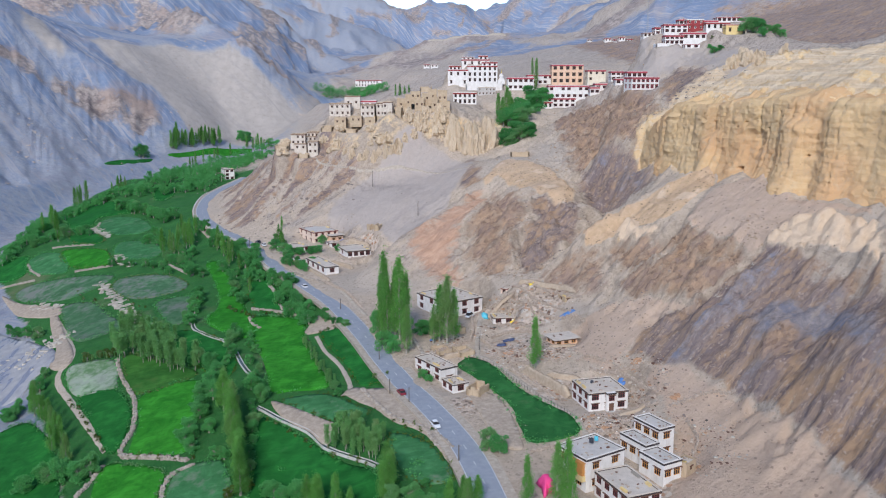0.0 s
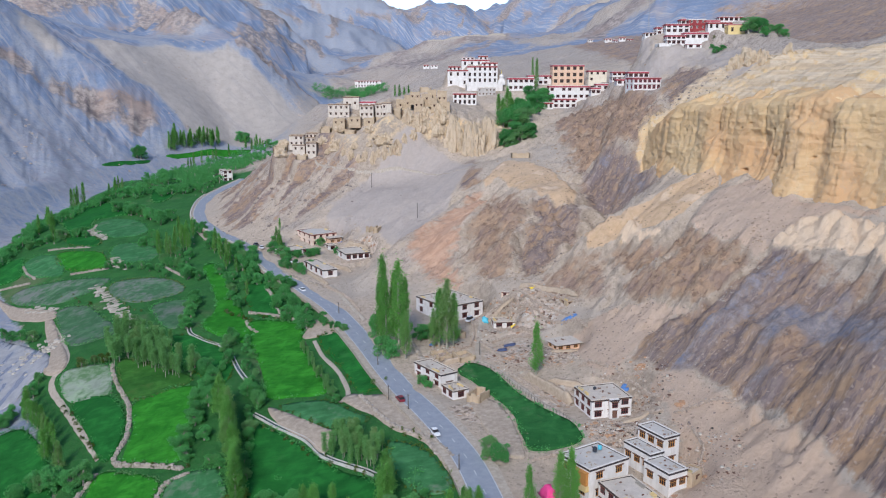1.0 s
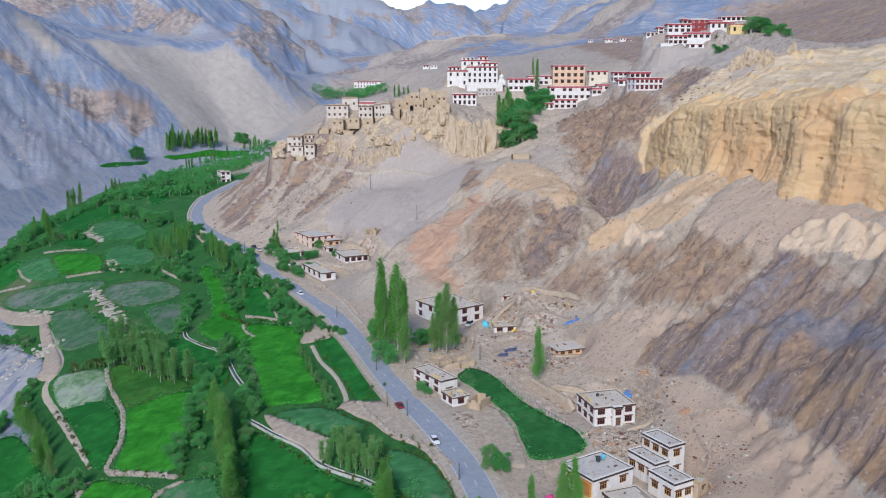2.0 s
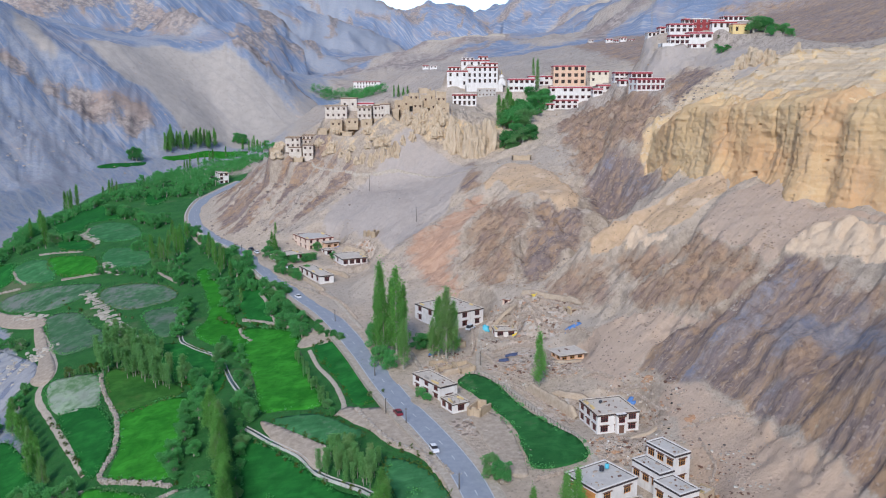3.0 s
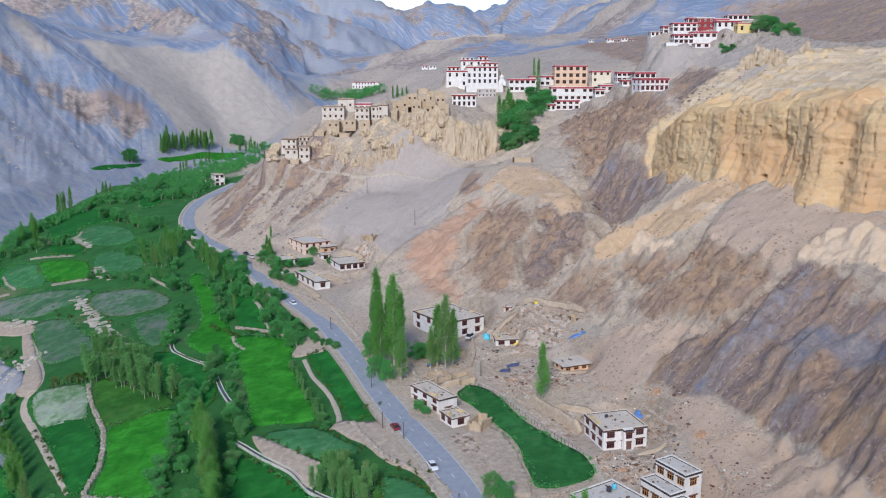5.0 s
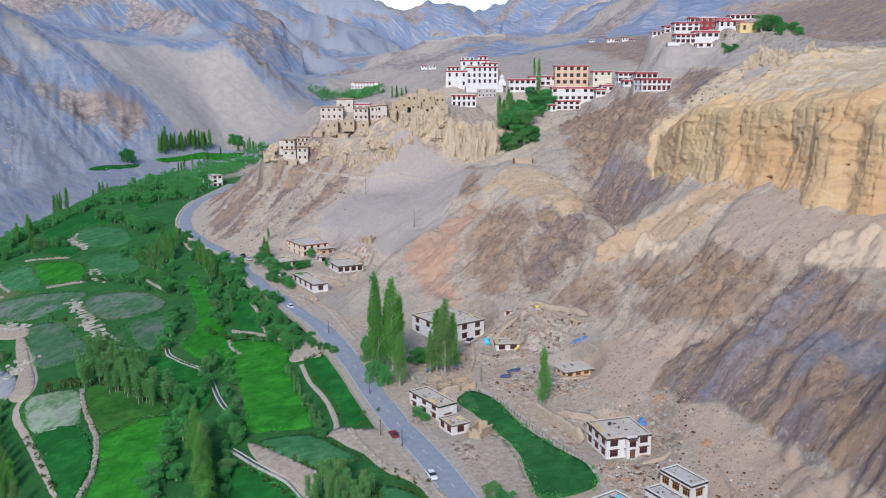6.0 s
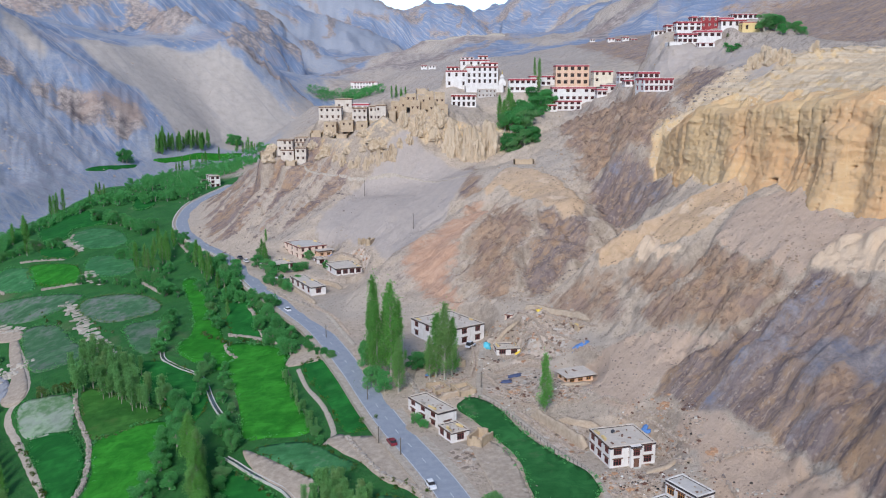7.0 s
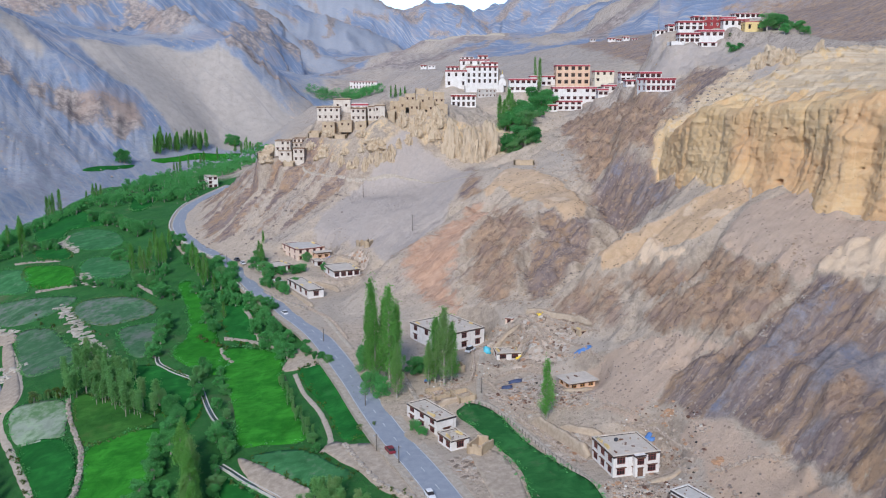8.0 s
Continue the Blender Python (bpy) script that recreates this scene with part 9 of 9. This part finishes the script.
rock(-1.0, 488.9, 69.7, 9.1, 7.3, 25)
rock(-23.8, 502.4, 70.9, 6.9, 5.4, 26)
rock(-60.1, 487.5, 53.1, 7.6, 4.2, 27)
rock(-68.1, 491.6, 56.6, 6.3, 3.6, 28)
rock(-40.6, 486.5, 63.4, 7.7, 3.0, 29)
rock(-59.1, 492.7, 63.1, 7.1, 2.8, 30)
rock(147.5, 426.1, 97.3, 13.6, 8.0, 31)
rock(154.1, 424.2, 97.8, 10.5, 8.0, 32)
rock(141.5, 425.1, 96.3, 9.2, 5.9, 33)
rock(147.0, 376.1, 99.9, 4.9, 6.4, 34)
rock(-96.4, 525.8, 50.9, 8.3, 4.8, 35)
rock(-91.4, 487.9, 50.1, 7.6, 3.6, 36)
car(-12.2, 236.2, 113, 'car_red', 'small dark red car driving on the road')
car(-2.0, 214.6, 290, 'car_white', 'small white car driving on the road')
car(-87.8, 409.5, 117, 'car_white', 'white car parked beside the road')
car(-91.8, 415.4, 123, 'car_dark', 'dark car parked beside the road')
car(-57.5, 343.3, 121, 'car_white', 'white car on the road beside the willows')
car(-66.9, 380.3, 150, 'car_white', 'white car parked in the yard of the long house')
car(9.8, 297.9, 60, 'car_white', 'white van parked beside the village lane', 2.0, 4.8)
pole(-9.7, 230.0, 5.3)
pole(-39.0, 313.6, 5.0)
pole(-20.6, 262.7, 5.0)
pole(3.9, 195.8, 5.0)
pole(11.9, 268.3, 5.0)
pole(-95.1, 410.7, 5.7)
pole(-15.7, 237.9, 5.0)
cloth(42.0, 278.0, 4.5, 2.0, 0.5, 'blue_cloth', 'blue tarpaulin spread over stones')
cloth(32.3, 298.7, 2.6, 1.4, 0.6, 'yellow_cloth', 'yellow cloth draped on a stone wall')
cloth(24.4, 292.4, 2.0, 1.6, 0.7, 'yellow_cloth', 'yellow cloth over a stack of straw')
cloth(19.5, 270.9, 3, 2, 0.5, 'navy_cloth', 'dark blue tarpaulin on the yard')
cloth(22.0, 274.1, 4, 2, 0.5, 'navy_cloth', 'dark blue tarpaulin on the yard')
cloth(50.6, 235.0, 4, 2, 0.6, 'blue_cloth', 'blue tarpaulin beside the house')
cloth(15.1, 297.3, 2.4, 1.8, 1.2, 'cyan_tank', 'green-blue cover on stored goods')
cloth(-3.7, 278.0, 1.6, 1, 0.5, 'blue_cloth', 'small blue sheet under the poplars')
cloth(24.1, 182.9, 3.0, 5.5, 3.2, 'pink_cloth', 'bright pink canopy cloth beside the poplars', 'canopy', 0.2, 0.8)
house('low brown wing beside the peach house', -54.2, 414.5, 13.0, 32, 6.5, 8.0, 3.2, 1, 2, 1, 'shop')
mud_bank([(-46.5, 402.5), (-41.0, 401.5), (-35.0, 398.5)], 3.0, "tan roofless mud walls below the scree")
mud_bank([(-71.0, 387.5), (-63.3, 376.0), (-54.9, 360.8), (-47.7, 347.6)], 1.4, "pale earth bank between the road and the long house")
mud_bank([(-52.0, 381.0), (-45.0, 376.0), (-40.0, 368.0)], 1.6, "tan earth bank behind the long house")
cloth(-50.0, 409.5, 2.6, 1.6, 0.6, 'blue_cloth', 'blue tarpaulin over stores beside the brown wing')
scatter('odds', 160, [(-50, 421, 6), (-44, 412, 5), (-47, 384, 6), (-40, 380, 6), (-56, 379, 5), (-50, 399, 5)], (0.3, 1.1), 'rubble', 'stones and stores strewn about the roadside yards', 'clutter', 66)
scatter('odds', 60, [(64, 184, 5), (68, 188, 5), (66, 199, 5), (60, 206, 4), (72, 196, 5), (58, 212, 4)], (0.25, 0.9), 'pale_stones', 'pale sticks and stones strewn over the bare ground', 'clutter', 67, 0.4)
scatter('odds', 90, [(64, 184, 4), (67, 196, 4), (57, 207, 4), (52, 212, 4), (47, 212, 4)], (0.25, 0.9), 'brown_wood', 'dark timber and fodder strewn over the bare ground', 'clutter', 68, 0.4)
scatter('pale_rocks', 70, [(84, 245, 1.5), (81, 243, 1.5), (92, 249, 2), (70, 226, 3)], (0.15, 0.45), 'pale_stones', 'pale broken rocks along the gully edge', 'rocks', 69)
scatter('odds', 150, [(18, 302, 7), (30, 296, 9), (39, 285, 8), (33, 270, 8), (21, 257, 6), (52, 237, 7), (57, 229, 7), (41, 213, 5), (48, 208, 5), (60, 200, 8), (36, 256, 6), (1, 279, 6), (15, 285, 6), (52, 214, 5), (-2, 262, 4)], (0.15, 0.55), 'limewash', 'white sacks and bits strewn about the village yards', 'clutter', 71, 0.6)
scatter('odds', 150, [(18, 302, 7), (30, 296, 9), (39, 285, 8), (33, 270, 8), (21, 257, 6), (52, 237, 7), (57, 229, 7), (41, 213, 5), (48, 208, 5), (60, 200, 8), (36, 256, 6), (1, 279, 6), (15, 285, 6), (52, 214, 5), (-2, 262, 4)], (0.2, 0.8), 'rubber', 'dark odds and ends strewn about the village yards', 'clutter', 72, 0.5)
scatter('straw', 90, [(33, 262, 5), (20, 262, 4), (40, 210, 4), (52, 238, 4), (24, 294, 5), (55, 206, 4)], (0.4, 1.3), 'soil', 'pale straw heaps in the village yards', 'straw', 73, 0.35)
mud_bank([(47.5, 216.5), (52.5, 216.8), (56.0, 218.5)], 1.1, "low reddish earth wall before the white house")
mud_bank([(16.0, 297.5), (20.5, 300.0), (25.5, 299.0)], 1.6, "low tan earth wall behind the low house")
mud_bank([(34.0, 262.0), (38.0, 261.0), (42.5, 263.0)], 1.0, "low tan earth wall before the shop")
strip('footpath', 'narrow pale path across the grey scree', 1.3, [(-81.0, 489.2), (-62.3, 476.1), (-41.4, 470.8), (-13.2, 467.4), (5.3, 451.6), (16.1, 441.8)])
pole(-38.2, 459.7, 8.5, 'dark wooden utility pole on the scree slope')
pole(-12.2, 410.9, 7.5, 'dark wooden utility pole on the scree slope')
mud_bank([(25.0, 249.0), (29.0, 241.5), (32.8, 234.5), (36.0, 229.0)], 3.2, "tan eroded mud wall above the footpath")
mud_bank([(31.5, 244.5), (36.0, 240.5), (41.0, 238.5)], 1.8, "tan eroded mud wall behind the poplar")
mud_bank([(26.0, 303.0), (33.0, 299.0), (41.0, 293.0), (46.0, 286.0)], 1.5, "long tan earth bank at the foot of the slope")
mud_bank([(-0.5, 262.0), (5.5, 264.5), (9.5, 268.5)], 1.8, "broken tan mud wall beside the lane")
stone_wall(0.7, 1.1, [(25.2, 304.1), (35.5, 295.4), (47.5, 281.9)], 'rubble')
stone_wall(0.7, 1.1, [(32.2, 291.8), (39.1, 283.7), (43.1, 277.6)], 'rubble')
stone_wall(0.7, 1.1, [(16.2, 303.0), (21.9, 301.4), (29.2, 291.8), (31.5, 284.8)], 'rubble')
stone_wall(0.7, 1.1, [(12.7, 278.8), (16.1, 270.1), (21.6, 257.1), (26.6, 253.3)], 'rubble')
stone_wall(0.7, 1.1, [(30.4, 255.9), (35.1, 251.4), (39.6, 252.2)], 'rubble')
stone_wall(0.7, 1.1, [(-7.1, 260.8), (1.1, 269.9), (9.7, 276.1)], 'rubble')
stone_wall(0.7, 1.1, [(24.1, 303.9), (30.4, 294.1), (34.3, 283.3)], 'rubble')
stone_wall(0.7, 1.1, [(50.0, 238.3), (54.7, 233.3), (58.3, 221.6)], 'rubble')
stone_wall(0.7, 1.1, [(50.0, 229.0), (54.5, 224.4), (57.4, 217.8)], 'rubble')
stone_wall(0.7, 1.1, [(59.8, 212.3), (67.6, 211.4), (75.4, 208.9)], 'rubble')
stone_wall(0.7, 1.1, [(-48.1, 385.2), (-39.5, 377.8), (-32.5, 386.4)], 'rubble')
stone_wall(0.7, 1.1, [(-49.5, 347.2), (-38.3, 331.2), (-31.1, 315.1)], 'rubble')
stone_wall(0.7, 1.1, [(-56.1, 406.9), (-47.7, 406.0), (-39.2, 402.5)], 'rubble')
stone_wall(0.7, 1.1, [(40.4, 206.7), (45.1, 208.4), (47.7, 210.3)], 'rubble')
stone_wall(0.7, 1.1, [(57.1, 198.2), (60.2, 194.2), (60.9, 189.7)], 'rubble')
stone_wall(0.7, 1.1, [(22.2, 200.1), (25.9, 201.2), (28.9, 202.5)], 'rubble')
stone_wall(0.7, 1.1, [(21.2, 251.1), (29.0, 235.6), (33.6, 226.9)], 'rubble')
scatter('rubble', 700, [(21, 264, 5), (35, 293, 8), (22, 302, 6), (36, 256, 6), (-4, 267, 7), (52, 236, 8), (58, 224, 7), (43, 211, 6), (58, 196, 6), (12, 227, 7), (17, 213, 6), (26, 256, 6)], (0.25, 1.1), 'rubble', 'heaps of broken stone and mud brick round the houses', 'rubble', 3)
scatter('rubble', 900, [(18, 302, 6), (30, 296, 9), (39, 287, 8), (33, 270, 8), (21, 257, 6), (1, 261, 6), (-3, 303, 8), (52, 237, 7), (57, 229, 7), (59, 218, 8), (41, 213, 5), (48, 208, 5), (60, 196, 7), (11, 235, 6), (16, 220, 7), (-44, 400, 9), (-47, 377, 7), (-38, 385, 8), (46, 185, 6)], (0.15, 0.5), 'rubble', 'loose small stones and broken brick round the houses', 'rubble', 13)
scatter('planks', 90, [(36, 258, 6), (21, 266, 6), (46, 214, 5), (58, 224, 6), (58, 197, 5), (20, 301, 5)], (0.3, 1.3), 'brown_wood', 'scattered dark timber and odds and ends in the yards', 'timber', 15, 0.3)
scatter('rubble', 140, [(21, 264, 2), (56, 236, 1.5), (62, 215, 1.2)], (0.3, 0.9), 'orange_earth', 'heaps of orange earth and stones', 'rubble', 5)
scatter('boulders', 900, [(67, 247, 26), (77, 215, 22), (95, 224, 26), (80, 252, 22), (64, 273, 20), (27, 339, 22), (-23, 415, 30), (-57, 461, 34), (-95, 466, 30), (105, 252, 24), (47, 256, 16), (67, 204, 16)], (0.15, 0.55), 'dark_rock', 'scattered dark boulders and stones on the slopes', 'boulders', 7)
scatter('boulders', 260, [(-329, 710, 60), (-297, 708, 50), (-310, 646, 50), (-280, 885, 60), (-269, 977, 50)], (0.6, 2.2), 'rubble', 'scattered dark shrubs and stones on the far slope', 'boulders', 9)
scatter('pebbles', 260, [(-172, 333, 14), (-169, 317, 16), (-163, 329, 10), (-157, 337, 6)], (0.5, 2.0), 'pale_stones', 'pale stones along the river bed', 'stones', 11)
scatter('crags', 280, [(37, 345, 13), (31, 357, 13), (41, 344, 13), (43, 356, 13), (47, 340, 13), (55, 345, 13), (44, 333, 13), (49, 329, 13), (40, 327, 13), (39, 317, 13), (37, 325, 13), (32, 311, 13), (39, 334, 13), (36, 332, 13)], (0.3, 0.9), 'dark_rock', 'broken dark brown crags on the spur', 'rocks', 40)
scatter('crags', 300, [(66, 362, 13), (57, 363, 13), (71, 371, 13), (70, 385, 13), (77, 369, 13), (83, 379, 13), (78, 360, 13), (86, 359, 13), (76, 351, 13), (80, 339, 13), (72, 354, 13), (71, 346, 13), (69, 358, 13), (63, 354, 13)], (0.3, 0.9), 'dark_rock', 'broken dark crags beside the ravine', 'rocks', 41)
scatter('crags', 600, [(72, 446, 33), (58, 444, 33), (81, 476, 33), (80, 514, 33), (89, 489, 33), (98, 544, 33), (90, 453, 33), (100, 461, 33), (87, 431, 33), (93, 409, 33), (84, 425, 33), (87, 397, 33), (80, 427, 33), (77, 401, 33), (75, 430, 33), (65, 407, 33)], (0.3, 1.1), 'brown_rock', 'broken brown and orange crags below the houses', 'rocks', 42)
scatter('crags', 260, [(20, 344, 14), (15, 351, 14), (24, 348, 14), (24, 361, 14), (27, 343, 14), (30, 350, 14), (28, 335, 14), (32, 330, 14), (26, 327, 14), (28, 313, 14), (21, 332, 14), (16, 324, 14)], (0.3, 0.8), 'brown_rock', 'broken brown crags on the rust spur', 'rocks', 43)
scatter('crags', 300, [(76, 273, 9), (69, 281, 9), (80, 272, 9), (77, 278, 9), (88, 266, 9), (96, 265, 9), (89, 263, 9), (97, 257, 9), (85, 262, 9), (89, 256, 9), (77, 267, 9), (70, 267, 9)], (0.3, 0.8), 'brown_rock', 'broken brown crags above the slate slope', 'rocks', 44)
scatter('crags', 300, [(-113, 522, 29), (-142, 569, 29), (-97, 498, 29), (-105, 514, 29), (-81, 487, 29), (-68, 491, 29), (-74, 480, 29), (-52, 473, 29), (-81, 470, 29), (-68, 451, 29), (-90, 466, 29), (-90, 443, 29), (-99, 472, 29), (-110, 455, 29)], (0.4, 1.6), 'dark_rock', 'tilted dark strata on the scree slope', 'rocks', 45)
scatter('crags', 260, [(107, 418, 16), (99, 427, 16), (115, 420, 16), (116, 432, 16), (123, 419, 16), (133, 431, 16), (116, 394, 16), (119, 373, 16), (115, 408, 16), (116, 404, 16), (109, 404, 16), (102, 396, 16)], (0.3, 1.2), 'dark_rock', 'loose purple-grey blocks on the scree', 'rocks', 46)
scatter('odds', 260, [(18, 302, 7), (30, 296, 9), (39, 285, 8), (33, 270, 8), (21, 257, 6), (52, 237, 7), (57, 229, 7), (41, 213, 5), (48, 208, 5), (60, 196, 8), (36, 256, 6), (1, 279, 6), (15, 285, 6)], (0.2, 0.8), 'pale_stones', 'pale odds and ends strewn about the village yards', 'clutter', 61)
scatter('odds', 200, [(18, 302, 7), (30, 296, 9), (39, 285, 8), (33, 270, 8), (21, 257, 6), (52, 237, 7), (57, 229, 7), (41, 213, 5), (48, 208, 5), (60, 196, 8), (36, 256, 6), (1, 279, 6), (15, 285, 6)], (0.3, 1.0), 'brown_wood', 'dark timber and fodder strewn about the village yards', 'clutter', 62, 0.5)
scatter('odds', 160, [(18, 302, 7), (30, 296, 9), (39, 285, 8), (33, 270, 8), (21, 257, 6), (52, 237, 7), (57, 229, 7), (41, 213, 5), (48, 208, 5), (60, 196, 8), (36, 256, 6), (1, 279, 6), (15, 285, 6)], (0.3, 1.2), 'orange_earth', 'small heaps of reddish brick earth in the yards', 'clutter', 63, 0.5)
stone_wall(0.6, 1.3, [(16.5, 278.2), (22.4, 279.8), (28.8, 276.5), (31.9, 269.8)], 'rubble')
stone_wall(0.6, 1.3, [(43.9, 241.4), (48.5, 238.8), (52.3, 237.4), (56.4, 234.2)], 'rubble')
stone_wall(0.6, 1.3, [(19.2, 290.4), (23.6, 282.3), (27.4, 281.6), (30.8, 277.1)], 'rubble')
stone_wall(0.6, 1.3, [(40.7, 248.0), (44.1, 248.2), (48.2, 242.3)], 'rubble')
stone_wall(0.6, 1.3, [(34.3, 283.3), (39.3, 277.4), (43.7, 275.3), (46.6, 269.9)], 'rubble')
stone_wall(0.6, 1.3, [(18.2, 308.5), (23.8, 299.0), (28.3, 291.7), (32.8, 287.8)], 'rubble')
stone_wall(0.6, 1.3, [(54.0, 229.4), (54.9, 216.2), (57.5, 214.8)], 'rubble')
stone_wall(0.6, 1.3, [(62.3, 205.0), (63.3, 198.3), (61.4, 194.8)], 'rubble')
stone_wall(0.6, 1.3, [(9.6, 302.9), (10.7, 287.5), (9.2, 276.1)], 'rubble')
fence([(9.8, 262.1), (16.4, 254.1), (20.7, 244.6), (25.2, 235.2), (29.8, 225.9), (34.5, 216.6)], 34)
fence([(-48.3, 292.1), (-42.4, 272.3), (-34.6, 252.2)], 22)
mast(134.2, 576.7, 120.2, 21.9)
mast(136.9, 926.9, 137.9, 15.8)
stupa(42.4, 631.7, 89.2, 9.8)
strip('far_track', 'pale distant track across the hill', 9.0, [(-25.7, 1476.5), (15.2, 1476.3), (63.0, 1479.5), (105.3, 1470.8)])

rooftop(35.6, 191.2, 5.75, "black_tank", 1.1, 1.2, "black plastic water tank on a flat roof")
rooftop(37.0, 192.5, 5.75, "cyan_tank", 1.0, 1.1, "blue plastic water tank on a flat roof")
rooftop(42.0, 228.0, 6.95, "black_tank", 1.0, 1.1, "black plastic water tank on a flat roof")
undergrowth(1700, (-260, -5, 190, 620), 21)
field_margins(23)
